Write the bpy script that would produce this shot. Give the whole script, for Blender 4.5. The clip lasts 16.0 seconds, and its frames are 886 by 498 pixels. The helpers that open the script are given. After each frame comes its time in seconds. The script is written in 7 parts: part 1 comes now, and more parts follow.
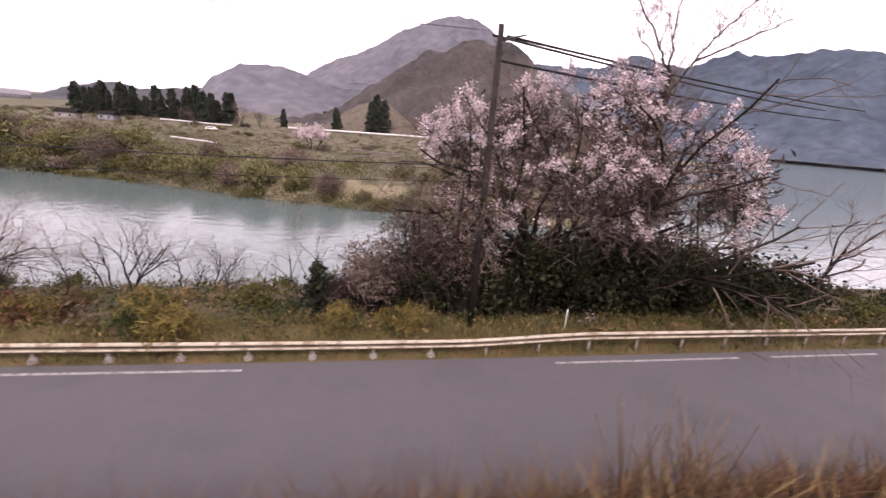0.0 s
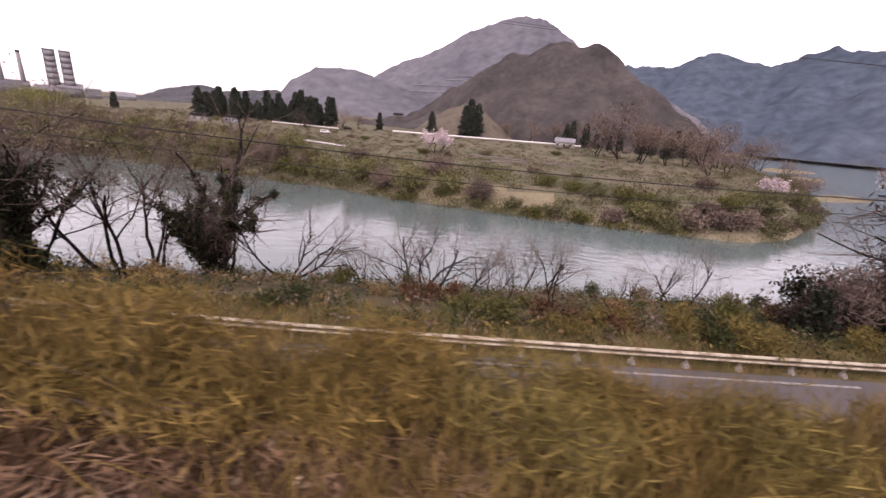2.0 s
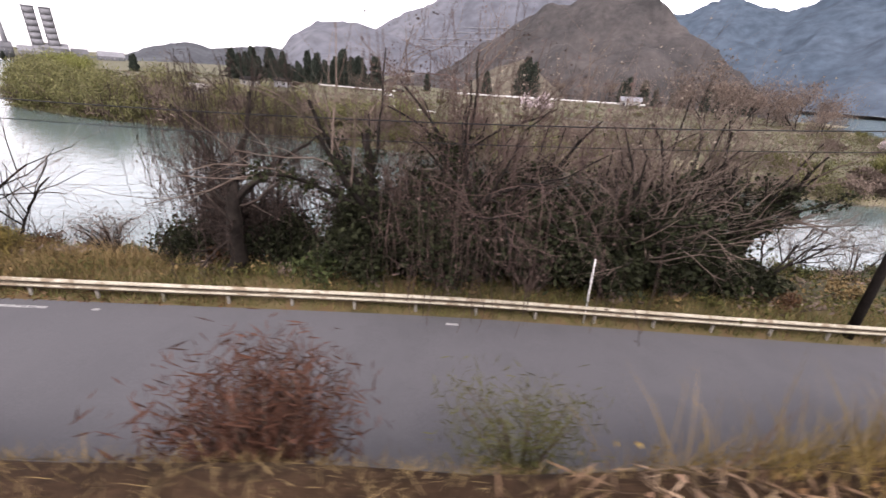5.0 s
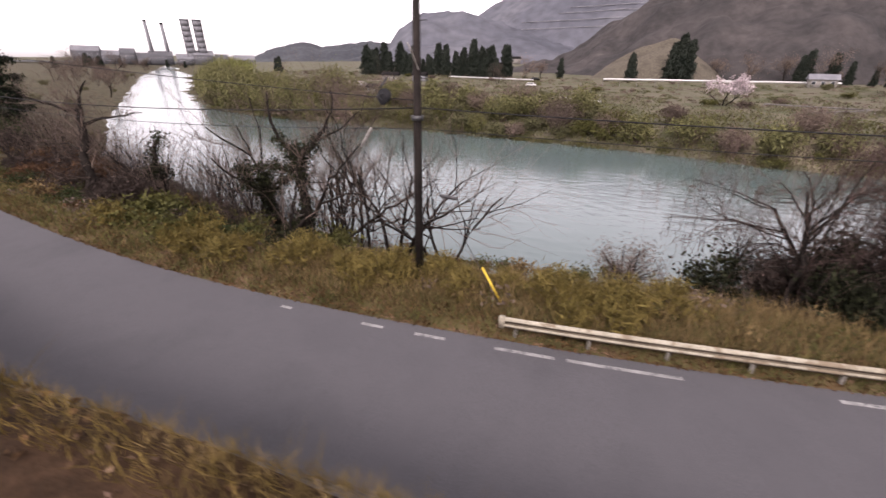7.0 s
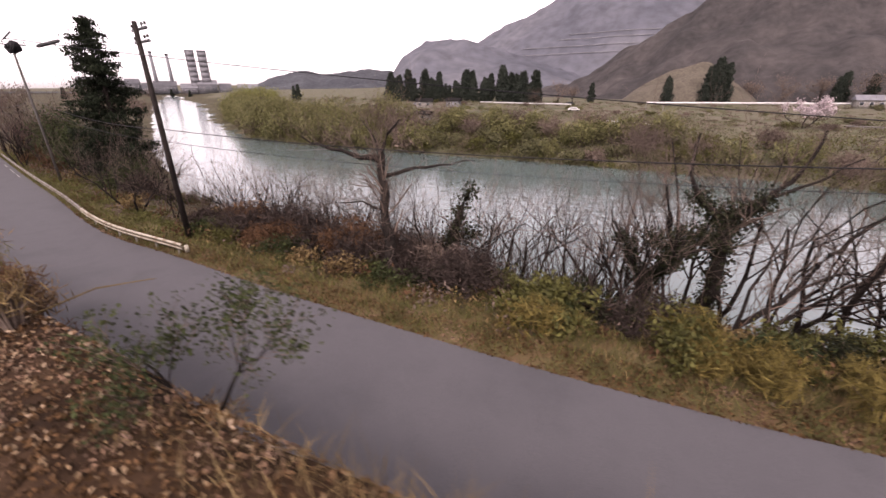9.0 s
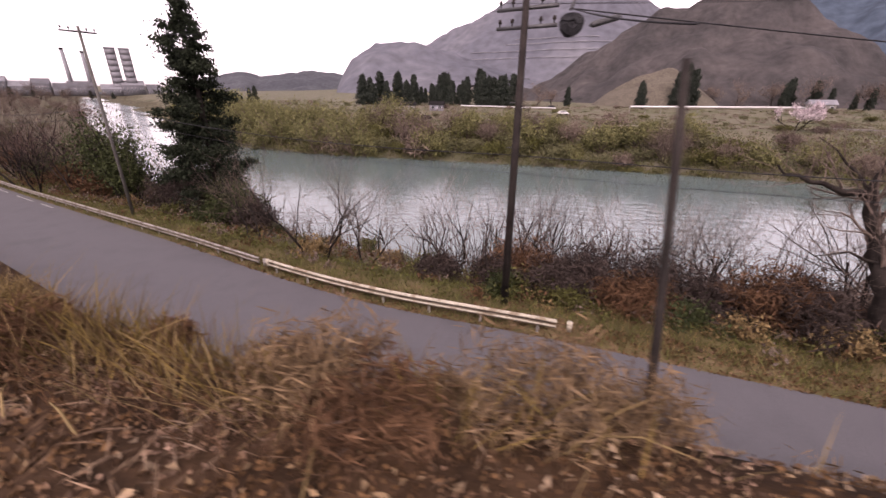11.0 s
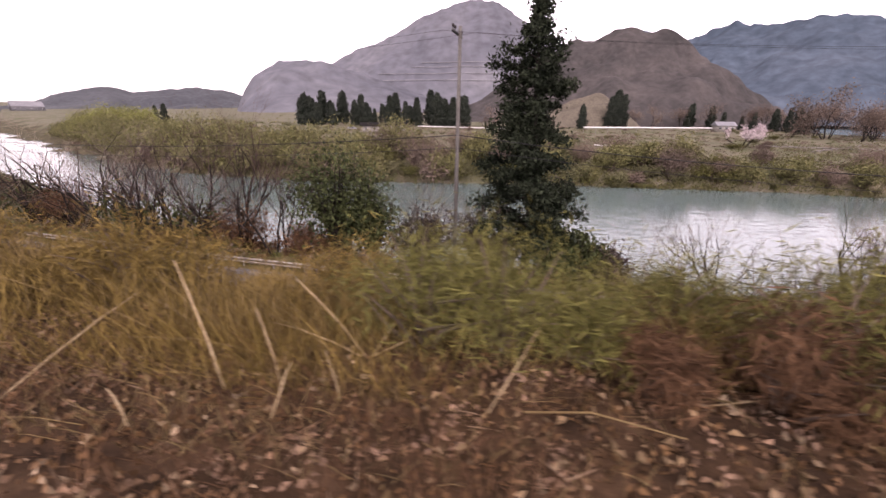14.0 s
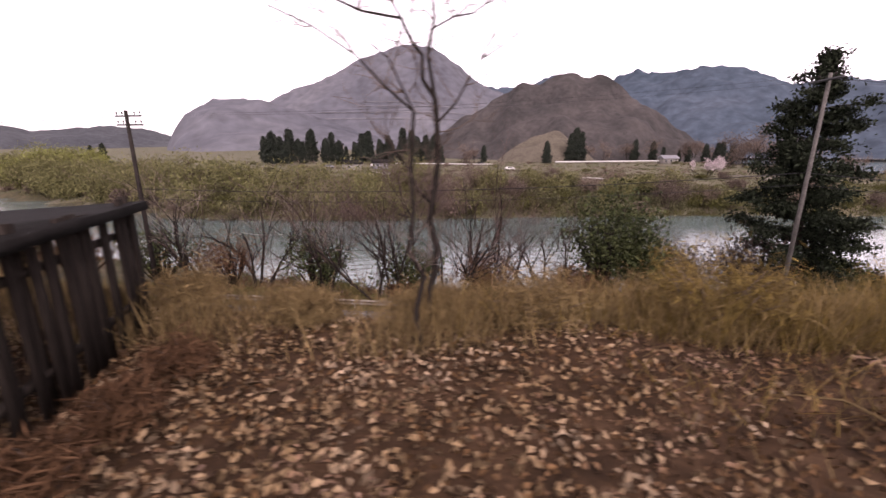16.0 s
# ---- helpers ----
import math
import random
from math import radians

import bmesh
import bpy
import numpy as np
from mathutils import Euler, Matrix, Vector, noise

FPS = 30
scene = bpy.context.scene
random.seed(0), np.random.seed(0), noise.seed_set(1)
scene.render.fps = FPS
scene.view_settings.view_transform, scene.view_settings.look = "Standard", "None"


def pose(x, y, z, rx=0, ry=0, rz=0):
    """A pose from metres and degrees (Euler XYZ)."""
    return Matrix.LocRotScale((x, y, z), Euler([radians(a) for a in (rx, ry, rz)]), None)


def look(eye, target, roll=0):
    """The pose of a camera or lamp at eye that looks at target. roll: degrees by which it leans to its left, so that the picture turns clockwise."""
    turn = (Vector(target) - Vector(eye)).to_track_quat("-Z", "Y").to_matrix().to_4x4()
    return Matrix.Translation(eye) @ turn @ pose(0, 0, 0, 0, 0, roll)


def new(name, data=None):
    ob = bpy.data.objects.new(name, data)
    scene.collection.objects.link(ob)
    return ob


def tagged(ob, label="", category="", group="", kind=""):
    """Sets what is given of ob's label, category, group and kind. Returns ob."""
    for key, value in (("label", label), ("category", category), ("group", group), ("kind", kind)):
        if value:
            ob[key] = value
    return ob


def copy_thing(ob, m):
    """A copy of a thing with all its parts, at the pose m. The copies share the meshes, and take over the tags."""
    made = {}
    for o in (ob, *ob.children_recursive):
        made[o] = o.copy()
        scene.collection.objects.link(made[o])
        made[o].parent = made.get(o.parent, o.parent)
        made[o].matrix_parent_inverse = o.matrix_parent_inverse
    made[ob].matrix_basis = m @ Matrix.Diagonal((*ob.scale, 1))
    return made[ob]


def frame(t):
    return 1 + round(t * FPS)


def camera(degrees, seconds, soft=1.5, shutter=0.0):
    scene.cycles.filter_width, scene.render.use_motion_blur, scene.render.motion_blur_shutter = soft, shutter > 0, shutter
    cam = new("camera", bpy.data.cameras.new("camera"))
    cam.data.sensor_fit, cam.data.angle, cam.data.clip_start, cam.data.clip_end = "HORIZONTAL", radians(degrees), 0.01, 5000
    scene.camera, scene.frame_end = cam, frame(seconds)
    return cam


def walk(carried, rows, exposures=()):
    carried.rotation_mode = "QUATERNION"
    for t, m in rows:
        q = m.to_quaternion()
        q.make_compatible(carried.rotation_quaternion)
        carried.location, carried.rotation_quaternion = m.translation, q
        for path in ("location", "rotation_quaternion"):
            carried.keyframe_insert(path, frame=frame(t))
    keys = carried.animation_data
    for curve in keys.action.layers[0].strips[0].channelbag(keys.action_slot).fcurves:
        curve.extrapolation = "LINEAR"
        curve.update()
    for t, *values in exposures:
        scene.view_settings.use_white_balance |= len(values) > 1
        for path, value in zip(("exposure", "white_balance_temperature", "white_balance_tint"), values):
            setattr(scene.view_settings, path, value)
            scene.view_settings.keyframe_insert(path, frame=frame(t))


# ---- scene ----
# The camera rides in a train: seconds, place, then yaw, pitch and lean in degrees.
cam = camera(97.04, 16.0, soft=1.5, shutter=0.18)
PATH = [
    (0, 0.00, 0.00, 0.00, -0.16, -17.10, 4.42),
    (0.5, -4.94, -0.94, 0.01, 2.49, -17.34, 4.70),
    (1, -9.87, -1.85, 0.01, 3.83, -17.53, 4.80),
    (1.5, -14.76, -2.73, -0.00, 5.33, -17.77, 4.78),
    (2, -19.63, -3.50, 0.01, 7.17, -17.59, 4.82),
    (2.5, -24.51, -4.20, 0.00, 8.74, -17.36, 4.89),
    (3, -29.48, -4.83, -0.00, 10.33, -17.11, 4.37),
    (5.5, -55.37, -7.12, -0.06, 5.52, -24.00, 3.93),
    (6, -60.61, -7.46, -0.06, 5.99, -24.05, 3.92),
    (6.5, -65.86, -7.78, -0.05, 12.60, -24.94, 1.26),
    (7, -71.04, -7.99, -0.04, 19.25, -25.30, 0.93),
    (7.5, -76.14, -8.10, -0.04, 21.87, -24.44, -0.25),
    (8, -80.92, -8.13, -0.03, 20.58, -23.07, 0.60),
    (8.5, -85.80, -8.07, -0.04, 19.43, -22.40, 0.45),
    (9, -90.75, -7.94, -0.03, 18.66, -22.14, 0.16),
    (9.5, -95.56, -7.78, -0.01, 17.30, -22.26, -0.66),
    (10, -100.31, -7.56, 0.05, 15.88, -22.19, -0.43),
    (12.5, -124.22, -6.13, 0.08, 1.99, -21.44, 0.73),
    (13, -129.02, -5.51, 0.07, 0.22, -21.76, 0.61),
    (13.5, -133.86, -4.75, 0.06, -1.38, -20.83, 0.84),
    (14, -138.77, -3.94, 0.04, -3.44, -19.00, 0.91),
    (14.5, -143.75, -3.06, 0.01, -5.94, -17.16, 0.76),
    (15, -148.81, -2.08, 0.02, -8.48, -15.10, 0.43),
    (15.5, -153.89, -1.05, 0.04, -10.54, -14.11, -0.03),
    (16, -159.00, 0.00, 0.06, -12.54, -14.00, 0.26),
]


def aim(x, y, z, yaw, pitch, lean):
    eye = Vector((x, y, z))
    a, b = radians(yaw), radians(pitch)
    ahead = Vector((-math.sin(a) * math.cos(b), math.cos(a) * math.cos(b), math.sin(b)))
    return look(eye, eye + ahead, lean)


walk(cam, [(row[0], aim(*row[1:])) for row in PATH], exposures=[(0, 1.78, 6950, 38), (2, 1.56, 6950, 38), (3, 1.66, 6950, 38), (5.3, 2.05, 6550, 22), (6.1, 1.97, 6600, 24), (6.6, 1.74, 6650, 26), (7.5, 1.58, 6950, 30), (9, 1.64, 7050, 34), (10, 1.64, 7050, 40), (12.5, 1.6, 6850, 32), (13.0, 1.74, 6650, 28), (13.5, 1.78, 6750, 30), (14, 1.8, 6950, 36), (15.2, 1.7, 7050, 40), (16, 1.54, 7000, 38)])

# ---- light: an overcast spring day ----
world = bpy.data.worlds.new("sky")
scene.world = world
world.use_nodes = True
wn = world.node_tree.nodes
sky = wn.new("ShaderNodeTexSky")
sky.sky_type, sky.sun_disc = "NISHITA", False
sky.sun_elevation, sky.sun_rotation = radians(48), radians(200)
sky.air_density, sky.dust_density, sky.ozone_density = 1.0, 1.5, 1.0
pale = wn.new("ShaderNodeHueSaturation")
pale.inputs["Saturation"].default_value = 0.12
world.node_tree.links.new(sky.outputs[0], pale.inputs["Color"])
world.node_tree.links.new(pale.outputs[0], wn["Background"].inputs["Color"])
wn["Background"].inputs["Strength"].default_value = 0.15
sun_data = bpy.data.lights.new("sun", "SUN")
sun_data.energy, sun_data.angle, sun_data.color = 1.0, radians(14), (1.0, 0.96, 0.9)
sun = new("sun", sun_data)
sun.matrix_world = look((0, 0, 60), (-18, 45, 8))


# ---- materials ----
def shader(name, colours, scale=1.0, rough=0.85, bump=0.3, detail=6.0, metal=0.0, spec=0.1, spots=None, bump_scale=None, per_object=0.0, per_island=0.0, stretch=None):
    """A surface whose colours run through noise at one scale, with finer grain over it."""
    m = bpy.data.materials.new(name)
    m.use_nodes = True
    n, l = m.node_tree.nodes, m.node_tree.links
    b = n["Principled BSDF"]
    b.inputs["Roughness"].default_value, b.inputs["Metallic"].default_value = rough, metal
    b.inputs["Specular IOR Level"].default_value = spec
    where = n.new("ShaderNodeTexCoord")
    space = where.outputs["Object"]
    if stretch:
        mapping = n.new("ShaderNodeMapping")
        mapping.inputs["Scale"].default_value = stretch
        l.new(space, mapping.inputs["Vector"])
        space = mapping.outputs["Vector"]
    big = n.new("ShaderNodeTexNoise")
    big.inputs["Scale"].default_value, big.inputs["Detail"].default_value = scale, detail
    big.inputs["Roughness"].default_value = 0.62
    l.new(space, big.inputs["Vector"])
    ramp = n.new("ShaderNodeValToRGB")
    r = ramp.color_ramp
    while len(r.elements) < len(colours):
        r.elements.new(0.5)
    for k, c in enumerate(colours):
        r.elements[k].position = 0.3 + 0.4 * k / max(1, len(colours) - 1)
        r.elements[k].color = (*c, 1)
    l.new(big.outputs["Fac"], ramp.inputs["Fac"])
    colour = ramp.outputs["Color"]
    fine = n.new("ShaderNodeTexNoise")
    fine.inputs["Scale"].default_value, fine.inputs["Detail"].default_value = bump_scale or scale * 9, 4
    l.new(space, fine.inputs["Vector"])
    grain = n.new("ShaderNodeMapRange")
    grain.inputs["From Min"].default_value, grain.inputs["From Max"].default_value = 0.25, 0.75
    grain.inputs["To Min"].default_value, grain.inputs["To Max"].default_value = 0.75, 1.25
    l.new(fine.outputs["Fac"], grain.inputs["Value"])
    vary = n.new("ShaderNodeHueSaturation")
    l.new(colour, vary.inputs["Color"])
    value = grain.outputs[0]
    for amount, node, socket in ((per_object, "ShaderNodeObjectInfo", "Random"), (per_island, "ShaderNodeNewGeometry", "Random Per Island")):
        if amount:
            info = n.new(node)
            span = n.new("ShaderNodeMapRange")
            span.inputs["To Min"].default_value, span.inputs["To Max"].default_value = 1 - amount, 1 + amount
            l.new(info.outputs[socket], span.inputs["Value"])
            times = n.new("ShaderNodeMath")
            times.operation = "MULTIPLY"
            l.new(value, times.inputs[0])
            l.new(span.outputs[0], times.inputs[1])
            value = times.outputs[0]
    l.new(value, vary.inputs["Value"])
    colour = vary.outputs["Color"]
    if spots:
        shade, spot_scale, amount = spots
        dots = n.new("ShaderNodeTexNoise")
        dots.inputs["Scale"].default_value, dots.inputs["Detail"].default_value = spot_scale, 3
        l.new(space, dots.inputs["Vector"])
        cut = n.new("ShaderNodeMapRange")
        cut.inputs["From Min"].default_value, cut.inputs["From Max"].default_value = 0.52, 0.62
        cut.inputs["To Max"].default_value = amount
        l.new(dots.outputs["Fac"], cut.inputs["Value"])
        mix = n.new("ShaderNodeMix")
        mix.data_type = "RGBA"
        l.new(cut.outputs[0], mix.inputs["Factor"])
        l.new(colour, mix.inputs["A"])
        mix.inputs["B"].default_value = (*shade, 1)
        colour = mix.outputs["Result"]
    l.new(colour, b.inputs["Base Color"])
    if bump:
        relief = n.new("ShaderNodeBump")
        relief.inputs["Strength"].default_value = bump
        relief.inputs["Distance"].default_value = 0.02 if not bump_scale else 0.3 / bump_scale
        l.new(fine.outputs["Fac"], relief.inputs["Height"])
        l.new(relief.outputs[0], b.inputs["Normal"])
    return m


ASPHALT = shader("asphalt", [(0.0615, 0.061, 0.0645), (0.073, 0.0715, 0.0755), (0.066, 0.065, 0.069)], 0.35, 0.8, 0.25, bump_scale=60)
PAINT = shader("worn road paint", [(0.16, 0.16, 0.154), (0.27, 0.27, 0.26)], 3.0, 0.7, 0.15, spots=((0.09, 0.09, 0.092), 7.0, 0.8))
LITTER = shader("leaf litter", [(0.013, 0.0076, 0.0043), (0.028, 0.0158, 0.0085), (0.05, 0.029, 0.016)], 2.2, 0.95, 0.8, bump_scale=22)
VERGE = shader("verge soil and grass", [(0.033, 0.0303, 0.0121), (0.066, 0.055, 0.0231), (0.105, 0.0798, 0.0413)], 0.6, 0.95, 0.8, bump_scale=14, spots=((0.09, 0.055, 0.03), 1.6, 0.6))
SHORE = shader("riverside scrub", [(0.023, 0.022, 0.012), (0.047, 0.042, 0.023), (0.083, 0.066, 0.041)], 0.4, 0.95, 0.8, bump_scale=8)
FIELD = shader("far field", [(0.046, 0.048, 0.027), (0.068, 0.066, 0.04), (0.094, 0.085, 0.06), (0.056, 0.06, 0.03), (0.08, 0.074, 0.049)], 0.06, 0.95, 0.8, bump_scale=1.5)
SAND = shader("dry grass bank", [(0.1, 0.088, 0.055), (0.15, 0.132, 0.088)], 0.2, 0.95, 0.6, bump_scale=4)
KNOLL = shader("bare tan slope", [(0.056, 0.049, 0.037), (0.078, 0.068, 0.052), (0.05, 0.044, 0.033)], 0.09, 0.95, 0.8, bump_scale=1.2)
BARK = shader("dark grey bark", [(0.0085, 0.007, 0.0062), (0.023, 0.0188, 0.016)], 5, 0.95, 0.6, per_object=0.2, spec=0.05)
CREEPER = shader("reddish bare creepers", [(0.034, 0.0225, 0.019), (0.078, 0.053, 0.045)], 1.0, 0.95, 0.0, per_island=0.35)
TWIG = shader("bare twigs", [(0.062, 0.046, 0.037), (0.115, 0.088, 0.071)], 3, 0.95, 0.0, per_object=0.25, per_island=0.25)
IVY = shader("ivy leaves", [(0.006, 0.0072, 0.0036), (0.0195, 0.0215, 0.01)], 0.8, 0.8, 0.0, per_island=0.6, spec=0.08)
GREEN = shader("evergreen leaves", [(0.015, 0.021, 0.008), (0.037, 0.044, 0.015)], 1.5, 0.75, 0.0, per_island=0.45)
OLIVE = shader("olive scrub leaves", [(0.034, 0.036, 0.0105), (0.073, 0.069, 0.021)], 1.5, 0.7, 0.0, per_island=0.4)
# Paler and greyer than CEDAR, as distance haze put into the colour.
HAZENEEDLE = shader("hazy far cedar needles", [(0.016, 0.021, 0.0165), (0.034, 0.04, 0.03)], 0.2, 0.9, 0.0, per_island=0.4)
SPRING = shader("bright spring willow leaves", [(0.085, 0.092, 0.025), (0.15, 0.152, 0.048)], 0.3, 0.75, 0.0, per_island=0.35)
TERRACE = shader("pale cut rock", [(0.115, 0.115, 0.122), (0.15, 0.15, 0.157)], 0.05, 0.95, 0.2)
FARSCRUB = shader("soft far scrub", [(0.05, 0.05, 0.024), (0.092, 0.087, 0.044)], 0.15, 0.85, 0.0, per_island=0.35)
WILLOW = shader("young willow leaves", [(0.066, 0.066, 0.027), (0.118, 0.112, 0.047)], 0.3, 0.75, 0.0, per_island=0.4)
CANE = shader("pale dry cane", [(0.17, 0.12, 0.065), (0.26, 0.2, 0.125)], 3.0, 0.8, 0.1, per_object=0.25)
MATTED = shader("matted dead stalks", [(0.04, 0.023, 0.013), (0.1, 0.063, 0.038), (0.2, 0.145, 0.098)], 0.6, 0.9, 0.0, per_island=0.6)
PALETWIG = shader("pale grey twigs", [(0.105, 0.085, 0.068), (0.175, 0.146, 0.12)], 3.0, 0.95, 0.0, per_object=0.3, per_island=0.25)
OLDWHITE = shader("weathered grey-white paint", [(0.12, 0.112, 0.1), (0.24, 0.228, 0.208)], 6.0, 0.8, 0.2, spots=((0.06, 0.047, 0.038), 14.0, 0.7))
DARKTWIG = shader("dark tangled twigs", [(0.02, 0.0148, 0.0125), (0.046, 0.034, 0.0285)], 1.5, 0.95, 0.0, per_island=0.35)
CEDAR = shader("cedar needles", [(0.0075, 0.0105, 0.007), (0.02, 0.0255, 0.0145)], 1.0, 0.85, 0.0, per_island=0.5, spec=0.06)
BLOSSOM = shader("cherry blossom", [(0.29, 0.225, 0.235), (0.46, 0.405, 0.405)], 0.8, 0.9, 0.0, per_island=0.45)
STRAW = shader("dry grass blades", [(0.08, 0.053, 0.0225), (0.155, 0.112, 0.053)], 0.7, 0.9, 0.0, per_island=0.5)
FRESH = shader("fresh green grass blades", [(0.04, 0.044, 0.0125), (0.095, 0.092, 0.03)], 0.5, 0.85, 0.0, per_island=0.5)
GRASS = shader("golden green grass blades", [(0.062, 0.045, 0.0115), (0.148, 0.1, 0.031)], 0.7, 0.85, 0.0, per_island=0.55)
YELLOWWEED = shader("yellow weed leaves", [(0.07, 0.056, 0.0155), (0.14, 0.106, 0.033)], 1.5, 0.8, 0.0, per_island=0.5)
TANBRUSH = shader("tan dead brush", [(0.062, 0.039, 0.021), (0.16, 0.108, 0.06)], 1.5, 0.9, 0.0, per_island=0.5)
RUST = shader("red brown brush", [(0.04, 0.0205, 0.011), (0.088, 0.048, 0.025)], 1.5, 0.9, 0.0, per_island=0.4)
DEAD = shader("fallen leaves", [(0.036, 0.0185, 0.008), (0.074, 0.041, 0.0185), (0.155, 0.102, 0.074)], 1.2, 0.85, 0.0, per_island=0.6)
TANLEAF = shader("large tan leaves", [(0.075, 0.047, 0.021), (0.13, 0.088, 0.05), (0.21, 0.158, 0.11)], 0.9, 0.8, 0.0, per_island=0.65)
BAMBOO = shader("bamboo grass leaves", [(0.046, 0.047, 0.0125), (0.105, 0.095, 0.028)], 0.5, 0.75, 0.0, per_island=0.5)
RAILPAINT = shader("weathered cream rail paint", [(0.24, 0.215, 0.16), (0.34, 0.315, 0.25)], 1.5, 0.7, 0.1, spots=((0.13, 0.09, 0.055), 2.2, 0.7))
GREYRAIL = shader("dull grey rail paint", [(0.11, 0.1, 0.085), (0.22, 0.205, 0.18)], 1.2, 0.7, 0.1, spots=((0.06, 0.045, 0.032), 2.0, 0.8))
GRIME_SHADE = shader("grimy and shaded rail paint", [(0.06, 0.047, 0.033), (0.14, 0.118, 0.088)], 1.5, 0.85, 0.2)
CONCRETE = shader("grey concrete", [(0.088, 0.083, 0.076), (0.138, 0.13, 0.12)], 1.2, 0.9, 0.3)
POLEGREY = shader("weathered grey pole", [(0.05, 0.047, 0.043), (0.088, 0.083, 0.076)], 1.5, 0.9, 0.3)
REDBRUSH = shader("dark red brush", [(0.03, 0.0145, 0.0095), (0.074, 0.034, 0.022)], 1.5, 0.9, 0.0, per_island=0.45)
POLEDARK = shader("dark weathered pole", [(0.008, 0.0066, 0.0058), (0.024, 0.0195, 0.017)], 2.0, 0.85, 0.3)
STEEL = shader("dull dark steel", [(0.04, 0.04, 0.04), (0.072, 0.072, 0.072)], 4.0, 0.5, 0.1, metal=0.6)
YELLOW = shader("yellow plastic", [(0.48, 0.336, 0.032), (0.56, 0.4, 0.064)], 3.0, 0.6, 0.1)
WHITE = shader("white paint", [(0.369, 0.363, 0.345), (0.464, 0.458, 0.446)], 2.0, 0.6, 0.1)
ROOF = shader("dark roof", [(0.006, 0.0055, 0.0052), (0.014, 0.0128, 0.012)], 1.5, 0.9, 0.3, spec=0.05)
BOARD = shader("old dark boards", [(0.008, 0.0062, 0.0052), (0.028, 0.0225, 0.019)], 3.0, 0.9, 0.4, stretch=(4, 4, 0.4), spec=0.05)
PLANT = shader("grey industrial cladding", [(0.12, 0.12, 0.128), (0.17, 0.17, 0.18)], 0.05, 0.8, 0.0)
CLADDING = shader("dull dark cladding", [(0.062, 0.062, 0.067), (0.1, 0.1, 0.106)], 0.04, 0.85, 0.0)
GLASS = shader("dark window glass", [(0.03, 0.035, 0.04), (0.05, 0.055, 0.06)], 2.0, 0.15, 0.0)
HILL_BROWN = shader("bare brown woodland", [(0.021, 0.0205, 0.02), (0.036, 0.033, 0.032), (0.054, 0.048, 0.0455)], 0.045, 0.95, 0.7, bump_scale=0.25, detail=8)
# Far hills: distance haze is put into the base colour as a bluish cast.
HILL_GREY_HAZE = shader("haze-grey leafless woodland", [(0.054, 0.057, 0.067), (0.074, 0.076, 0.087), (0.094, 0.095, 0.104)], 0.006, 0.95, 0.05, bump_scale=0.05, detail=8)
HILL_DARK = shader("dark hazy wooded skyline", [(0.034, 0.037, 0.042), (0.044, 0.047, 0.052), (0.055, 0.058, 0.063)], 0.006, 0.95, 0.15, bump_scale=0.1, detail=8)
HILL_BLUE_HAZE = shader("haze-blue conifer woodland", [(0.028, 0.04, 0.054), (0.038, 0.052, 0.069), (0.05, 0.064, 0.082)], 0.005, 0.95, 0.06, bump_scale=0.04, detail=8)

CABLE = shader("black cable sheath", [(0.01, 0.01, 0.011), (0.018, 0.018, 0.019)], 3.0, 0.7, 0.0)


def water_material():
    m = bpy.data.materials.new("green river water")
    m.use_nodes = True
    n, l = m.node_tree.nodes, m.node_tree.links
    b = n["Principled BSDF"]
    b.inputs["Roughness"].default_value, b.inputs["IOR"].default_value = 0.14, 1.52
    where = n.new("ShaderNodeTexCoord")
    silt = n.new("ShaderNodeTexNoise")
    silt.inputs["Scale"].default_value = 0.03
    l.new(where.outputs["Object"], silt.inputs["Vector"])
    ramp = n.new("ShaderNodeValToRGB")
    ramp.color_ramp.elements[0].color = (0.062, 0.09, 0.087, 1)
    ramp.color_ramp.elements[1].color = (0.085, 0.118, 0.114, 1)
    l.new(silt.outputs["Fac"], ramp.inputs["Fac"])
    l.new(ramp.outputs["Color"], b.inputs["Base Color"])
    stretch = n.new("ShaderNodeMapping")
    stretch.inputs["Scale"].default_value = (0.5, 0.9, 1)
    l.new(where.outputs["Object"], stretch.inputs["Vector"])
    waves = n.new("ShaderNodeTexNoise")
    waves.inputs["Scale"].default_value, waves.inputs["Detail"].default_value = 0.8, 4
    l.new(stretch.outputs[0], waves.inputs["Vector"])
    relief = n.new("ShaderNodeBump")
    relief.inputs["Strength"].default_value, relief.inputs["Distance"].default_value = 0.5, 0.15
    l.new(waves.outputs["Fac"], relief.inputs["Height"])
    l.new(relief.outputs[0], b.inputs["Normal"])
    return m


WATER = water_material()


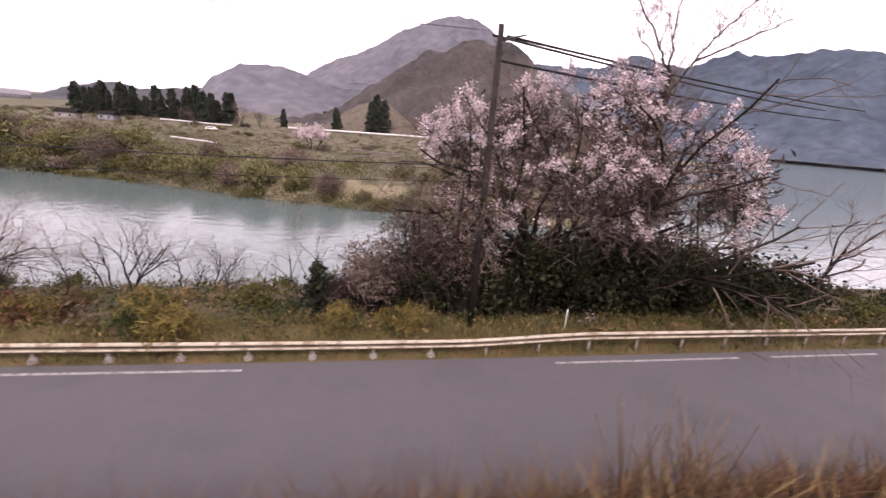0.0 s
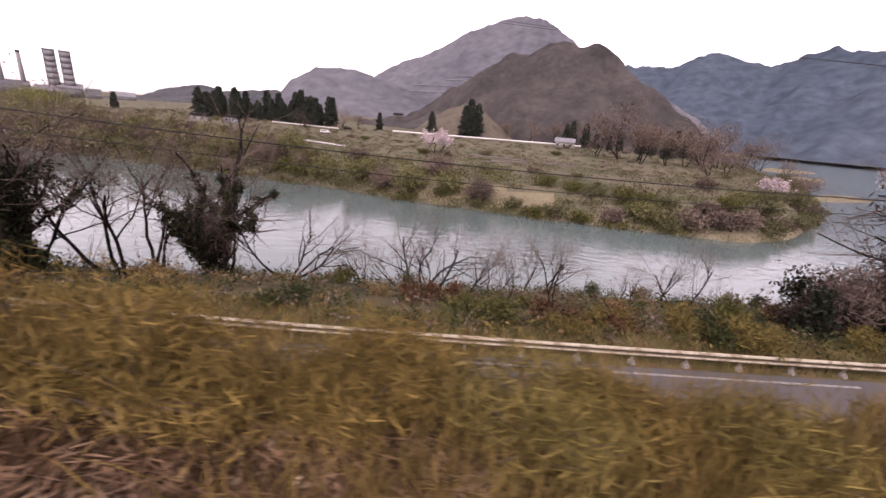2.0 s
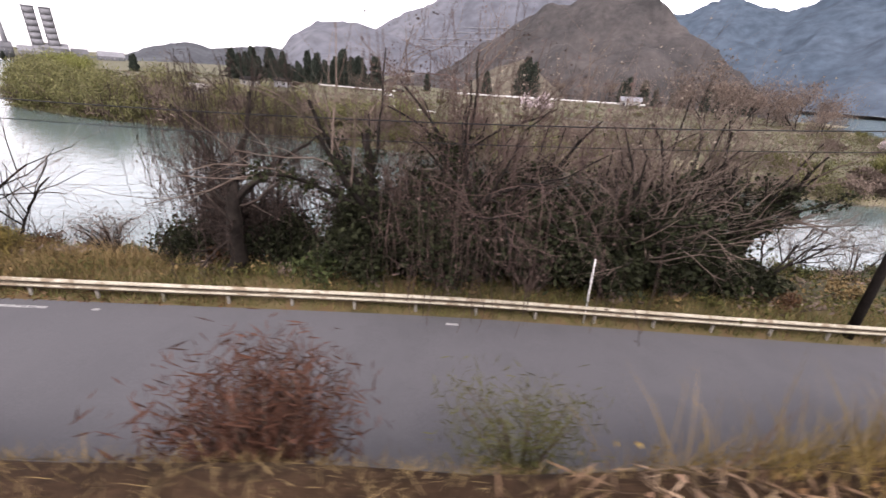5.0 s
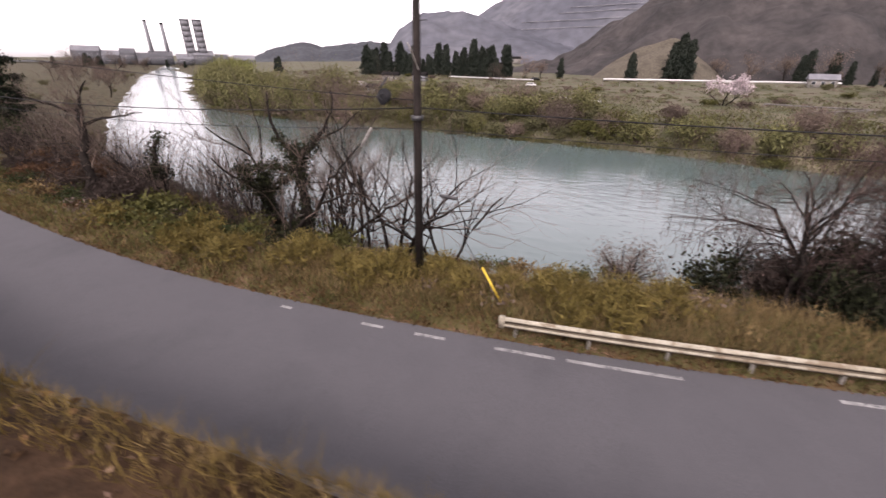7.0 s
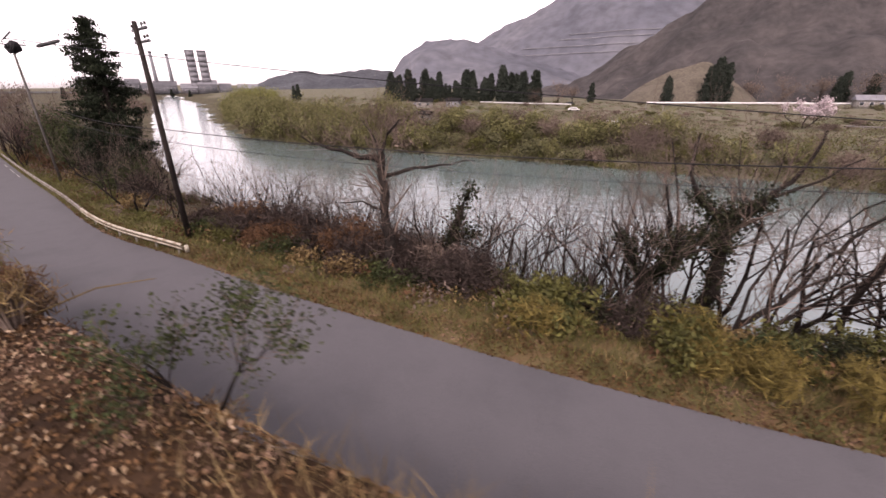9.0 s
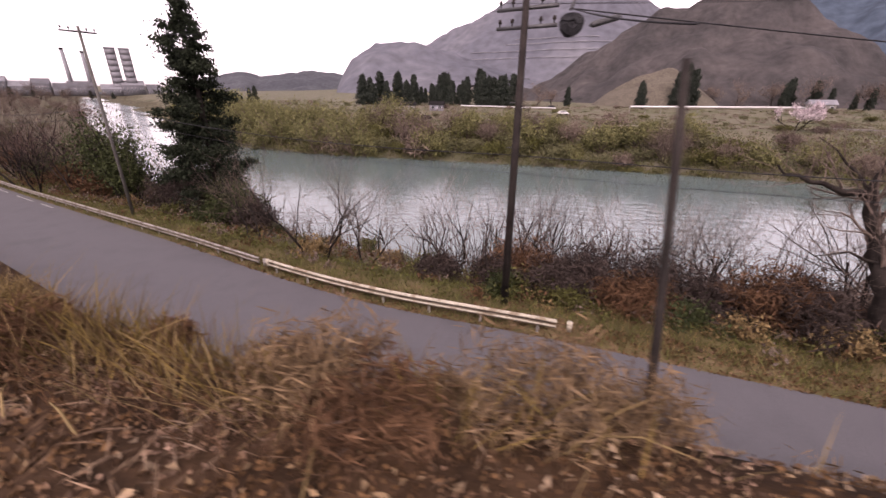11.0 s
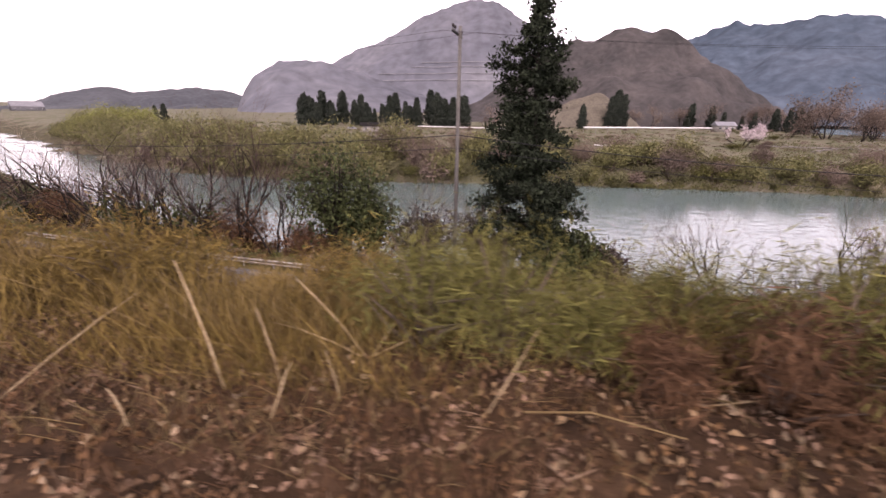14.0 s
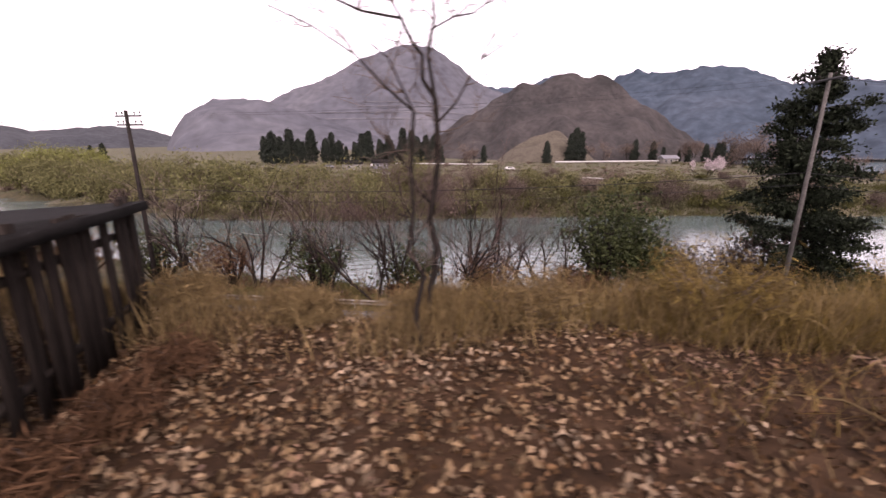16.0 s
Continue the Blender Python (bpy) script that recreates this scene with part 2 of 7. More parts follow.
# ---- helpers of this scene ----
class Mesh:
    """Collects points and faces for one mesh, with a material slot for each face."""

    def __init__(self):
        self.v, self.f, self.m, self.n = [], [], [], 0

    def add(self, verts, faces, slot=0):
        verts = np.asarray(verts, float)
        faces = np.asarray(faces, int)
        self.v.append(verts)
        self.f.append((faces + self.n, slot))
        self.n += len(verts)

    def tube(self, pts, radii, sides=5, slot=0, caps=False):
        pts = np.asarray(pts, float)
        k = len(pts)
        way = np.gradient(pts, axis=0)
        way /= np.linalg.norm(way, axis=1, keepdims=True) + 1e-9
        ref = np.where(np.abs(way[:, 2:3]) < 0.9, [[0, 0, 1.0]], [[1.0, 0, 0]])
        a = np.cross(way, ref)
        a /= np.linalg.norm(a, axis=1, keepdims=True) + 1e-9
        b = np.cross(way, a)
        ang = np.arange(sides) * 2 * math.pi / sides
        ring = a[:, None] * np.cos(ang)[None, :, None] + b[:, None] * np.sin(ang)[None, :, None]
        v = pts[:, None] + ring * np.asarray(radii, float)[:, None, None]
        i, j = np.meshgrid(np.arange(k - 1), np.arange(sides), indexing="ij")
        j2 = (j + 1) % sides
        f = np.stack([i * sides + j, i * sides + j2, (i + 1) * sides + j2, (i + 1) * sides + j], -1).reshape(-1, 4)
        self.add(v.reshape(-1, 3), f, slot)
        if caps:
            base = self.n - k * sides
            self.f.append((np.array([[base + q for q in range(sides)][::-1]]), slot))
            self.f.append((np.array([[base + (k - 1) * sides + q for q in range(sides)]]), slot))

    def box(self, x0, y0, z0, x1, y1, z1, slot=0, turn=None):
        v = np.array([(x, y, z) for z in (z0, z1) for x, y in ((x0, y0), (x1, y0), (x1, y1), (x0, y1))], float)
        if turn is not None:
            v = np.array([turn @ Vector(p) for p in v])
        self.add(v, [(0, 3, 2, 1), (4, 5, 6, 7), (0, 1, 5, 4), (1, 2, 6, 5), (2, 3, 7, 6), (3, 0, 4, 7)], slot)

    def leaves(self, at, size, rng, slot=0, long=1.0, upright=0.0, droop=0.15, slim=0.4, flat=1.0):
        """Small folded leaves: two triangles each, bent along the middle."""
        at = np.asarray(at, float)
        k = len(at)
        if not k:
            return
        size = np.broadcast_to(np.asarray(size, float), (k,)) * rng.uniform(0.6, 1.3, k)
        u = rng.normal(size=(k, 3))
        u[:, 2] = u[:, 2] * flat + upright * 2
        u /= np.linalg.norm(u, axis=1, keepdims=True)
        w = np.cross(u, rng.normal(size=(k, 3)) * [flat, flat, 1.0])
        w /= np.linalg.norm(w, axis=1, keepdims=True) + 1e-9
        n = np.cross(u, w)
        s = size[:, None]
        v = np.stack([at - u * s * long * 0.5, at + w * s * slim + n * s * droop * slim * 2.5, at + u * s * long * 0.5, at - w * s * slim + n * s * droop * slim * 2.5], 1)
        idx = np.arange(k)[:, None] * 4
        self.add(v.reshape(-1, 3), np.concatenate([idx + [0, 1, 2], idx + [0, 2, 3]], 0), slot)

    def blades(self, at, height, rng, slot=0, width=0.02, lean=0.35):
        """Grass blades: a bent strip of two faces each."""
        at = np.asarray(at, float)
        k = len(at)
        if not k:
            return
        h = np.broadcast_to(np.asarray(height, float), (k,)) * rng.uniform(0.5, 1.25, k)
        a = rng.uniform(0, 2 * math.pi, k)
        side = np.stack([np.cos(a), np.sin(a), 0 * a], -1) * (width * rng.uniform(0.6, 1.4, k))[:, None]
        tip = rng.normal(size=(k, 3)) * lean
        tip[:, 2] = 1
        tip *= h[:, None]
        mid = at + tip * 0.5 + np.stack([0 * h, 0 * h, h * 0.1], -1)
        v = np.stack([at - side, at + side, mid + side * 0.7, mid - side * 0.7, at + tip], 1)
        idx = np.arange(k)[:, None] * 5
        self.add(v.reshape(-1, 3), idx + [0, 1, 2, 3], slot)
        self.f.append((self.n - 5 * k + idx + [3, 2, 4], slot))

    def data(self, name, materials, smooth=False):
        me = bpy.data.meshes.new(name)
        verts = np.concatenate(self.v)
        loops = np.concatenate([f.ravel() for f, _ in self.f])
        counts = np.concatenate([np.full(len(f), f.shape[1]) for f, _ in self.f])
        slots = np.concatenate([np.full(len(f), s) for f, s in self.f])
        me.vertices.add(len(verts))
        me.vertices.foreach_set("co", verts.ravel())
        me.loops.add(len(loops))
        me.loops.foreach_set("vertex_index", loops.astype(np.int32))
        me.polygons.add(len(counts))
        starts = np.concatenate([[0], np.cumsum(counts)[:-1]])
        me.polygons.foreach_set("loop_start", starts.astype(np.int32))
        me.polygons.foreach_set("material_index", slots.astype(np.int32))
        if smooth:
            me.polygons.foreach_set("use_smooth", np.ones(len(counts), bool))
        for m in materials:
            me.materials.append(m)
        me.update(calc_edges=True)
        me.validate()
        return me


def thing(name, label, category, place=(0, 0, 0), turn=0.0, group="", kind=""):
    ob = new(name)
    ob.matrix_world = pose(*place, 0, 0, turn)
    ob.empty_display_size = 0.2
    return tagged(ob, label, category, group, kind)


def part(name, mesh, material, parent, label="", smooth=False, place=None):
    mats = material if isinstance(material, (list, tuple)) else [material]
    me = mesh.data(name, mats, smooth) if isinstance(mesh, Mesh) else mesh
    ob = new(name, me)
    ob.parent = parent
    if place is not None:
        ob.matrix_local = place
    if label:
        ob["label"] = label
    return ob


def solid(name, mesh, material, label, category, kind="", group="", smooth=False):
    mats = material if isinstance(material, (list, tuple)) else [material]
    return tagged(new(name, mesh.data(name, mats, smooth)), label, category, group, kind)


# ---- the lie of the land ----
def curve_through(points):
    """A smoothed function of x through a few (x, y) places."""
    p = np.array(sorted(points), float)
    grid = np.arange(p[0, 0], p[-1, 0] + 1, 1.0)
    y = np.interp(grid, p[:, 0], p[:, 1])
    for _ in range(12):
        y[1:-1] = (y[:-2] + 2 * y[1:-1] + y[2:]) / 4
    return lambda x: np.interp(x, grid, y)


rail_line = curve_through([(400, 40), (60, 7), (0, 0), (-15, -2.7), (-29.5, -4.8), (-55, -7.1), (-71, -8.0), (-81, -8.1), (-91, -7.9), (-100, -7.6), (-124, -6.1), (-139, -3.9), (-159, 0), (-220, 18), (-600, 160)])
road_edge = curve_through([(400, 90), (60, 23), (20, 15.4), (12, 13.9), (4, 12.4), (-6, 10.6), (-15, 9.0), (-26, 7.1), (-40, 5.2), (-51, 4.0), (-63, 1.9), (-70, 0.8), (-76, 0.35), (-81, 0.3), (-86, 0.5), (-91, 1.0), (-97, 1.9), (-104, 3.1), (-108, 4.1), (-115, 5.2), (-120, 6.9), (-127, 9.7), (-140, 14.4), (-157, 20.8), (-220, 44), (-600, 230)])
road_level = curve_through([(400, -9), (30, -8.0), (-6, -7.8), (-40, -7.4), (-72, -7.1), (-108, -7.6), (-125, -8.1), (-140, -8.5), (-154, -9.0), (-172, -9.3), (-600, -9.6)])
near_shore = curve_through([(900, 160), (300, 75), (100, 57), (30, 43), (-5, 37), (-30, 32), (-75, 20), (-110, 25), (-151, 37), (-200, 70), (-300, 145), (-475, 275), (-1300, 940)])
far_shore = curve_through([(1600, 2400), (900, 1500), (370, 770), (230, 510), (135, 262), (106, 214), (88, 152), (62, 106), (38, 78), (25, 70), (-10, 72), (-35, 75), (-60, 82), (-100, 88), (-140, 92), (-170, 95), (-198, 104), (-220, 123), (-270, 163), (-309, 203), (-500, 368), (-1300, 1020)])
bench = curve_through([(400, 3), (12, 2.4), (-5, 2.2), (-12, 2.8), (-20, 3.4), (-40, 3.6), (-48, 2.2), (-56, 1.6), (-90, 1.6), (-97, 2.3), (-103, 3.0), (-108, 3.0), (-118, 2.6), (-124, 2.9), (-131, 4.4), (-142, 5.0), (-150, 6.0), (-165, 7.0), (-600, 6)])
WATER_Z, BED_Z = -16.0, -2.95
ROAD_WIDTH = 5.7


def ease(a, b, x):
    t = np.clip((x - a) / (b - a), 0, 1)
    return t * t * (3 - 2 * t)


def waves(x, y, s):
    """A cheap rolling unevenness in -1 to 1."""
    return (np.sin(x / s + 1.3 * np.sin(y / s * 0.8)) + np.sin(y / s * 1.31 + 1.7 * np.sin(x / s * 0.71 + 2)) + np.sin((x + y) / s * 0.53 + 4)) / 3


def height(x, y):
    x, y = np.asarray(x, float), np.asarray(y, float)
    yp, ye, zr = rail_line(x), road_edge(x), road_level(x)
    near = ye - ROAD_WIDTH - 0.35
    lip = np.minimum(yp + bench(x), near - 1.0)
    fall = np.clip((y - lip) / np.maximum(near - lip, 0.3), 0, 1)
    bank = BED_Z + (zr - BED_Z) * (0.35 * fall + 0.65 * fall * fall * (3 - 2 * fall)) + 0.12 * waves(x, y, 1.1) * ease(yp + 1, yp + 2.5, y) * (1 - ease(near - 0.6, near, y))
    verge = zr + 0.02 + 0.16 * ease(ye + 0.5, ye + 1.2, y) + 0.08 * waves(x, y, 0.8) * ease(ye + 0.6, ye + 1.5, y)
    sn, sf = near_shore(x), far_shore(x)
    start = ye + 2.4
    slope = np.clip((y - start) / np.maximum(sn - start, 1), 0, 1.4)
    verge = verge + (WATER_Z - 0.2 - zr) * (0.75 * slope + 0.25 * slope * slope) + 0.3 * waves(x, y, 3.0) * ease(0.02, 0.3, slope)
    near_land = np.where(y < near, bank, verge)
    t = y - sf
    far_land = WATER_Z - 0.6 + 5.6 * ease(-1, 11, t) + 3.2 * ease(8, 60, t) + 2.2 * ease(60, 140, t) + 6 * ease(140, 420, t) + 26 * ease(400, 1500, t) + 0.5 * waves(x, y, 9) * ease(0, 25, t)
    mid = (sn + sf) / 2
    z = np.where(y < mid, near_land, far_land)
    return np.maximum(z, WATER_Z - 2.5)


def ground_sheet():
    xs = np.concatenate([-np.geomspace(3000, 185, 45)[:-1], np.arange(-185, 50, 0.6), np.geomspace(50, 3000, 50)])
    ys = np.concatenate([-np.geomspace(1500, 13, 14)[:-1], np.arange(-13, 42, 0.5), np.arange(42, 125, 2.0), np.geomspace(125, 4500, 60)])
    gx, gy = np.meshgrid(xs, ys, indexing="ij")
    z = height(gx, gy)
    mesh = Mesh()
    i, j = np.meshgrid(np.arange(len(xs) - 1), np.arange(len(ys) - 1), indexing="ij")
    f = np.stack([i * len(ys) + j, (i + 1) * len(ys) + j, (i + 1) * len(ys) + j + 1, i * len(ys) + j + 1], -1).reshape(-1, 4)
    cx = (gx[:-1, :-1] + gx[1:, 1:]).ravel() / 2
    cy = (gy[:-1, :-1] + gy[1:, 1:]).ravel() / 2
    wob = 1.2 * waves(cx, cy, 1.7)
    ye = road_edge(cx)
    far = cy - far_shore(cx)
    slot = np.where(cy < ye - ROAD_WIDTH + 0.5, 0, 1)
    slot = np.where(cy > ye + 3.5 + wob, 2, slot)
    slot = np.where(far > 1, 3, slot)
    slot = np.where((far > 3 + wob) & (far < 8 + wob) & (cx > -46) & (cx < -8), 4, slot)
    slot = np.where((far > 0.5) & (far < 4 + wob) & (cx > -12) & (cx < 60), 4, slot)
    mesh.v.append(np.stack([gx, gy, z], -1).reshape(-1, 3))
    mesh.n += gx.size
    for s in range(5):
        if (slot == s).any():
            mesh.f.append((f[slot == s], s))
    solid("ground", mesh, [LITTER, VERGE, SHORE, FIELD, SAND], "railway bank, verge, river banks and far fields", "ground", "structure", smooth=True)


def strip(mesh, x0, x1, offset0, offset1, lift, step=1.0, slot=0):
    """A band along the road between two offsets from its outer edge line."""
    n = max(2, int(abs(x1 - x0) / step) + 1)
    x = np.linspace(x0, x1, n)
    slope = np.gradient(road_edge(x), x)
    nx, ny = -slope / np.sqrt(1 + slope ** 2), 1 / np.sqrt(1 + slope ** 2)
    a = np.stack([x + nx * offset0, road_edge(x) + ny * offset0, road_level(x) + lift], -1)
    b = np.stack([x + nx * offset1, road_edge(x) + ny * offset1, road_level(x) + lift], -1)
    v = np.stack([a, b], 1).reshape(-1, 3)
    i = np.arange(n - 1)[:, None] * 2
    f = i + [0, 2, 3, 1] if x1 > x0 else i + [0, 1, 3, 2]
    mesh.add(v, f, slot)


def road_point(x, offset, lift=0.0):
    slope = float(road_edge(x + 0.5) - road_edge(x - 0.5))
    k = math.hypot(1, slope)
    return Vector((x - slope / k * offset, float(road_edge(x)) + offset / k, float(road_level(x)) + lift)), math.degrees(math.atan(slope))


ground_sheet()
m = Mesh()
strip(m, -420, 300, -ROAD_WIDTH, 0.35, 0.05)
road = solid("road", m, ASPHALT, "grey asphalt road along the river bank", "road", "structure", smooth=True)
m = Mesh()
m.add([(-1500, 5, WATER_Z), (1600, 5, WATER_Z), (1600, 2200, WATER_Z), (-1500, 2200, WATER_Z)], [(0, 1, 2, 3)])
solid("water", m, WATER, "calm green river reflecting the pale sky", "river", "structure")

def gravel_bar(x, y, long, wide, turn):
    """A low bar of gravel and dry grass in the river."""
    mesh, g = Mesh(), np.random.default_rng(int(x))
    rings = []
    for q, z in ((1.0, -0.3), (0.9, 0.12), (0.6, 0.4), (0.2, 0.5)):
        a = np.linspace(0, 2 * math.pi, 40, endpoint=False)
        r = q * (1 + 0.1 * np.sin(3 * a + x) + 0.06 * np.sin(7 * a))
        c, n = math.cos(radians(turn)), math.sin(radians(turn))
        u, v = long * 0.5 * r * np.cos(a), wide * 0.5 * r * np.sin(a)
        rings.append(np.stack([x + u * c - v * n, y + u * n + v * c, WATER_Z + z + g.normal(0, 0.03, 40)], -1))
    i, j = np.meshgrid(np.arange(3), np.arange(40), indexing="ij")
    mesh.add(np.concatenate(rings), np.stack([i * 40 + j, i * 40 + (j + 1) % 40, (i + 1) * 40 + (j + 1) % 40, (i + 1) * 40 + j], -1).reshape(-1, 4))
    mesh.f.append((np.array([list(range(120, 160))]), 0))
    solid("gravel_bar", mesh, SAND, "low bar of pale gravel and dry grass in the river", "gravel bar", "structure", smooth=True)


gravel_bar(118, 178, 60, 16, 38)
gravel_bar(175, 290, 110, 26, 52)
gravel_bar(250, 420, 130, 40, 50)

# ---- mountains and hills ----
def ridge(name, label, crest, front, back, material, rough, steps=3.0, slack=1.15, terraces=()):
    """A wooded hill: a crest through a few places, falling away to the plain before and behind it."""
    c = np.array(crest, float)
    run = np.concatenate([[0], np.cumsum(np.hypot(*np.diff(c[:, :2], axis=0).T))])
    n = int(run[-1] / steps)
    s = np.linspace(0, run[-1], n)
    px, py, pz = (np.interp(s, run, c[:, k]) for k in range(3))
    for _ in range(max(1, int(10 / steps))):
        pz[1:-1] = (pz[:-2] + 2 * pz[1:-1] + pz[2:]) / 4
    for _ in range(220):
        px[1:-1], py[1:-1] = (px[:-2] + 2 * px[1:-1] + px[2:]) / 4, (py[:-2] + 2 * py[1:-1] + py[2:]) / 4
    tx, ty = np.gradient(px), np.gradient(py)
    k = np.hypot(tx, ty)
    nx, ny = ty / k, -tx / k
    flip = np.where(ny > 0, -1, 1)
    nx, ny = nx * flip, ny * flip
    v = np.concatenate([-np.linspace(1, 0, 40)[:-1] ** 1.5, np.linspace(0, 1, 12)[0:]])
    off = np.where(v < 0, -v * front, -v * back)
    gx = px[:, None] + nx[:, None] * off[None]
    gy = py[:, None] + ny[:, None] * off[None]
    base = -10.0
    shape = np.maximum(0, 1 - np.abs(v)) ** slack
    gz = base + (pz[:, None] - base) * shape[None]
    for i in range(n):
        for j in range(len(v)):
            p = Vector((gx[i, j], gy[i, j], 3.7))
            big = noise.noise(p * (0.012 if front > 150 else 0.03)) * rough * 3 * min(1, 4 * abs(v[j]))
            lump = 0.06 if front < 150 else 0.022
            small = noise.noise(p * lump) * rough * (1.3 if front > 150 else 1.7) + noise.noise(p * lump * 2.7) * rough * 0.5 + noise.noise(p * lump * 5) * rough * (0.24 if front > 150 else 0.03) * (1 + 2.0 * (abs(v[j]) < 0.02))
            gz[i, j] += (big + small) * min(1.0, (gz[i, j] - base) / 12)
    mesh = Mesh()
    i, j = np.meshgrid(np.arange(n - 1), np.arange(len(v) - 1), indexing="ij")
    w = len(v)
    f = np.stack([i * w + j, (i + 1) * w + j, (i + 1) * w + j + 1, i * w + j + 1], -1).reshape(-1, 4)
    mesh.add(np.stack([gx, gy, gz], -1).reshape(-1, 3), f)
    for level, x0, x1 in terraces:
        line = []
        for k in range(n):
            down = np.nonzero(gz[k, :40] < level)[0]
            if len(down) and down[-1] < 39 and x0 < gx[k, down[-1]] < x1:
                a = down[-1]
                u = (level - gz[k, a]) / (gz[k, a + 1] - gz[k, a] + 1e-9)
                line.append([q[k, a] * (1 - u) + q[k, a + 1] * u for q in (gx, gy, gz)])
        line = np.array(line)
        for _ in range(30):
            line[1:-1] = (line[:-2] + 2 * line[1:-1] + line[2:]) / 4
        band = Mesh()
        band.tube(line + [0, -3.0, 1.0], 0.5 + 0.35 * np.sin(np.arange(len(line)) * 0.31) ** 2, 5)
        solid("rock_terrace", band, TERRACE, "pale cut terrace along the foot of the mountain", "terrace", "structure")
    return solid(name, mesh, material, label, "mountain", "structure", smooth=True)


ridge("mountain_grey", "steep haze-grey mountain of leafless woodland", [(-460, 1000, 30), (-347, 1031, 108), (-294, 1040, 140), (-208, 1048, 171), (-132, 1049, 216), (-49, 1044, 246), (2, 1037, 252), (46, 1030, 244), (101, 1018, 212), (142, 1006, 172), (176, 996, 155), (248, 969, 124), (360, 920, 60), (430, 880, 0)], 330, 300, HILL_GREY_HAZE, 4.0, 5.0, terraces=((62, -260, 60), (76, -230, 95), (90, -160, 60), (100, -140, 20)))
ridge("hill_brown", "brown wooded hill behind the far fields", [(-150, 330, -6), (-110, 338, 4), (-80, 340, 16), (-59, 336, 31), (-44, 331, 43), (-25, 324, 53), (3, 312, 61), (16, 308, 63), (36, 298, 57), (57, 286, 42), (73, 275, 26), (92, 262, 9), (112, 250, -9)], 85, 120, HILL_BROWN, 3.6, 1.6)
ridge("mountain_blue", "dark haze-blue conifer mountain range", [(60, 1600, 150), (220, 1580, 243), (360, 1553, 244), (502, 1511, 239), (563, 1489, 268), (626, 1463, 281), (693, 1432, 259), (754, 1401, 243), (801, 1374, 265), (850, 1343, 285), (900, 1265, 264), (977, 1131, 272), (1053, 1049, 240), (1113, 976, 192), (1157, 916, 209), (1203, 846, 191), (1320, 625, 150), (1450, 300, 120), (1500, 0, 60)], 480, 300, HILL_BLUE_HAZE, 7.0, 9.0)
ridge("hill_left", "haze-grey wooded hill beyond the cedar grove", [(-450, 720, -8), (-436, 726, 30), (-418, 732, 58), (-382, 745, 81), (-357, 752, 84), (-297, 766, 82), (-242, 774, 66), (-163, 779, 43), (-60, 780, 10), (0, 780, -8)], 230, 200, HILL_GREY_HAZE, 4.0, 4.0)
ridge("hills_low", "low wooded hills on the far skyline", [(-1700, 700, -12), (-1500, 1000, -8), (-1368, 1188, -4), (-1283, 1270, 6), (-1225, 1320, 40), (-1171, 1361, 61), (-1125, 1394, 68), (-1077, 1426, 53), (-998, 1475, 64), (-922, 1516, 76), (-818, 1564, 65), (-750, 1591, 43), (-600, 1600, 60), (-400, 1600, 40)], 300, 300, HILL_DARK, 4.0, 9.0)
ridge("knoll", "sandy tan knoll below the brown hill", [(-76, 236, -8), (-64, 233, 2), (-54, 230, 8), (-46, 228, 12), (-40, 227, 14), (-33, 226, 11), (-24, 224, 4), (-12, 221, -8)], 27, 40, KNOLL, 1.6, 1.2)


# ---- growing things ----
def norm(d):
    return d / (np.linalg.norm(d) + 1e-9)


def grow(wood, twigs, tips, rng, p, d, length, r, level, kids, up=0.05, wander=0.12, spread=0.8, keep=0.45, shrink=(0.5, 0.8)):
    """One limb with its side limbs; the ends of the last ones are kept in tips."""
    n = 7 if level == 0 else 5 if level == 1 else 4
    pts = [np.asarray(p, float)]
    d = norm(np.asarray(d, float))
    ways = []
    for _ in range(n):
        d = norm(d + rng.normal(0, wander, 3) + np.array([0, 0, up]))
        ways.append(d)
        pts.append(pts[-1] + d * length / n)
    last = level == len(kids)
    (wood if level < 2 else twigs).tube(pts, np.linspace(r, r * (0.25 if last else keep), n + 1), 6 if level == 0 else 5 if level == 1 else 3)
    if last:
        tips.extend(pts[1:])
        return
    for c in range(kids[level]):
        t = rng.uniform(0.3, 1.0) if level else rng.uniform(0.35, 1.0)
        k = min(n - 1, int(t * n))
        side = norm(np.cross(ways[k], rng.normal(size=3)))
        way = norm(ways[k] + side * rng.uniform(0.6, 1.3) * spread)
        rr = r * (1 - (1 - keep) * t) * rng.uniform(0.45, 0.7)
        grow(wood, twigs, tips, rng, pts[k] + (pts[k + 1] - pts[k]) * (t * n - k if t * n - k < 1 else 1), way, length * rng.uniform(*shrink), max(rr, 0.006), level + 1, kids, up, wander, spread, keep, shrink)


def cloud(rng, centres, per, radius, flat=1.0):
    c = np.asarray(centres, float)
    if not len(c):
        return np.zeros((0, 3))
    c = np.repeat(c, per, axis=0)
    return c + rng.normal(size=c.shape) * np.array([1, 1, flat]) * radius


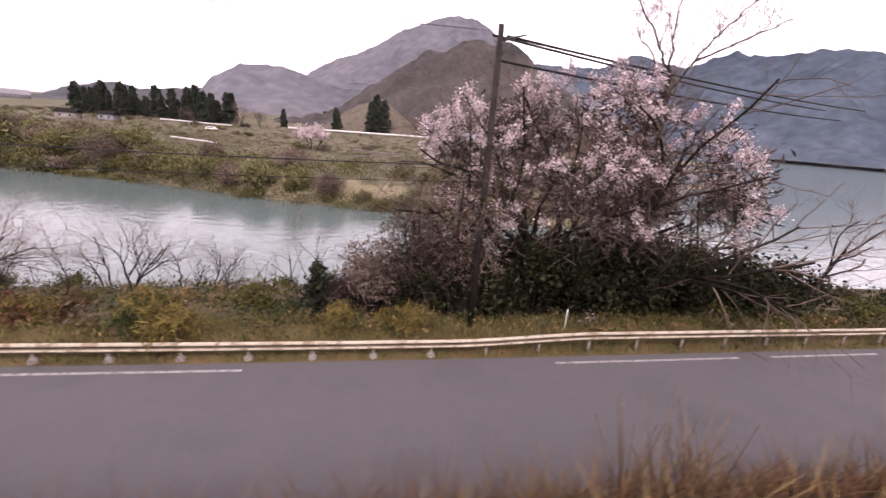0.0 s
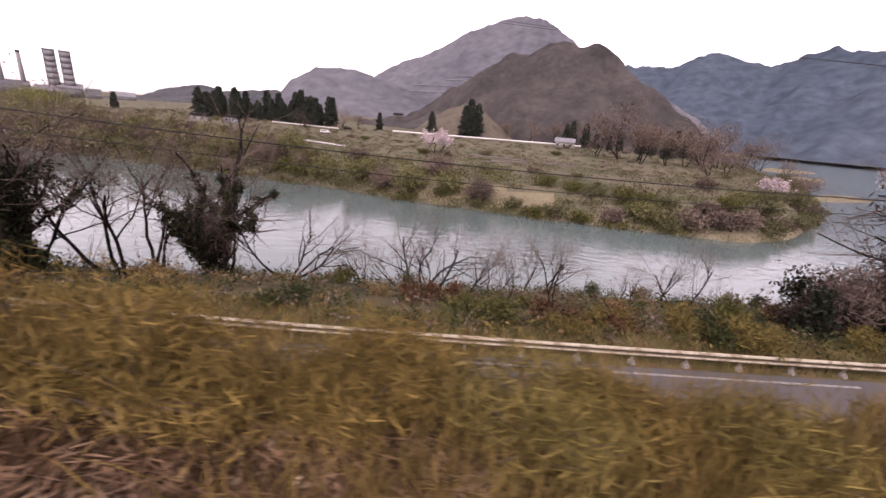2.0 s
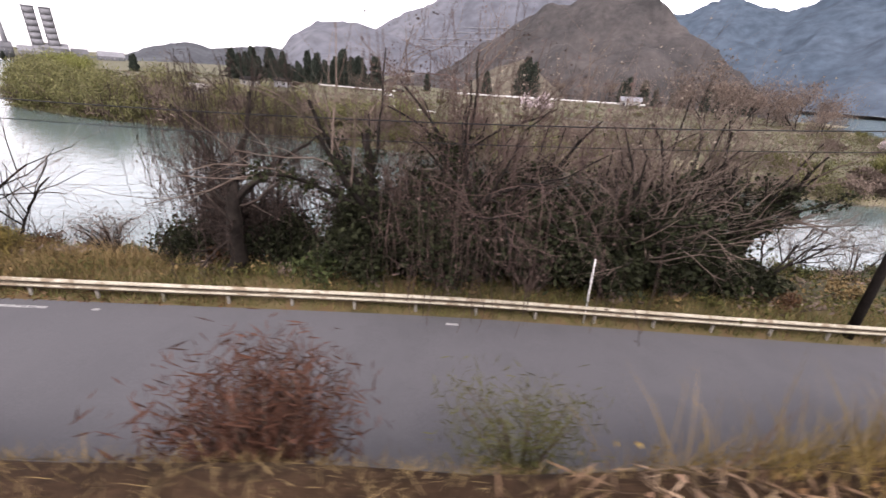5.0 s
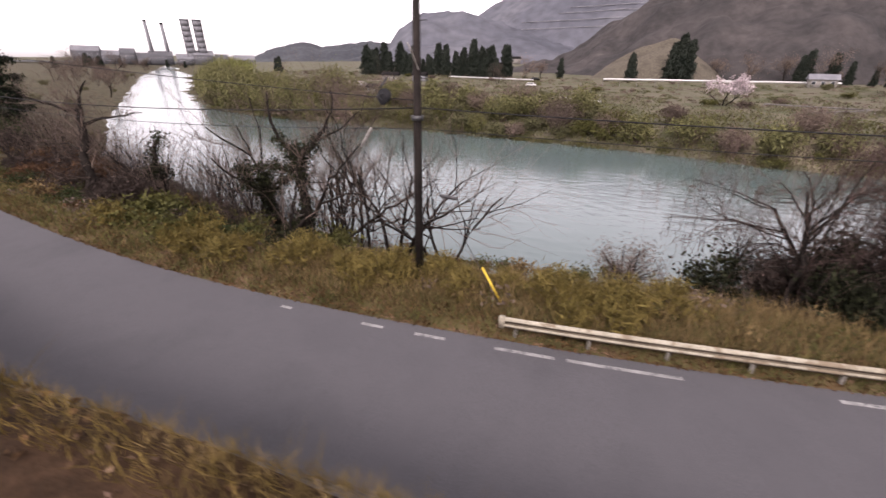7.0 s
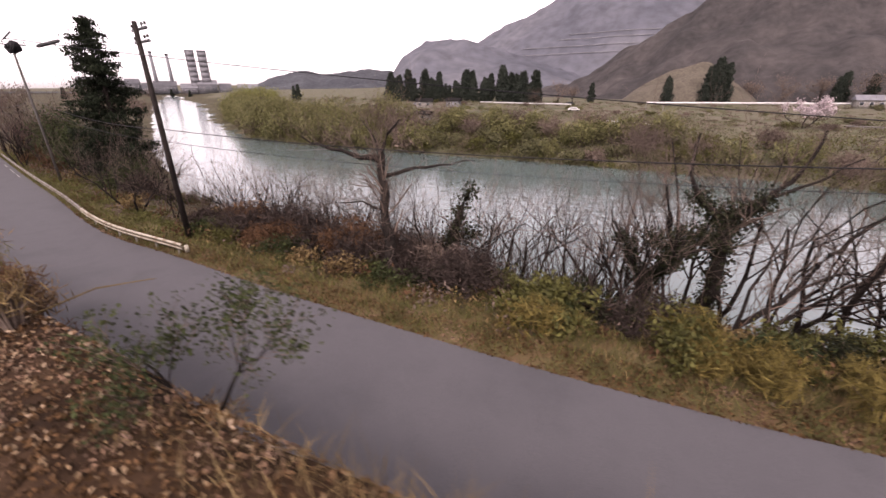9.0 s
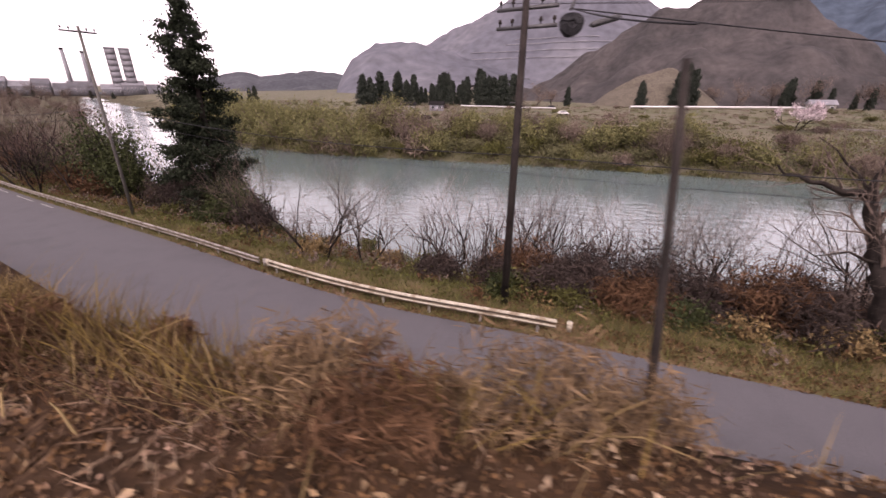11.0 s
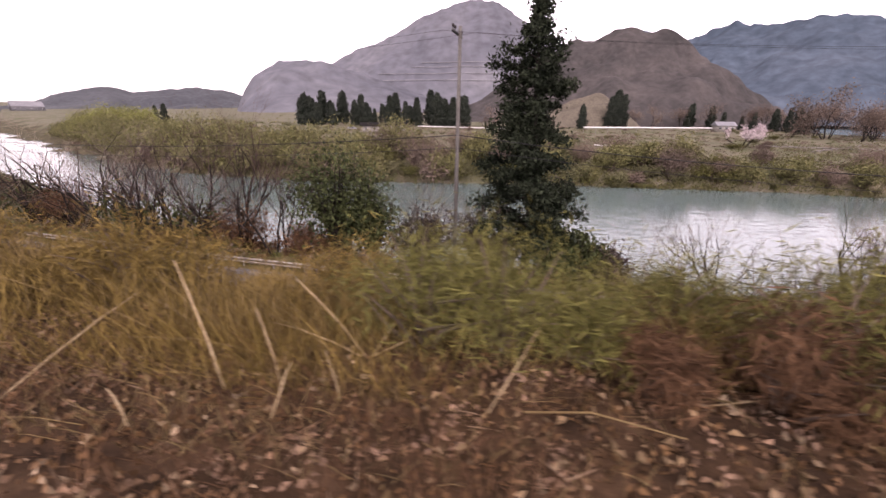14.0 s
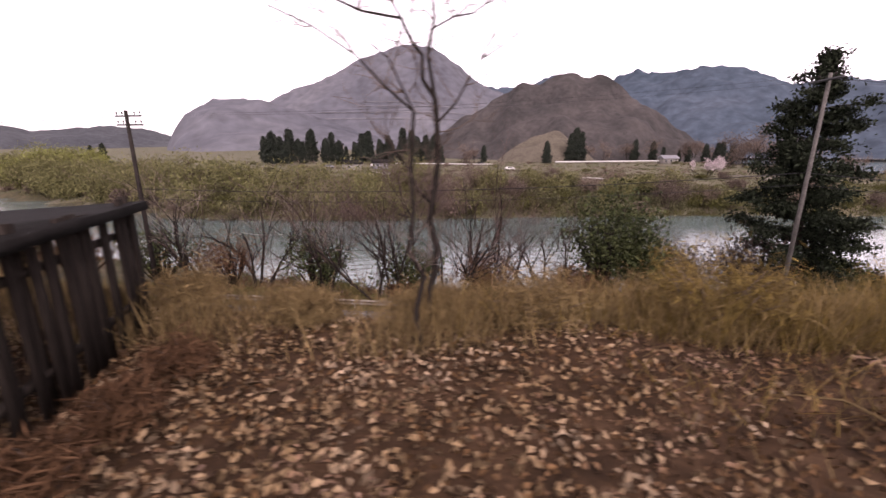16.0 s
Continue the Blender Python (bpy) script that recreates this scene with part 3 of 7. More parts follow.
def bare_tree(place, tall, seed, label="leafless grey riverside tree", stems=1, lean=(0, 0), girth=0.022, kids=(5, 4, 4), ivy=0, leafmat=None, leaves=0, leaf=0.1, spread=0.8, up=0.06, group="", name="bare_tree", wander=0.14, twigmat=None, crown_label="", hang=0.0, fan=0.35):
    rng = np.random.default_rng(seed)
    wood, twigs, tips = Mesh(), Mesh(), []
    for s in range(stems):
        a = rng.uniform(0, 6.28)
        off = np.array([math.cos(a), math.sin(a), 0]) * 0.35 * (s > 0) * rng.uniform(0.5, 1.5)
        way = np.array([lean[0], lean[1], 1.0]) + (np.array([math.cos(a), math.sin(a), 0]) * fan if stems > 1 else 0)
        grow(wood, twigs, tips, rng, off + [0, 0, -0.3], way, tall * rng.uniform(0.6, 0.75), tall * girth, 0, kids, up, wander, spread)
    if hang:
        for p in np.array(tips)[rng.integers(0, len(tips), 360)]:
            l = tall * hang * rng.uniform(0.3, 1.0)
            l = min(l, max(0.3, p[2] - 0.2))
            q = p + [rng.normal(0, 0.12), rng.normal(0, 0.12), -l]
            twigs.tube([p, (p + q) / 2 + rng.normal(0, 0.08, 3), q], [0.012, 0.01, 0.006], 3)
    ob = thing(name, label, "tree", place, group=group)
    part("trunk", wood, BARK, ob, smooth=True)
    crown = Mesh()
    crown.v, crown.f, crown.n = twigs.v, twigs.f, twigs.n
    mats = [twigmat or TWIG]
    if leaves:
        mats.append(leafmat or GREEN)
        ends = np.array(tips)
        ends = ends[ends[:, 2] < ends[:, 2].max() * (0.7 if name == "evergreen_tree" else 1.0)]
        pick = ends[rng.integers(0, len(ends), leaves)]
        crown.leaves(pick + rng.normal(size=pick.shape) * leaf * 1.5, leaf, rng, 1)
    if crown.n:
        part("crown", crown, mats, ob, crown_label)
    if ivy:
        coat = Mesh()
        pts = np.concatenate([v for v in wood.v])
        pts = pts[pts[:, 2] < tall * 0.62]
        pick = pts[rng.integers(0, len(pts), ivy)]
        coat.leaves(pick + rng.normal(size=pick.shape) * 0.16, 0.14, rng)
        part("ivy", coat, IVY, ob, "dark climbing ivy on the trunk")
    return ob


def limb_tree(place, limbs, seed, label, name="crooked_tree", shoots=5, shoot=1.6, ivy=0, ivy_top=5.0, hang=0, haze=0, group=""):
    """A tree whose main limbs follow given lines: (points, thickness at the base, at the tip); finer shoots grow from them."""
    rng = np.random.default_rng(seed)
    wood, twigs, tips = Mesh(), Mesh(), []
    coat = []
    for pts, r0, r1 in limbs:
        p = np.array(pts, float)
        run = np.concatenate([[0], np.cumsum(np.linalg.norm(np.diff(p, axis=0), axis=1))])
        s = np.linspace(0, run[-1], max(5, int(run[-1] / 0.4)))
        q = np.stack([np.interp(s, run, p[:, k]) for k in range(3)], -1)
        for _ in range(2):
            q[1:-1] = (q[:-2] + 2 * q[1:-1] + q[2:]) / 4
        q[1:-1] += rng.normal(0, 0.05, q[1:-1].shape)
        wood.tube(q, np.linspace(r0, r1, len(q)), 7)
        coat.append(q)
        for k in range(int(shoots * run[-1])):
            t = rng.uniform(0.25, 1.0)
            j = min(len(q) - 2, int(t * (len(q) - 1)))
            if q[j][2] < 1.2:
                continue
            way = norm(norm(q[j + 1] - q[j]) * 0.5 + rng.normal(0, 0.6, 3) + [0, 0, 0.55])
            grow(wood, twigs, tips, rng, q[j], way, shoot * rng.uniform(0.5, 1.2), max(0.012, 0.3 * (r0 + (r1 - r0) * t)), 2, (0, 0, 3, 3), 0.05, 0.16, 0.8)
    if hang and tips:
        for p in np.array(tips)[rng.integers(0, len(tips), hang)]:
            l = min(rng.uniform(0.5, 2.8), max(0.3, p[2] - 0.2))
            q = p + [rng.normal(0, 0.12), rng.normal(0, 0.12), -l]
            twigs.tube([p, (p + q) / 2 + rng.normal(0, 0.08, 3), q], [0.012, 0.01, 0.006], 3)
    ob = thing(name, label, "tree", place, group=group)
    part("trunk", wood, BARK, ob, smooth=True)
    mats = [DARKTWIG if name == "creeper_tree" else TWIG]
    if haze:
        pick = np.array(tips)[rng.integers(0, len(tips), haze)]
        twigs.leaves(pick + rng.normal(size=pick.shape) * 0.2, 0.24, rng, 0, 1.3, 0, 0.15, 0.05)
    part("crown", twigs, mats, ob)
    if ivy:
        pts = np.concatenate(coat)
        pts = pts[pts[:, 2] < ivy_top]
        pick = pts[rng.integers(0, len(pts), ivy)]
        m = Mesh()
        m.leaves(pick + rng.normal(size=pick.shape) * 0.24, 0.13, rng)
        part("ivy", m, IVY, ob, "dark climbing ivy on the trunk")
    return ob


def bush(place, size, seed, material=OLIVE, leaves=900, leaf=0.09, label="low olive-green scrub bush", stems=9, name="bush", group="", stemmat=None, long=1.6, slim=0.4, upright=0.0):
    """A bush: stems fanning from the ground, with clumps of leaves round their ends and an uneven outline."""
    rng = np.random.default_rng(seed)
    w, h = size
    wood, crown = Mesh(), Mesh()
    ends = []
    for s in range(stems):
        a = rng.uniform(0, 6.28)
        q = math.sqrt(rng.uniform(0, 1))
        end = np.array([math.cos(a) * w * 0.5 * q, math.sin(a) * w * 0.5 * q, h * rng.uniform(0.55, 1.0) * (1 - 0.35 * q)])
        mid = end * [0.45, 0.45, 0.55] + rng.normal(0, 0.04 * w, 3)
        wood.tube([(0.1 * end[0], 0.1 * end[1], -0.15), mid, end], [0.018 * h + 0.006, 0.012 * h + 0.004, 0.004], 4)
        ends += [mid + (end - mid) * t for t in (0.2, 0.5, 0.8, 1.0)]
    ends = np.array(ends)
    k = max(1, leaves // len(ends))
    p = cloud(rng, ends, k, 0.11 * (w + h) * 0.5, 0.9)
    p[:, 2] = np.maximum(p[:, 2], 0.03)
    crown.leaves(p, leaf, rng, 0, long=long, slim=slim, upright=upright)
    ob = thing(name, label, "bush", place, group=group)
    part("branchwork", wood, stemmat or TWIG, ob)["kind"] = "stuff"
    part("foliage", crown, material, ob)
    return ob


def conifer(place, tall, wide, seed, detail=1.0, label="dark green cedar tree", name="cedar_tree", group="", gappy=0.0, lean=(0, 0), needle=0.28, start=0.1, taper=0.72, fluff=1.0, needles=None):
    """A conifer: a straight tapered trunk with drooping boughs, each set with sprays of needles."""
    rng = np.random.default_rng(seed)
    wood, crown = Mesh(), Mesh()
    top = np.array([lean[0], lean[1], tall])
    wood.tube([np.array([0, 0, -0.4]), top * 0.5, top], [tall * 0.018 + 0.05, tall * 0.011 + 0.03, 0.03], 7)
    boughs = int(60 * detail + 14)
    sprays = []
    for b in range(boughs):
        t = start + (1 - start) * (b + rng.uniform(0, 1)) / boughs
        if rng.uniform() < gappy:
            continue
        reach = wide * 0.5 * (1.04 - t) ** taper * rng.uniform(0.35, 1.4) * (0.55 + 0.45 * min(1.0, t / 0.4)) + 0.12
        a = b * 2.4 + rng.normal(0, 0.4)
        o = top * t
        d = np.array([math.cos(a), math.sin(a), rng.uniform(-0.25, 0.2)])
        pts = [o, o + d * reach * 0.5 + [0, 0, 0.04 * reach], o + d * reach + [0, 0, -0.1 * reach]]
        wood.tube(pts, [0.012 * reach + 0.012, 0.01 * reach + 0.006, 0.004], 3)
        m = max(3, int(9 * detail))
        for q in np.linspace(0.25, 1.05, m):
            sprays.append(o + d * reach * q + [0, 0, 0.03 * reach - 0.13 * reach * q * q])
    sprays.append(top)
    p = cloud(rng, sprays, max(3, int(7 * detail)), needle * 0.9 * fluff, 0.8)
    crown.leaves(p, needle, rng, 0, long=1.7, droop=0.25)
    ob = thing(name, label, "tree", place, group=group)
    part("trunk", wood, BARK, ob)
    part("crown", crown, needles or CEDAR, ob)
    return ob


def on_ground(x, y, sink=0.0):
    return (x, y, float(height(x, y)) - sink)


# The flowering cherry beside the guard rail, with its ivy-clad neighbours.
def cherry_tree(place, tall, wide, seed, flowers, label, stems=3, size=0.085, jitter=0.18, name="cherry_tree", depth=0.5, bunch=1.0, fine_twigs=0):
    rng = np.random.default_rng(seed)
    wood, twigs, tips = Mesh(), Mesh(), []
    for s in range(stems):
        a = s * 6.28 / stems + 0.4
        way = np.array([math.cos(a) * wide / tall * 0.75, math.sin(a) * wide / tall * 0.22, 1.0])
        grow(wood, twigs, tips, rng, (0.35 * math.cos(a), 0.25 * math.sin(a), -0.3), way, tall * 0.72, tall * 0.022, 0, (6, 5, 4), 0.0, 0.13, 1.0, 0.45, (0.45, 0.7))
    ob = thing(name, label, "tree", place)
    base = wood.n
    wood.v += twigs.v
    wood.f += [(f + base, 1) for f, _ in twigs.f]
    wood.n += twigs.n
    part("trunk", wood, [BARK, TWIG], ob)
    pick = np.array(tips)
    pick = pick[(pick[:, 2] > tall * 0.4) & ((pick[:, 0] / (wide * 0.56)) ** 2 + (pick[:, 1] / (wide * depth)) ** 2 + ((pick[:, 2] - tall * 0.62) / (tall * 0.42)) ** 2 < 1)]
    pick = pick[rng.uniform(0, 1, len(pick)) < bunch]
    pick = pick[rng.integers(0, len(pick), flowers)]
    crown = Mesh()
    crown.leaves(pick + rng.normal(size=pick.shape) * jitter, size, rng, 0, long=1.1, droop=0.3)
    # Dark twig slivers added to darken the inside of the crown.
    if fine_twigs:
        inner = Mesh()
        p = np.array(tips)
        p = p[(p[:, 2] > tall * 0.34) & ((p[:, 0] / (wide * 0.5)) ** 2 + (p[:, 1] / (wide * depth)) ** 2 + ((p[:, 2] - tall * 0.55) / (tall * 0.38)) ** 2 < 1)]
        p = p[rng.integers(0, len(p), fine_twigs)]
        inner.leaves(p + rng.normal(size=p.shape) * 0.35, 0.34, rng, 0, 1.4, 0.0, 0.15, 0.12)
        part("inner_crown", inner, DARKTWIG, ob, "tangled twigs that darken the inside of the crown")
    part("blossom", crown, BLOSSOM, ob, "pale pink cherry blossom")
    return ob


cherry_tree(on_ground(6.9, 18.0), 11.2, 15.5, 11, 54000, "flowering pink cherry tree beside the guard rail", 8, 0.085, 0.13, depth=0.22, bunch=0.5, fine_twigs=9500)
for k, (x, y, h) in enumerate([(3.4, 17.0, 6.0), (9.3, 17.6, 6.4), (11.8, 18.0, 5.8), (6.4, 17.0, 6.2), (0.4, 16.4, 5.6), (8.2, 17.0, 5.8), (-1.4, 16.4, 5.2)]):
    bare_tree(on_ground(x, y), h, 40 + k, "ivy-covered dark tree below the cherry", kids=(5, 4, 3), ivy=3200, group="ivy-covered trees under the cherry", name="ivy_tree", girth=0.03)
for k, (x, y, w, h) in enumerate([(4.6, 17.4, 3.6, 4.2), (7.2, 17.8, 3.8, 4.6), (9.8, 18.2, 3.8, 4.6), (12.2, 18.6, 3.6, 4.0), (15.0, 19.0, 4.4, 3.4), (18.0, 19.6, 4.6, 3.2), (2.2, 17.0, 2.8, 3.0), (8.4, 20.2, 5.0, 5.0), (12.0, 21.0, 5.0, 4.6), (5.2, 19.6, 4.6, 4.6)]):
    bush(on_ground(x, y), (w, h), 60 + k, IVY, 3600, 0.17, "dense dark evergreen thicket under the cherry", 24, group="dark evergreen thicket", stemmat=BARK)
for k, (x, y, w, h) in enumerate([(-2.8, 15.8, 2.4, 4.6), (-1.0, 15.6, 3.0, 6.6), (0.8, 16.2, 3.0, 7.2), (-4.6, 15.4, 2.0, 2.2)]):
    bush(on_ground(x, y), (w, h), 90 + k, (TWIG, DARKTWIG)[k % 2], 2600, 0.26, "brown twiggy shrub beside the cherry", 26, name="shrub", group="brown twiggy shrubs", long=1.5, slim=0.1, stemmat=BARK)
    bush(on_ground(x + 0.4, y + 0.5), (w, h * 0.6), 94 + k, IVY, 1400, 0.13, "dark ivy-green bush on the bank", 16, group="dark ivy bushes")
limb_tree(on_ground(10.8, 21.0), [([(0, 0, -0.3), (-0.2, 0, 7.0), (-0.3, 0, 12.0)], 0.16, 0.08), ([(-0.3, 0, 12.0), (-1.2, 0, 13.6), (-3.0, 0, 16.0)], 0.06, 0.02), ([(-0.3, 0, 12.0), (-0.6, 0, 14.0), (-0.4, 0.2, 17.0)], 0.06, 0.02), ([(-0.2, 0, 11.4), (1.2, 0.3, 13.6), (3.6, 0.4, 16.4)], 0.06, 0.02), ([(0.8, 0.2, 13.0), (2.8, 0.4, 14.0), (5.2, 0.6, 15.2)], 0.06, 0.02), ([(-0.3, 0, 11.0), (-1.0, 0.2, 12.6), (-2.2, 0.3, 14.2)], 0.06, 0.02)], 241, "tall leafless tree behind the cherry", "bare_tree", 9.0, 2.2)
bare_tree(on_ground(20.0, 20.5), 7.5, 63, "leafless tree leaning over the river", 1, (0.5, 0.1), kids=(6, 5, 4), spread=0.9, up=0.02)
bare_tree(on_ground(-23.05, 16.3), 5.6, 68, "spreading leafless tree on the river bank", 4, kids=(6, 5, 4), girth=0.014, fan=0.75, spread=0.8, up=0.03)
bare_tree(on_ground(-32.3, 18.1), 6.2, 69, "spreading leafless tree on the river bank", 4, kids=(6, 5, 4), girth=0.014, fan=0.8, spread=0.8, up=0.02)
conifer(on_ground(-4.9, 14.6), 2.4, 1.6, 66, 0.5, "small young cedar on the river bank", needle=0.16)

# Bare trees and ivy-clad trees along the near bank, from the cherry to the shed.
RIVERSIDE = [
    (-20.7, 16.4, 3.6, 2, 0), (-18.5, 17.4, 3.2, 1, 0), (-15.6, 18.0, 4.4, 3, 0), (-7.9, 20.3, 4.2, 2, 0), (-12.0, 19.5, 2.8, 2, 0), (-24.0, 26.5, 4.5, 2, 0), (-18.8, 27.3, 4.2, 2, 0),
    (-44.4, 13.4, 9.0, 3, 0), (-40.6, 14.8, 8.4, 3, 0), (-47.4, 12.6, 9.2, 3, 0), (-38.4, 21.0, 8.6, 3, 0), (-42.6, 19.0, 9.0, 3, 0), (-16.6, 26.4, 4.0, 2, 0), (-4.4, 30.3, 4.6, 2, 0), (-25.0, 20.6, 3.6, 2, 0), (-28.2, 20.5, 3.4, 2, 0),
    (-86.6, 14.0, 7.0, 2, 0), (-88.0, 15.0, 7.6, 2, 0), (-84.9, 12.0, 7.4, 2, 0), (-84.1, 10.8, 8.0, 2, 0), (-82.2, 9.8, 8.0, 2, 0), (-80.6, 10.4, 8.2, 2, 0), (-79.4, 9.6, 8.0, 2, 0), (-77.6, 10.8, 6.8, 3, 0),
    (-62.0, 9.8, 5.0, 3, 0), (-60.5, 12.0, 5.2, 2, 0), (-64.5, 11.0, 4.4, 2, 0),
    (-94.0, 11.0, 5.6, 2, 0), (-92.0, 11.5, 5.8, 2, 0), (-90.0, 10.0, 5.4, 2, 0), (-88.1, 8.0, 5.2, 2, 0), (-100.5, 10.5, 4.6, 3, 0), (-103.0, 11.0, 4.4, 3, 0), (-105.5, 11.8, 4.4, 2, 0), (-95.6, 8.6, 5.2, 2, 0),
    (-124.6, 11.6, 4.0, 2, 0), (-119.9, 10.6, 5.2, 3, 0), (-117.5, 11.6, 4.8, 2, 0), (-112.8, 13.0, 5.0, 2, 0), (-109.9, 12.1, 5.0, 3, 0), (-108.0, 11.5, 4.6, 2, 0), (-114.6, 14.5, 4.6, 2, 0),
    (-152.0, 24.0, 6.5, 3, 0), (-156.0, 26.0, 7.0, 2, 0), (-149.0, 25.0, 5.5, 2, 0), (-160.8, 30.0, 8.4, 2, 0), (-166.8, 31.0, 8.6, 2, 0), (-163.0, 34.0, 7.5, 2, 0), (-140.0, 26.0, 6.0, 3, 0), (-133.0, 22.0, 5.4, 3, 0), (-145.0, 28.0, 6.5, 3, 0), (-172.0, 33.0, 8.0, 2, 0), (-158.0, 22.5, 5.6, 3, 0), (-153.5, 21.0, 4.6, 3, 0), (-148.0, 20.0, 4.2, 3, 0), (-151.5, 22.4, 4.9, 3, 0), (-156.5, 23.4, 5.2, 3, 0), (-161.0, 25.0, 5.2, 3, 0), (-165.5, 27.2, 5.4, 3, 0), (-170.0, 29.2, 5.6, 3, 0),
]
for k, (x, y, h, stems, _) in enumerate(RIVERSIDE):
    bare_tree(on_ground(x, y), h * (1.05 if h > 7.2 else 1.3 if x < -139 and y > 23 else 1.4 if x < -147 else 1.08), 100 + k, stems=stems, kids=(5, 4, 4) if x < -147 else (6, 5, 3), girth=0.0135, group="leafless riverside trees", lean=(0.15 * math.sin(k * 2.1), 0.1), twigmat=CREEPER if x < -147 and y < 29.5 else PALETWIG if x < -139 else None, leafmat=PALETWIG, leaves=1500 if -48 < x < -38 else 0, leaf=0.09)
IVYTREES = [(-43.5, 8.2, 6.4, 2), (-40.6, 8.6, 6.2, 2), (-41.8, 11.4, 6.4, 2), (-46.5, 8.0, 6.0, 2), (-53.0, 6.8, 7.4, 2), (-50.5, 8.2, 6.6, 2), (-87.4, 9.4, 5.8, 1)]
for k, (x, y, h, stems) in enumerate(IVYTREES):
    bare_tree(on_ground(x, y), h * 1.2, 200 + k, "old riverside tree wrapped in dark ivy", stems, kids=(6, 4, 4), ivy=4200, girth=0.03, group="ivy-wrapped riverside trees", name="ivy_tree", wander=0.18)
# The tree with hanging creepers beside the guard rail.
for k, (x, y, h, s) in enumerate([(-63.2, 7.4, 6.8, 2), (-60.8, 9.4, 7.0, 2), (-56.6, 7.4, 7.4, 2), (-51.6, 6.4, 7.8, 2), (-53.4, 8.6, 7.4, 2), (-48.4, 8.8, 7.0, 2)]):
    bare_tree(on_ground(x, y), h, 220 + k, "old tree hung with bare creepers behind the guard rail", s, kids=(7, 6, 5), spread=1.0, up=0.02, girth=0.02, wander=0.22, name="creeper_tree", group="trees hung with creepers", hang=0.26, twigmat=CREEPER, leafmat=CREEPER, leaves=1300, leaf=0.08)
limb_tree(on_ground(-59.1, 5.4), [([(0, 0, -0.3), (0.1, 0, 1.5), (0.3, 0, 3.0)], 0.34, 0.26), ([(0.3, 0, 2.9), (-0.4, 0.2, 4.2), (-1.8, 0.4, 5.8)], 0.17, 0.04), ([(0.3, 0, 2.9), (0.9, 0.1, 4.4), (1.2, 0.2, 6.4)], 0.17, 0.04), ([(0.3, 0, 2.8), (1.4, 0.3, 3.8), (3.2, 0.6, 5.2)], 0.13, 0.03), ([(0.2, 0, 2.4), (-1.0, 0.3, 3.2), (-2.2, 0.5, 3.6)], 0.09, 0.02)], 219, "thick old tree hung with bare creepers", "creeper_tree", 4.0, 1.8, hang=420, haze=900)
bush(on_ground(-68.4, 9.0), (3.2, 2.7), 226, TWIG, 2600, 0.2, "rounded grey leafless bush on the bank", 24, stemmat=BARK, long=1.3, slim=0.05)
bush(on_ground(-64.6, 9.8), (3.0, 2.6), 227, IVY, 1800, 0.13, "dark ivy-green bush on the bank", 18)
bush(on_ground(-61.6, 7.0), (3.0, 2.4), 228, IVY, 1800, 0.13, "dark ivy-green bush on the bank", 18)
bush(on_ground(-58.6, 7.2), (2.8, 2.2), 229, IVY, 1600, 0.13, "dark glossy evergreen shrub behind the rail", 16)
# Crooked old trees on the open stretch of verge.
limb_tree(on_ground(-97.6, 5.9), [([(0, 0, -0.3), (-0.5, 0.5, 1.9), (-0.9, 1.1, 3.7), (-1.2, 1.6, 5.2)], 0.27, 0.17), ([(-1.2, 1.5, 4.9), (-1.9, 1.4, 5.1), (-2.8, 1.2, 5.2), (-3.8, 0.9, 5.4), (-4.5, 0.7, 5.9)], 0.13, 0.03), ([(-1.0, 1.3, 4.3), (0.3, 1.6, 4.6), (1.5, 2.0, 4.8), (2.7, 2.4, 5.0)], 0.1, 0.02), ([(-1.2, 1.6, 5.2), (-0.9, 1.7, 5.9), (-0.4, 1.9, 6.6)], 0.09, 0.03), ([(-0.7, 0.8, 2.9), (-1.9, 0.6, 3.3), (-2.9, 0.3, 3.2)], 0.06, 0.015), ([(-1.2, 1.6, 5.0), (-1.7, 2.0, 6.0), (-2.6, 2.4, 6.6)], 0.06, 0.015)], 230, "crooked old leafless tree on the verge", shoots=3.4)
limb_tree(on_ground(-96.4, 8.4), [([(0, 0, -0.3), (0.3, 0.1, 1.6), (0.8, 0.3, 3.2), (1.2, 0.6, 4.4)], 0.24, 0.13), ([(0.5, 0.2, 2.2), (1.1, 0.3, 2.5), (1.6, 0.3, 2.4)], 0.06, 0.02)], 234, "broken leaning ivy-covered tree trunk", "stump", 1.0, 0.9, ivy=2200, ivy_top=4.6)
limb_tree(on_ground(-85.1, 8.9), [([(0, 0, -0.3), (0.1, 0, 2.6), (0, 0, 5.2)], 0.32, 0.22), ([(0, 0, 5.0), (-0.9, 0.1, 5.6), (-1.5, 0.2, 6.3), (-1.5, 0.2, 8.2)], 0.14, 0.04), ([(0.1, 0, 5.0), (1.2, 0.2, 6.0), (2.0, 0.3, 6.9), (2.2, 0.3, 8.4)], 0.14, 0.04), ([(1.2, 0.2, 6.0), (2.4, 0.4, 6.5), (3.6, 0.5, 7.5)], 0.07, 0.02), ([(0, 0, 4.2), (-1.2, -0.5, 4.6), (-2.6, -1.2, 4.4)], 0.07, 0.02)], 231, "old crooked tree with an ivy-covered trunk", shoots=1.4, ivy=5200, ivy_top=6.0)
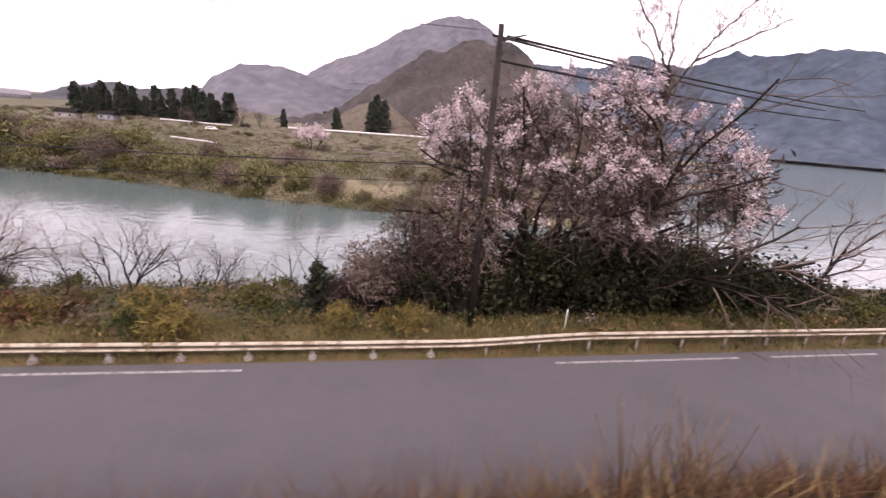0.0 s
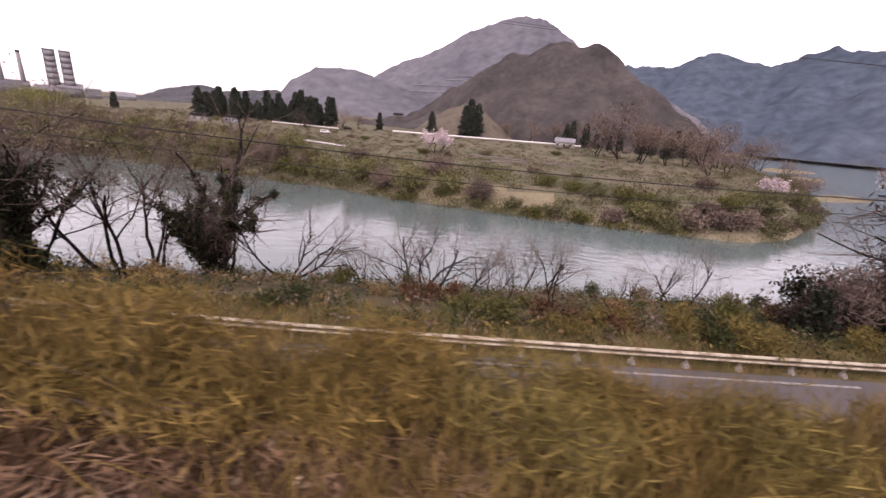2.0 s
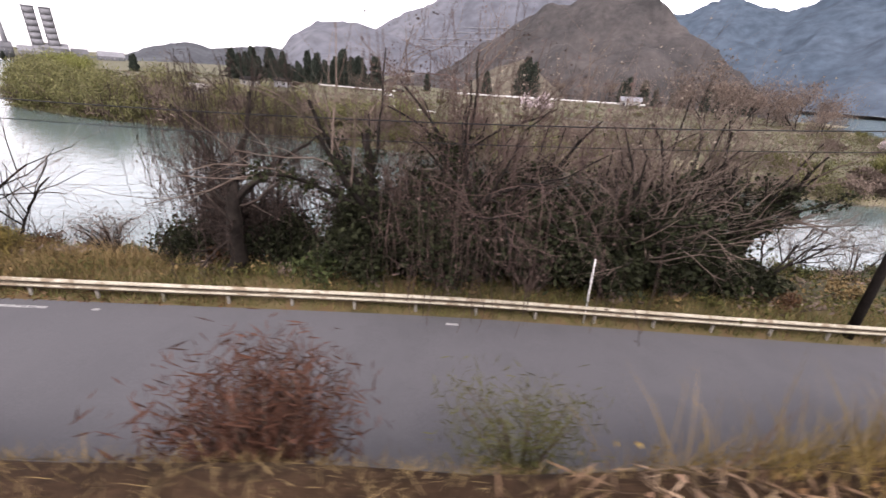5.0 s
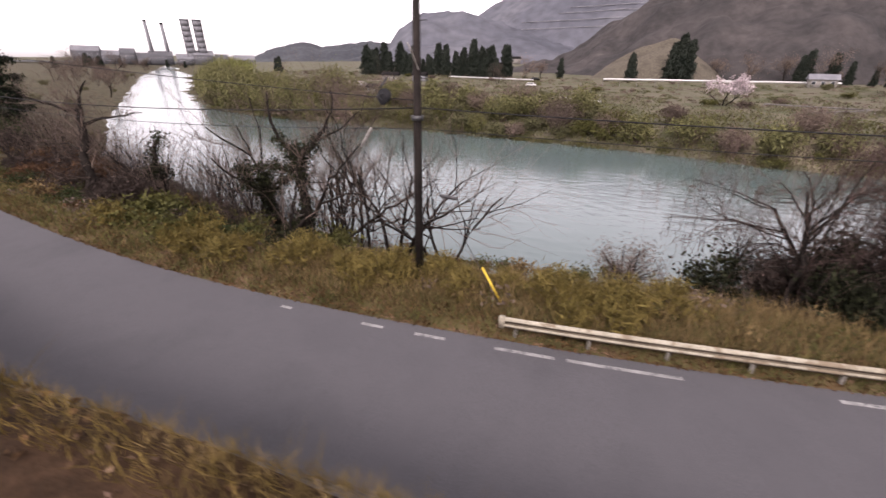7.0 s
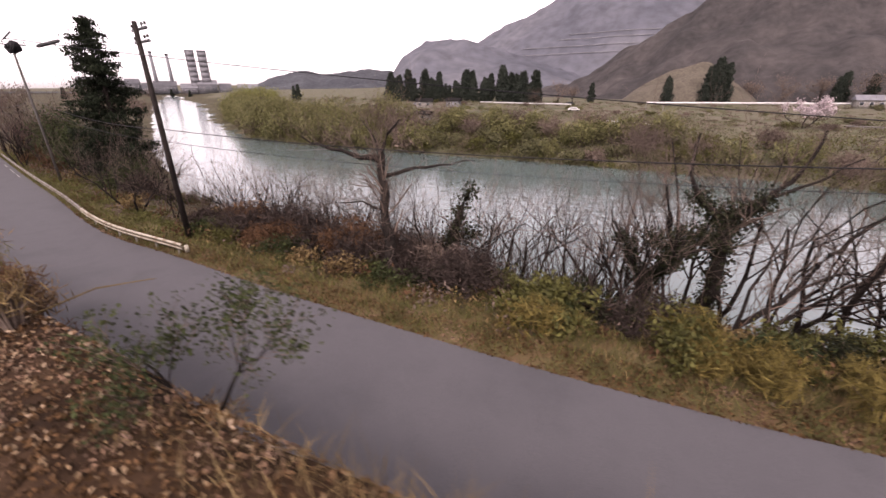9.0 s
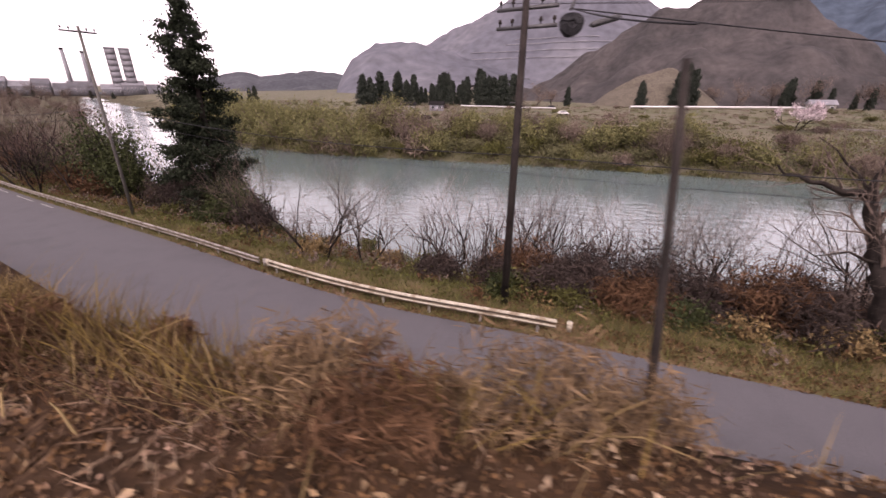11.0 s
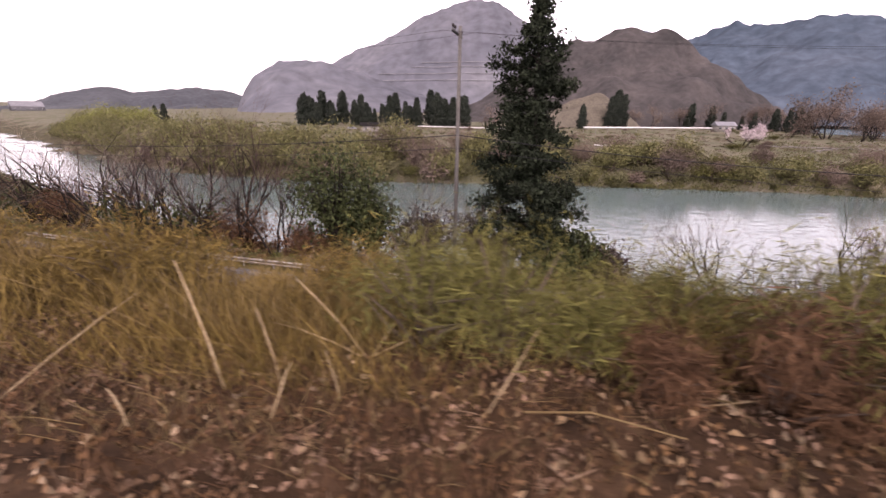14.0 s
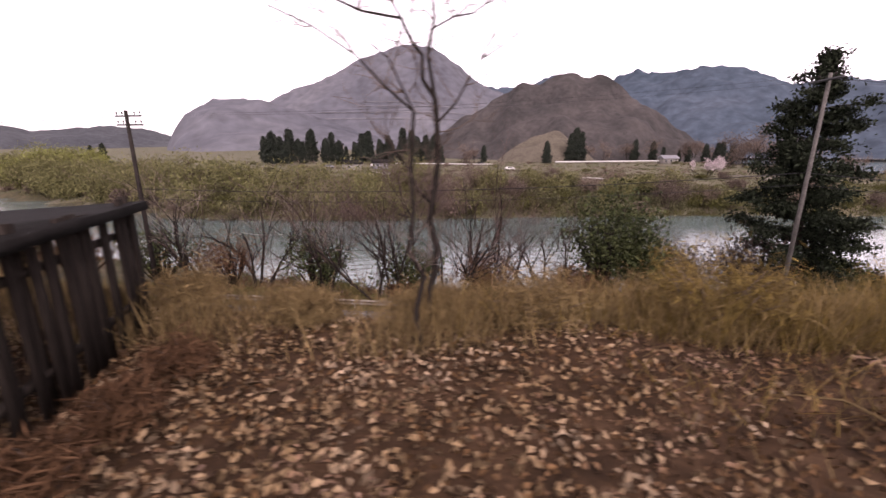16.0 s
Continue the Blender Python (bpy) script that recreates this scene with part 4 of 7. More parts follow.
limb_tree(on_ground(-85.2, 6.7), [([(0, 0, -0.3), (2.3, 0.8, 2.2), (3.0, 1.0, 3.8), (4.8, 1.6, 5.6)], 0.13, 0.03), ([(2.3, 0.8, 2.2), (3.6, 1.4, 2.8), (5.0, 1.8, 2.6)], 0.06, 0.02), ([(0.6, 0.2, 0.6), (1.0, 0.6, 2.6), (1.4, 0.8, 4.4)], 0.07, 0.02)], 232, "leafless tree leaning along the bank", "leaning_tree", 1.6)
limb_tree(on_ground(-83.5, 8.6), [([(0, 0, -0.3), (2.0, 0.7, 1.7), (5.6, 1.9, 4.2)], 0.12, 0.03), ([(2.0, 0.7, 1.7), (4.2, 1.4, 2.0), (6.0, 2.0, 1.6)], 0.06, 0.02), ([(0.8, 0.3, 0.7), (1.2, 0.8, 2.4), (2.0, 1.2, 4.0)], 0.06, 0.02)], 233, "leafless tree leaning along the bank", "leaning_tree", 1.6)
limb_tree((-158.15, 5.65, -3.1), [([(0, 0, -0.2), (0.02, 0, 1.0), (-0.05, 0.05, 2.0), (-0.08, 0.1, 2.9), (0, 0.1, 3.7)], 0.05, 0.025), ([(0, 0.1, 3.7), (-0.3, 0.1, 4.05), (-1.0, 0.1, 4.5), (-1.8, 0.1, 4.9)], 0.02, 0.008), ([(0, 0.1, 3.7), (-0.25, 0.1, 4.3), (-0.8, 0.15, 4.8)], 0.016, 0.007), ([(-0.05, 0.05, 2.2), (-0.3, 0.1, 2.4), (-0.5, 0.1, 2.55)], 0.014, 0.007)], 240, "slender leafless tree at the edge of the bench", "slender_tree", 2.2, 0.6)
limb_tree((-157.8, 6.2, -3.1), [([(0, 0, -0.2), (0, 0, 1.2), (0.05, 0, 2.2), (0.1, 0.05, 3.2), (0.05, 0.05, 3.95)], 0.06, 0.042), ([(0.05, 0.05, 3.95), (-0.2, 0.05, 4.5), (-0.45, 0, 5.0)], 0.034, 0.024), ([(-0.45, 0, 5.0), (-1.0, 0, 5.1), (-1.8, 0, 5.2), (-2.6, 0, 5.35)], 0.022, 0.006), ([(-0.45, 0, 5.0), (-0.6, -0.05, 5.3), (-1.1, -0.1, 5.7)], 0.018, 0.006), ([(0.05, 0.05, 3.95), (0.0, 0.05, 4.6), (-0.02, 0, 5.3), (0.1, 0, 6.0)], 0.03, 0.014), ([(0, 0.05, 4.9), (0.5, 0.05, 5.1), (1.1, 0, 5.4)], 0.016, 0.006), ([(0.1, 0.05, 3.6), (0.4, 0.1, 3.9), (0.65, 0.1, 4.5), (1.2, 0.1, 4.8)], 0.02, 0.007), ([(0.03, 0, 2.3), (-0.35, 0.05, 2.9), (-0.75, 0.05, 3.4)], 0.024, 0.01)], 243, "slender leafless tree at the edge of the bench", "slender_tree", 4.0, 0.7)


# Evergreens by the road bend.
def old_cedar(place, tall, seed, label):
    """A ragged old cedar: a leaning trunk and uneven boughs that end in separate dense tufts, with gaps between them."""
    rng = np.random.default_rng(seed)
    wood, crown = Mesh(), Mesh()
    top = np.array([-0.3, 0.2, tall])
    wood.tube([(0, 0, -0.4), top * 0.3 + [0.15, 0, 0], top * 0.65 + [0.1, 0.1, 0], top], [0.3, 0.24, 0.15, 0.03], 8)
    tufts = []
    for b in range(74):
        t = 0.14 + 0.86 * (b + rng.uniform(0, 1)) / 74
        reach = (0.4 + 2.55 * min(1.0, (1.02 - t) / 0.55) ** 0.8) * rng.uniform(0.45, 1.25) * (0.75 if t < 0.25 else 1.0)
        a = b * 2.4 + rng.normal(0, 0.5)
        o = top * t
        d = np.array([math.cos(a), math.sin(a), rng.uniform(-0.15, 0.35)])
        end = o + d * reach
        wood.tube([o, o + d * reach * 0.55 + [0, 0, 0.1], end], [0.05, 0.035, 0.012], 4)
        for q in np.arange(0.4, 1.05, 0.5 / reach):
            c = o + d * reach * q + rng.normal(0, 0.12, 3)
            tufts.append((c, 0.17 + 0.17 * rng.uniform() + 0.1 * (1 - t)))
    for c, r in tufts + [(top * u, 0.25) for u in (0.94, 0.97, 1.0)]:
        n = int(80 + 160 * r)
        p = c + rng.normal(size=(n, 3)) * [r, r, r * 0.62]
        crown.leaves(p, 0.15, rng, 0, long=1.8, droop=0.25, upright=0.12)
    ob = thing("cedar_tree", label, "tree", place)
    part("trunk", wood, BARK, ob)
    part("crown", crown, CEDAR, ob)


for k, (x, y, w, h) in enumerate([(-144.0, 21.0, 4.4, 9.0), (-142.0, 20.4, 3.0, 6.4)]):
    bush(on_ground(x, y), (w, h), 313 + k, GREEN, 3600, 0.17, "tall dark evergreen bush by the river", 26, group="tall evergreen bushes by the river", stemmat=BARK)
old_cedar(on_ground(-132.3, 18.5), 15.4, 300, "tall ragged dark cedar beside the road bend")
for k, (x, y, w, h) in enumerate([(-130.8, 17.8, 2.8, 4.4), (-129.4, 17.2, 2.8, 3.4)]):
    bush(on_ground(x, y), (w, h), 301 + k, GREEN, 3600, 0.16, "dark evergreen growth round the foot of the cedar", 22, group="evergreens round the tall cedar", stemmat=BARK)
bush(on_ground(-131.0, 16.6), (3.0, 2.2), 320, GREEN, 2000, 0.14, "dark evergreen bush under the tall cedar", 16)
bush(on_ground(-57.0, 7.8), (1.6, 2.2), 321, IVY, 1000, 0.13, "dark glossy evergreen shrub behind the rail", 14)
bush(on_ground(-54.6, 6.2), (2.8, 3.2), 322, IVY, 2600, 0.13, "dark glossy evergreen shrub behind the rail", 14)
for k, (x, y, w, h) in enumerate([(-48.2, 6.6, 3.6, 4.4), (-45.6, 7.4, 3.4, 3.8), (-51.4, 6.2, 3.4, 3.8), (-42.5, 7.8, 3.4, 3.4), (-39.5, 8.6, 2.2, 1.8), (-0.4, 20.5, 4.0, 4.2), (2.2, 18.6, 3.0, 3.2)]):
    bush(on_ground(x, y), (w, h), 330 + k, IVY, 3000, 0.15, "dark evergreen bush below the verge", 18, group="dark evergreen bushes below the verge")

for k, (x, y, h, ivy) in enumerate([(-37.4, 18.8, 11.0, 12000), (-36.2, 17.2, 7.5, 7000)]):
    bare_tree(on_ground(x, y), h, 350 + k, "ivy-covered leafless tree above the river", 2, kids=(5, 4, 3), ivy=ivy, girth=0.03, name="ivy_tree", group="ivy-covered trees above the river", fan=0.4)

for k, (x, y, w, h) in enumerate([(-134.6, 19.4, 4.6, 5.4), (-138.6, 21.0, 4.4, 4.8), (-128.4, 16.8, 3.2, 2.6)]):
    bush(on_ground(x, y), (w, h), 360 + k, DARKTWIG, 3200, 0.3, "tangled dark brown thicket at the road bend", 30, name="thicket", group="dark thickets at the road bend", long=1.5, slim=0.12, stemmat=BARK)

for k, (x, y, w, h) in enumerate([(-54.6, 8.6, 3.4, 4.2), (-53.0, 11.0, 4.2, 5.0), (-51.0, 9.4, 3.8, 4.6), (-48.5, 10.6, 4.2, 5.0), (-46.0, 9.6, 3.8, 4.6), (-50.6, 13.4, 4.6, 5.4), (-43.4, 10.4, 3.6, 4.2), (-41.2, 9.4, 2.4, 3.2), (-60.2, 10.5, 2.8, 3.8)]):
    bush(on_ground(x, y), (w, h), 370 + k, IVY, 3400, 0.17, "dense dark ivy thicket below the verge", 24, group="dark ivy thickets", name="thicket", stemmat=BARK)
for k, (x, y, w, h) in enumerate([(-52.4, 8.0, 3.6, 6.4), (-49.4, 8.2, 3.6, 5.0), (-46.0, 9.2, 3.4, 3.6)]):
    bush(on_ground(x, y), (w, h), 380 + k, TWIG, 2000, 0.3, "pinkish brown twiggy creeper thicket", 26, group="creeper thickets", name="thicket", long=1.5, slim=0.06, stemmat=BARK)

for k, (x, y, w, h) in enumerate([(-42.6, 11.0, 4.2, 7.0), (-45.2, 10.2, 4.2, 7.4), (-48.0, 11.0, 4.2, 7.0), (-44.0, 12.6, 4.6, 8.0), (-36.6, 17.8, 3.0, 5.4)]):
    bush(on_ground(x, y), (w, h), 390 + k, TWIG, 1500, 0.3, "grey-brown twiggy thicket above the river", 26, group="twiggy thickets above the river", name="thicket", long=1.5, slim=0.06, stemmat=BARK)
for k, (x, y, w, h) in enumerate([(-107.6, 9.2, 2.6, 1.7), (-110.6, 9.4, 2.4, 1.5), (-113.4, 10.0, 2.2, 1.3), (-104.4, 8.8, 2.6, 1.8)]):
    bush(on_ground(x, y), (w, h), 396 + k, DARKTWIG, 2800, 0.28, "tangled dark brown thicket at the road bend", 30, name="thicket", group="dark thickets at the road bend", long=1.5, slim=0.1, stemmat=BARK)
for k in range(14):
    x = -110.0 + 2.1 * k
    y = float(road_edge(x)) + 3.0 + 1.1 * (k % 3)
    bush(on_ground(x, y), (1.9 + 0.3 * (k % 4), 0.9 + 0.2 * (k % 3)), 640 + k, (GREEN, IVY, OLIVE)[k % 3], 1300, 0.09, "low dark green shrub on the verge", 14, group="low green shrubs on the verge", name="shrub")

for k, (x, y, w, h, m) in enumerate([(-60.2, 7.4, 2.2, 4.4, DARKTWIG), (-58.0, 7.6, 1.4, 2.6, IVY), (-54.3, 6.4, 2.8, 3.6, IVY), (-52.6, 7.4, 3.4, 5.0, IVY), (-49.8, 7.4, 3.6, 5.2, IVY), (-55.6, 8.2, 2.6, 4.6, DARKTWIG), (-47.0, 8.0, 3.4, 5.0, IVY), (-62.6, 9.8, 2.6, 3.0, DARKTWIG)]):
    bush(on_ground(x, y), (w, h), 660 + k, m, 3200, 0.16 if m is IVY else 0.3, "dark ivy thicket below the creeper tree" if m is IVY else "dark reddish hanging creeper thicket", 34, group="thickets below the creeper tree", name="thicket", long=1.5, slim=0.4 if m is IVY else 0.08, stemmat=BARK)

# ---- scrub along the verge and slopes ----
rng = np.random.default_rng(5)
SCRUB = [bush((0, 0, -400), (1.9, 1.15), 400, OLIVE, 800, 0.1, "low olive scrub on the river slope", 12, name="scrub", group="scrub on the river slope"),
         bush((0, 0, -400), (1.7, 1.0), 401, STRAW, 700, 0.1, "low straw-coloured scrub on the river slope", 12, name="scrub", group="scrub on the river slope"),
         bush((0, 0, -400), (2.1, 1.3), 402, GREEN, 800, 0.11, "low dark green scrub on the river slope", 12, name="scrub", group="scrub on the river slope"),
         bush((0, 0, -400), (1.8, 1.1), 403, RUST, 700, 0.1, "low reddish-brown scrub on the river slope", 12, name="scrub", group="scrub on the river slope")]
spots = []
for k in range(150):
    x = -172 + 196 * (k + rng.uniform(0, 1)) / 150
    lo, hi = float(road_edge(x)) + 2.3, float(near_shore(x)) - 2
    y = lo + (hi - lo) * rng.uniform(0, 1) ** 1.5
    if -80 < x < -66 and y < lo + 8:
        continue
    spots.append((x, y))
for k, (x, y) in enumerate(spots):
    s = rng.uniform(0.7, 1.35)
    kind = int(rng.choice(4, p=(0.42, 0.16, 0.24, 0.18)))
    m = pose(x, y, float(height(x, y)) - 0.05, 0, 0, rng.uniform(0, 360)) @ Matrix.Diagonal((s, s, s * rng.uniform(0.8, 1.2), 1))
    copy_thing(SCRUB[kind], m)
for k, ob in enumerate(SCRUB):
    ob.matrix_basis = pose(-70.0 - 2.3 * k, 14.5 + 0.7 * k, float(height(-70.0 - 2.3 * k, 14.5 + 0.7 * k)) - 0.05, 0, 0, 40 * k)

# Tangled undergrowth down the near slope, and thin saplings before the water.
def undergrowth(name, material, count, seed, x0, x1, tall, leaf, label, reach=1.0):
    g = np.random.default_rng(seed)
    x = g.uniform(x0, x1, count)
    lo, hi = road_edge(x) + 1.7, near_shore(x) - 1
    y = lo + (hi - lo) * reach * g.uniform(0, 1, count) ** 1.3
    keep = ~((x > -79) & (x < -66) & (y > lo + 4) & (y < lo + 14))
    at = np.stack([x, y, height(x, y)], -1)[keep]
    h = tall * g.uniform(0.4, 1.2, len(at))
    m = Mesh()
    for q in range(30):
        o = g.normal(size=at.shape) * np.stack([0.5 * h, 0.5 * h, 0 * h], -1)
        o[:, 2] = h * g.uniform(0, 1, len(h)) ** 0.8
        m.leaves(at + o, leaf, g, 0, 1.8, 0.2)
    solid(name, m, material, label, "undergrowth", "stuff")


undergrowth("brown_undergrowth", TWIG, 620, 71, -172, 28, 0.7, 0.11, "brown tangled undergrowth on the river slope")
undergrowth("olive_undergrowth", OLIVE, 1200, 72, -172, 28, 0.6, 0.1, "olive undergrowth on the river slope")
undergrowth("straw_undergrowth", STRAW, 500, 73, -110, 28, 0.55, 0.1, "straw-coloured undergrowth on the river slope", 0.6)
undergrowth("dark_undergrowth", GREEN, 420, 74, -60, 28, 0.9, 0.11, "dark green undergrowth on the river slope")
undergrowth("red_undergrowth", RUST, 420, 75, -172, -84, 0.7, 0.11, "red-brown undergrowth on the river slope")


def saplings(name, count, seed, x0, x1, tall, label, material=TWIG):
    g = np.random.default_rng(seed)
    m = Mesh()
    for k in range(count):
        x = g.uniform(x0, x1)
        lo, hi = float(road_edge(x)) + 3.5, float(near_shore(x)) - 1
        y = lo + (hi - lo) * g.uniform(0.1, 0.95)
        z = float(height(x, y))
        h = tall * g.uniform(0.5, 1.2)
        p = np.array([x, y, z - 0.1])
        way = norm(np.array([g.normal(0, 0.25), g.normal(0, 0.2), 1]))
        pts = [p]
        for s in range(4):
            way = norm(way + g.normal(0, 0.14, 3))
            pts.append(pts[-1] + way * h / 4)
        m.tube(pts, np.linspace(0.02 + 0.004 * h, 0.006, 5), 3)
        for b in range(5):
            q = pts[1 + b % 4]
            e = q + norm(way + g.normal(0, 0.55, 3)) * h * g.uniform(0.2, 0.45)
            m.tube([q, (q + e) / 2 + g.normal(0, 0.04, 3), e], [0.012, 0.009, 0.005], 3)
    solid(name, m, material, label, "saplings", "stuff")


saplings("saplings_bend", 420, 81, -172, -82, 4.0, "thin leafless saplings along the river slope")
saplings("saplings_dark", 420, 83, -113, -87, 4.8, "dark slender saplings along the river slope", DARKTWIG)
saplings("saplings_straight", 200, 82, -66, 20, 2.4, "thin leafless saplings along the river slope")

# ---- the far bank ----
FARBUSH = [bush((0, 0, -400), (5.0, 3.4), 420, FARSCRUB, 1900, 0.24, "olive riverside bush on the far bank", 14, name="far_bush", group="bushes along the far bank"),
           bush((0, 0, -400), (5.5, 3.8), 421, OLIVE, 1900, 0.24, "dark green riverside bush on the far bank", 14, name="far_bush", group="bushes along the far bank"),
           bush((0, 0, -400), (6.0, 4.6), 422, WILLOW, 1700, 0.28, "yellow-green young willow on the far bank", 16, name="far_willow", group="young willows along the far bank"),
           bush((0, 0, -400), (5.0, 3.6), 423, TWIG, 900, 0.3, "leafless brown scrub on the far bank", 14, name="far_bush", group="bushes along the far bank", long=3.0)]
rng = np.random.default_rng(6)
for k in range(170):
    x = -330 + 420 * (k + rng.uniform(0, 1)) / 170
    open_bank = -62 < x < -14
    row = k % 2
    if open_bank and (row or rng.uniform() < 0.35):
        continue
    t = rng.uniform(1.5, 5) + row * rng.uniform(3, 9)
    y = float(far_shore(x)) + t
    kind = int(rng.choice(4, p=(0.1, 0.06, 0.66, 0.18) if x < -150 else (0.46, 0.28, 0.12, 0.14) if x < 15 else (0.5, 0.1, 0.2, 0.2)))
    s = rng.uniform(0.7, 1.15) * (0.7 if open_bank else 1.0) * (1.5 if x < -165 else 1.4 if x < -62 else 1.0)
    copy_thing(FARBUSH[kind], pose(x, y, float(height(x, y)) - 0.2, 0, 0, rng.uniform(0, 360)) @ Matrix.Diagonal((s, s, s * rng.uniform(0.8, 1.15), 1)))
for k, (x, y) in enumerate([(-120, 118), (-118, 128), (-230, 150), (30, 100)]):
    FARBUSH[k].matrix_basis = pose(*on_ground(x, y, 0.2))

# Rough scrub that covers the far bank, too thick to tell one plant from the next.
def far_scrub(name, material, count, seed, near, deep, tall, x0, x1, label, leaf=0.42):
    g = np.random.default_rng(seed)
    x = g.uniform(x0, x1, count)
    t = near + (deep - near) * g.uniform(0, 1, count) ** 1.4
    keep = ~((t > 3) & (t < 8) & (x > -46) & (x < -8))
    x, t = x[keep], t[keep]
    y = far_shore(x) + t
    h = tall * g.uniform(0.4, 1.1, len(x)) * (0.6 + 0.8 * (waves(x, y, 6.0) > -0.1))
    at = np.stack([x, y, height(x, y)], -1)
    m = Mesh()
    for q in range(44):
        o = g.normal(size=at.shape) * np.stack([0.55 * h + 0.3, 0.55 * h + 0.3, 0 * h], -1)
        o[:, 2] = h * g.uniform(0.0, 1.0, len(h)) ** 0.8
        m.leaves(at + o, leaf * 0.62, g, 0, 1.7, 0.35)
    solid(name, m, material, label, "scrub", "stuff")


far_scrub("brown_scrub", TWIG, 560, 61, 0.5, 42, 1.9, -330, 95, "leafless brown scrub over the far bank", 0.36)
far_scrub("olive_scrub", FARSCRUB, 1350, 62, 0.5, 48, 1.7, -330, 95, "olive green scrub over the far bank")
far_scrub("dark_scrub", OLIVE, 900, 63, 0.2, 14, 2.5, -200, 15, "dark green scrub at the far water's edge")
far_scrub("field_scrub", FARSCRUB, 900, 64, 40, 125, 0.7, -300, 120, "low weeds and hedges over the far fields", 0.4)
far_scrub("field_brush", TWIG, 600, 65, 40, 125, 0.6, -300, 120, "low brown brush over the far fields", 0.4)
far_scrub("willow_scrub", WILLOW, 420, 66, 0.5, 30, 3.4, -330, -150, "yellow-green willow scrub on the far bank", 0.42)

# Tall leafless and budding willows along the far water's edge.
g = np.random.default_rng(68)
for k in range(54):
    x = -300 + 5.2 * k + g.uniform(-1.8, 1.8)
    y = float(far_shore(x)) + g.uniform(1.5, 12)
    h = g.uniform(8.5, 13.0) if x < -125 else g.uniform(6.0, 9.5) if x < -68 else g.uniform(4.5, 7.0)
    budding = x < -150 or k % 2 == 0
    bush(on_ground(x, y), (1.15 * h, h), 900 + k, WILLOW if budding else TWIG, 2600, 0.5, "tall budding olive willow at the far water's edge" if budding else "tall leafless grey willow at the far water's edge", 34, name="willow", group="willows along the far bank", long=1.6, slim=0.2 if budding else 0.1)

for k, (dx, dy, h) in enumerate(((0, 0, 14.0), (-9, -3, 12.0), (10, 4, 12.0), (-4, 8, 13.0), (18, -6, 10.0))):
    bush(on_ground(-276 + dx, 186 + dy), (1.2 * h, h), 960 + k, SPRING, 3400, 0.55, "bright yellow-green spring willow on the far point", 30, name="willow", group="bright willows on the far point", long=1.5, slim=0.25)

# Low bushes and hedges over the fields.
rng = np.random.default_rng(7)
for k in range(70):
    x, t = rng.uniform(-260, 90), rng.uniform(18, 120)
    y = float(far_shore(x)) + t
    kind = int(rng.choice(4, p=(0.4, 0.2, 0.1, 0.3)))
    s = rng.uniform(0.25, 0.6)
    copy_thing(FARBUSH[kind], pose(x, y, float(height(x, y)) - 0.2, 0, 0, rng.uniform(0, 360)) @ Matrix.Diagonal((s * 1.3, s * 1.3, s, 1)))

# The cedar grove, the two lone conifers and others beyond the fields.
FARCEDAR = [conifer((0, 0, -400), 14, w, 500 + k, 1.3, "dark cedar in the grove beyond the fields", group="cedar grove", needle=0.5, needles=HAZENEEDLE, taper=tp, start=st) for k, (w, tp, st) in enumerate(((8.0, 0.75, 0.1), (6.6, 1.0, 0.12)))]
rng = np.random.default_rng(8)
for k in range(46):
    u = k / 45
    x, y = -205 + 92 * u + rng.uniform(-4, 4), 226 - 20 * u + rng.uniform(-10, 10)
    s = rng.uniform(0.5, 1.25) * (1.25 if k in (0, 1) else 1.0)
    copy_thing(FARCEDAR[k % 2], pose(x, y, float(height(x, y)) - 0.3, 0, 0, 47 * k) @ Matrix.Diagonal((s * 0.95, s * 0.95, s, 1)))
for k, (x, y, h) in enumerate([(-56.6, 201.7, 11.5), (-37.5, 205.3, 18.0), (-33.8, 206.0, 16.0), (-40.2, 205.8, 15.0), (-88, 215, 9.0), (62, 205, 13), (70, 212, 12), (13, 222, 11), (22, 216, 12), (27, 213, 9), (44, 199, 11), (48, 195, 12), (53, 190, 11), (32, 206, 7), (17, 226, 13), (36, 203, 9), (-290, 250, 11), (-300, 258, 10)]):
    s = h / 14
    copy_thing(FARCEDAR[k % 2], pose(x, y, float(height(x, y)) - 0.3, 0, 0, 31 * k) @ Matrix.Diagonal((s * 0.9, s * 0.9, s, 1)))
FARCEDAR[0].matrix_basis, FARCEDAR[1].matrix_basis = pose(*on_ground(-128, 212, 0.3)), pose(*on_ground(-122, 209, 0.3))

FARTREE = [bare_tree((0, 0, -400), 11, 520 + k, "leafless brown tree beyond the river", 2, kids=(6, 6, 5), girth=0.02, group="leafless trees beyond the river", name="far_tree", spread=0.95, leafmat=TWIG, leaves=900, leaf=0.5) for k in range(2)]
for k, (x, y, h) in enumerate([(22, 150, 15), (30, 156, 13), (16, 158, 12), (38, 148, 11), (46, 152, 12), (55, 160, 11), (64, 168, 12), (34, 166, 13), (-104, 201, 8), (-96, 205, 7), (-110, 170, 6), (80, 180, 11), (92, 190, 12), (50, 132, 8), (60, 120, 7), (72, 128, 8), (40, 120, 6), (70, 226, 11), (78, 220, 12), (84, 228, 10), (64, 232, 11), (58, 222, 12), (90, 216, 11), (-20, 222, 9), (-6, 226, 9), (8, 220, 10), (22, 214, 10), (36, 206, 10)]):
    s = h / 11
    copy_thing(FARTREE[k % 2], pose(x, y, float(height(x, y)) - 0.3, 0, 0, 67 * k) @ Matrix.Diagonal((s, s, s, 1)))
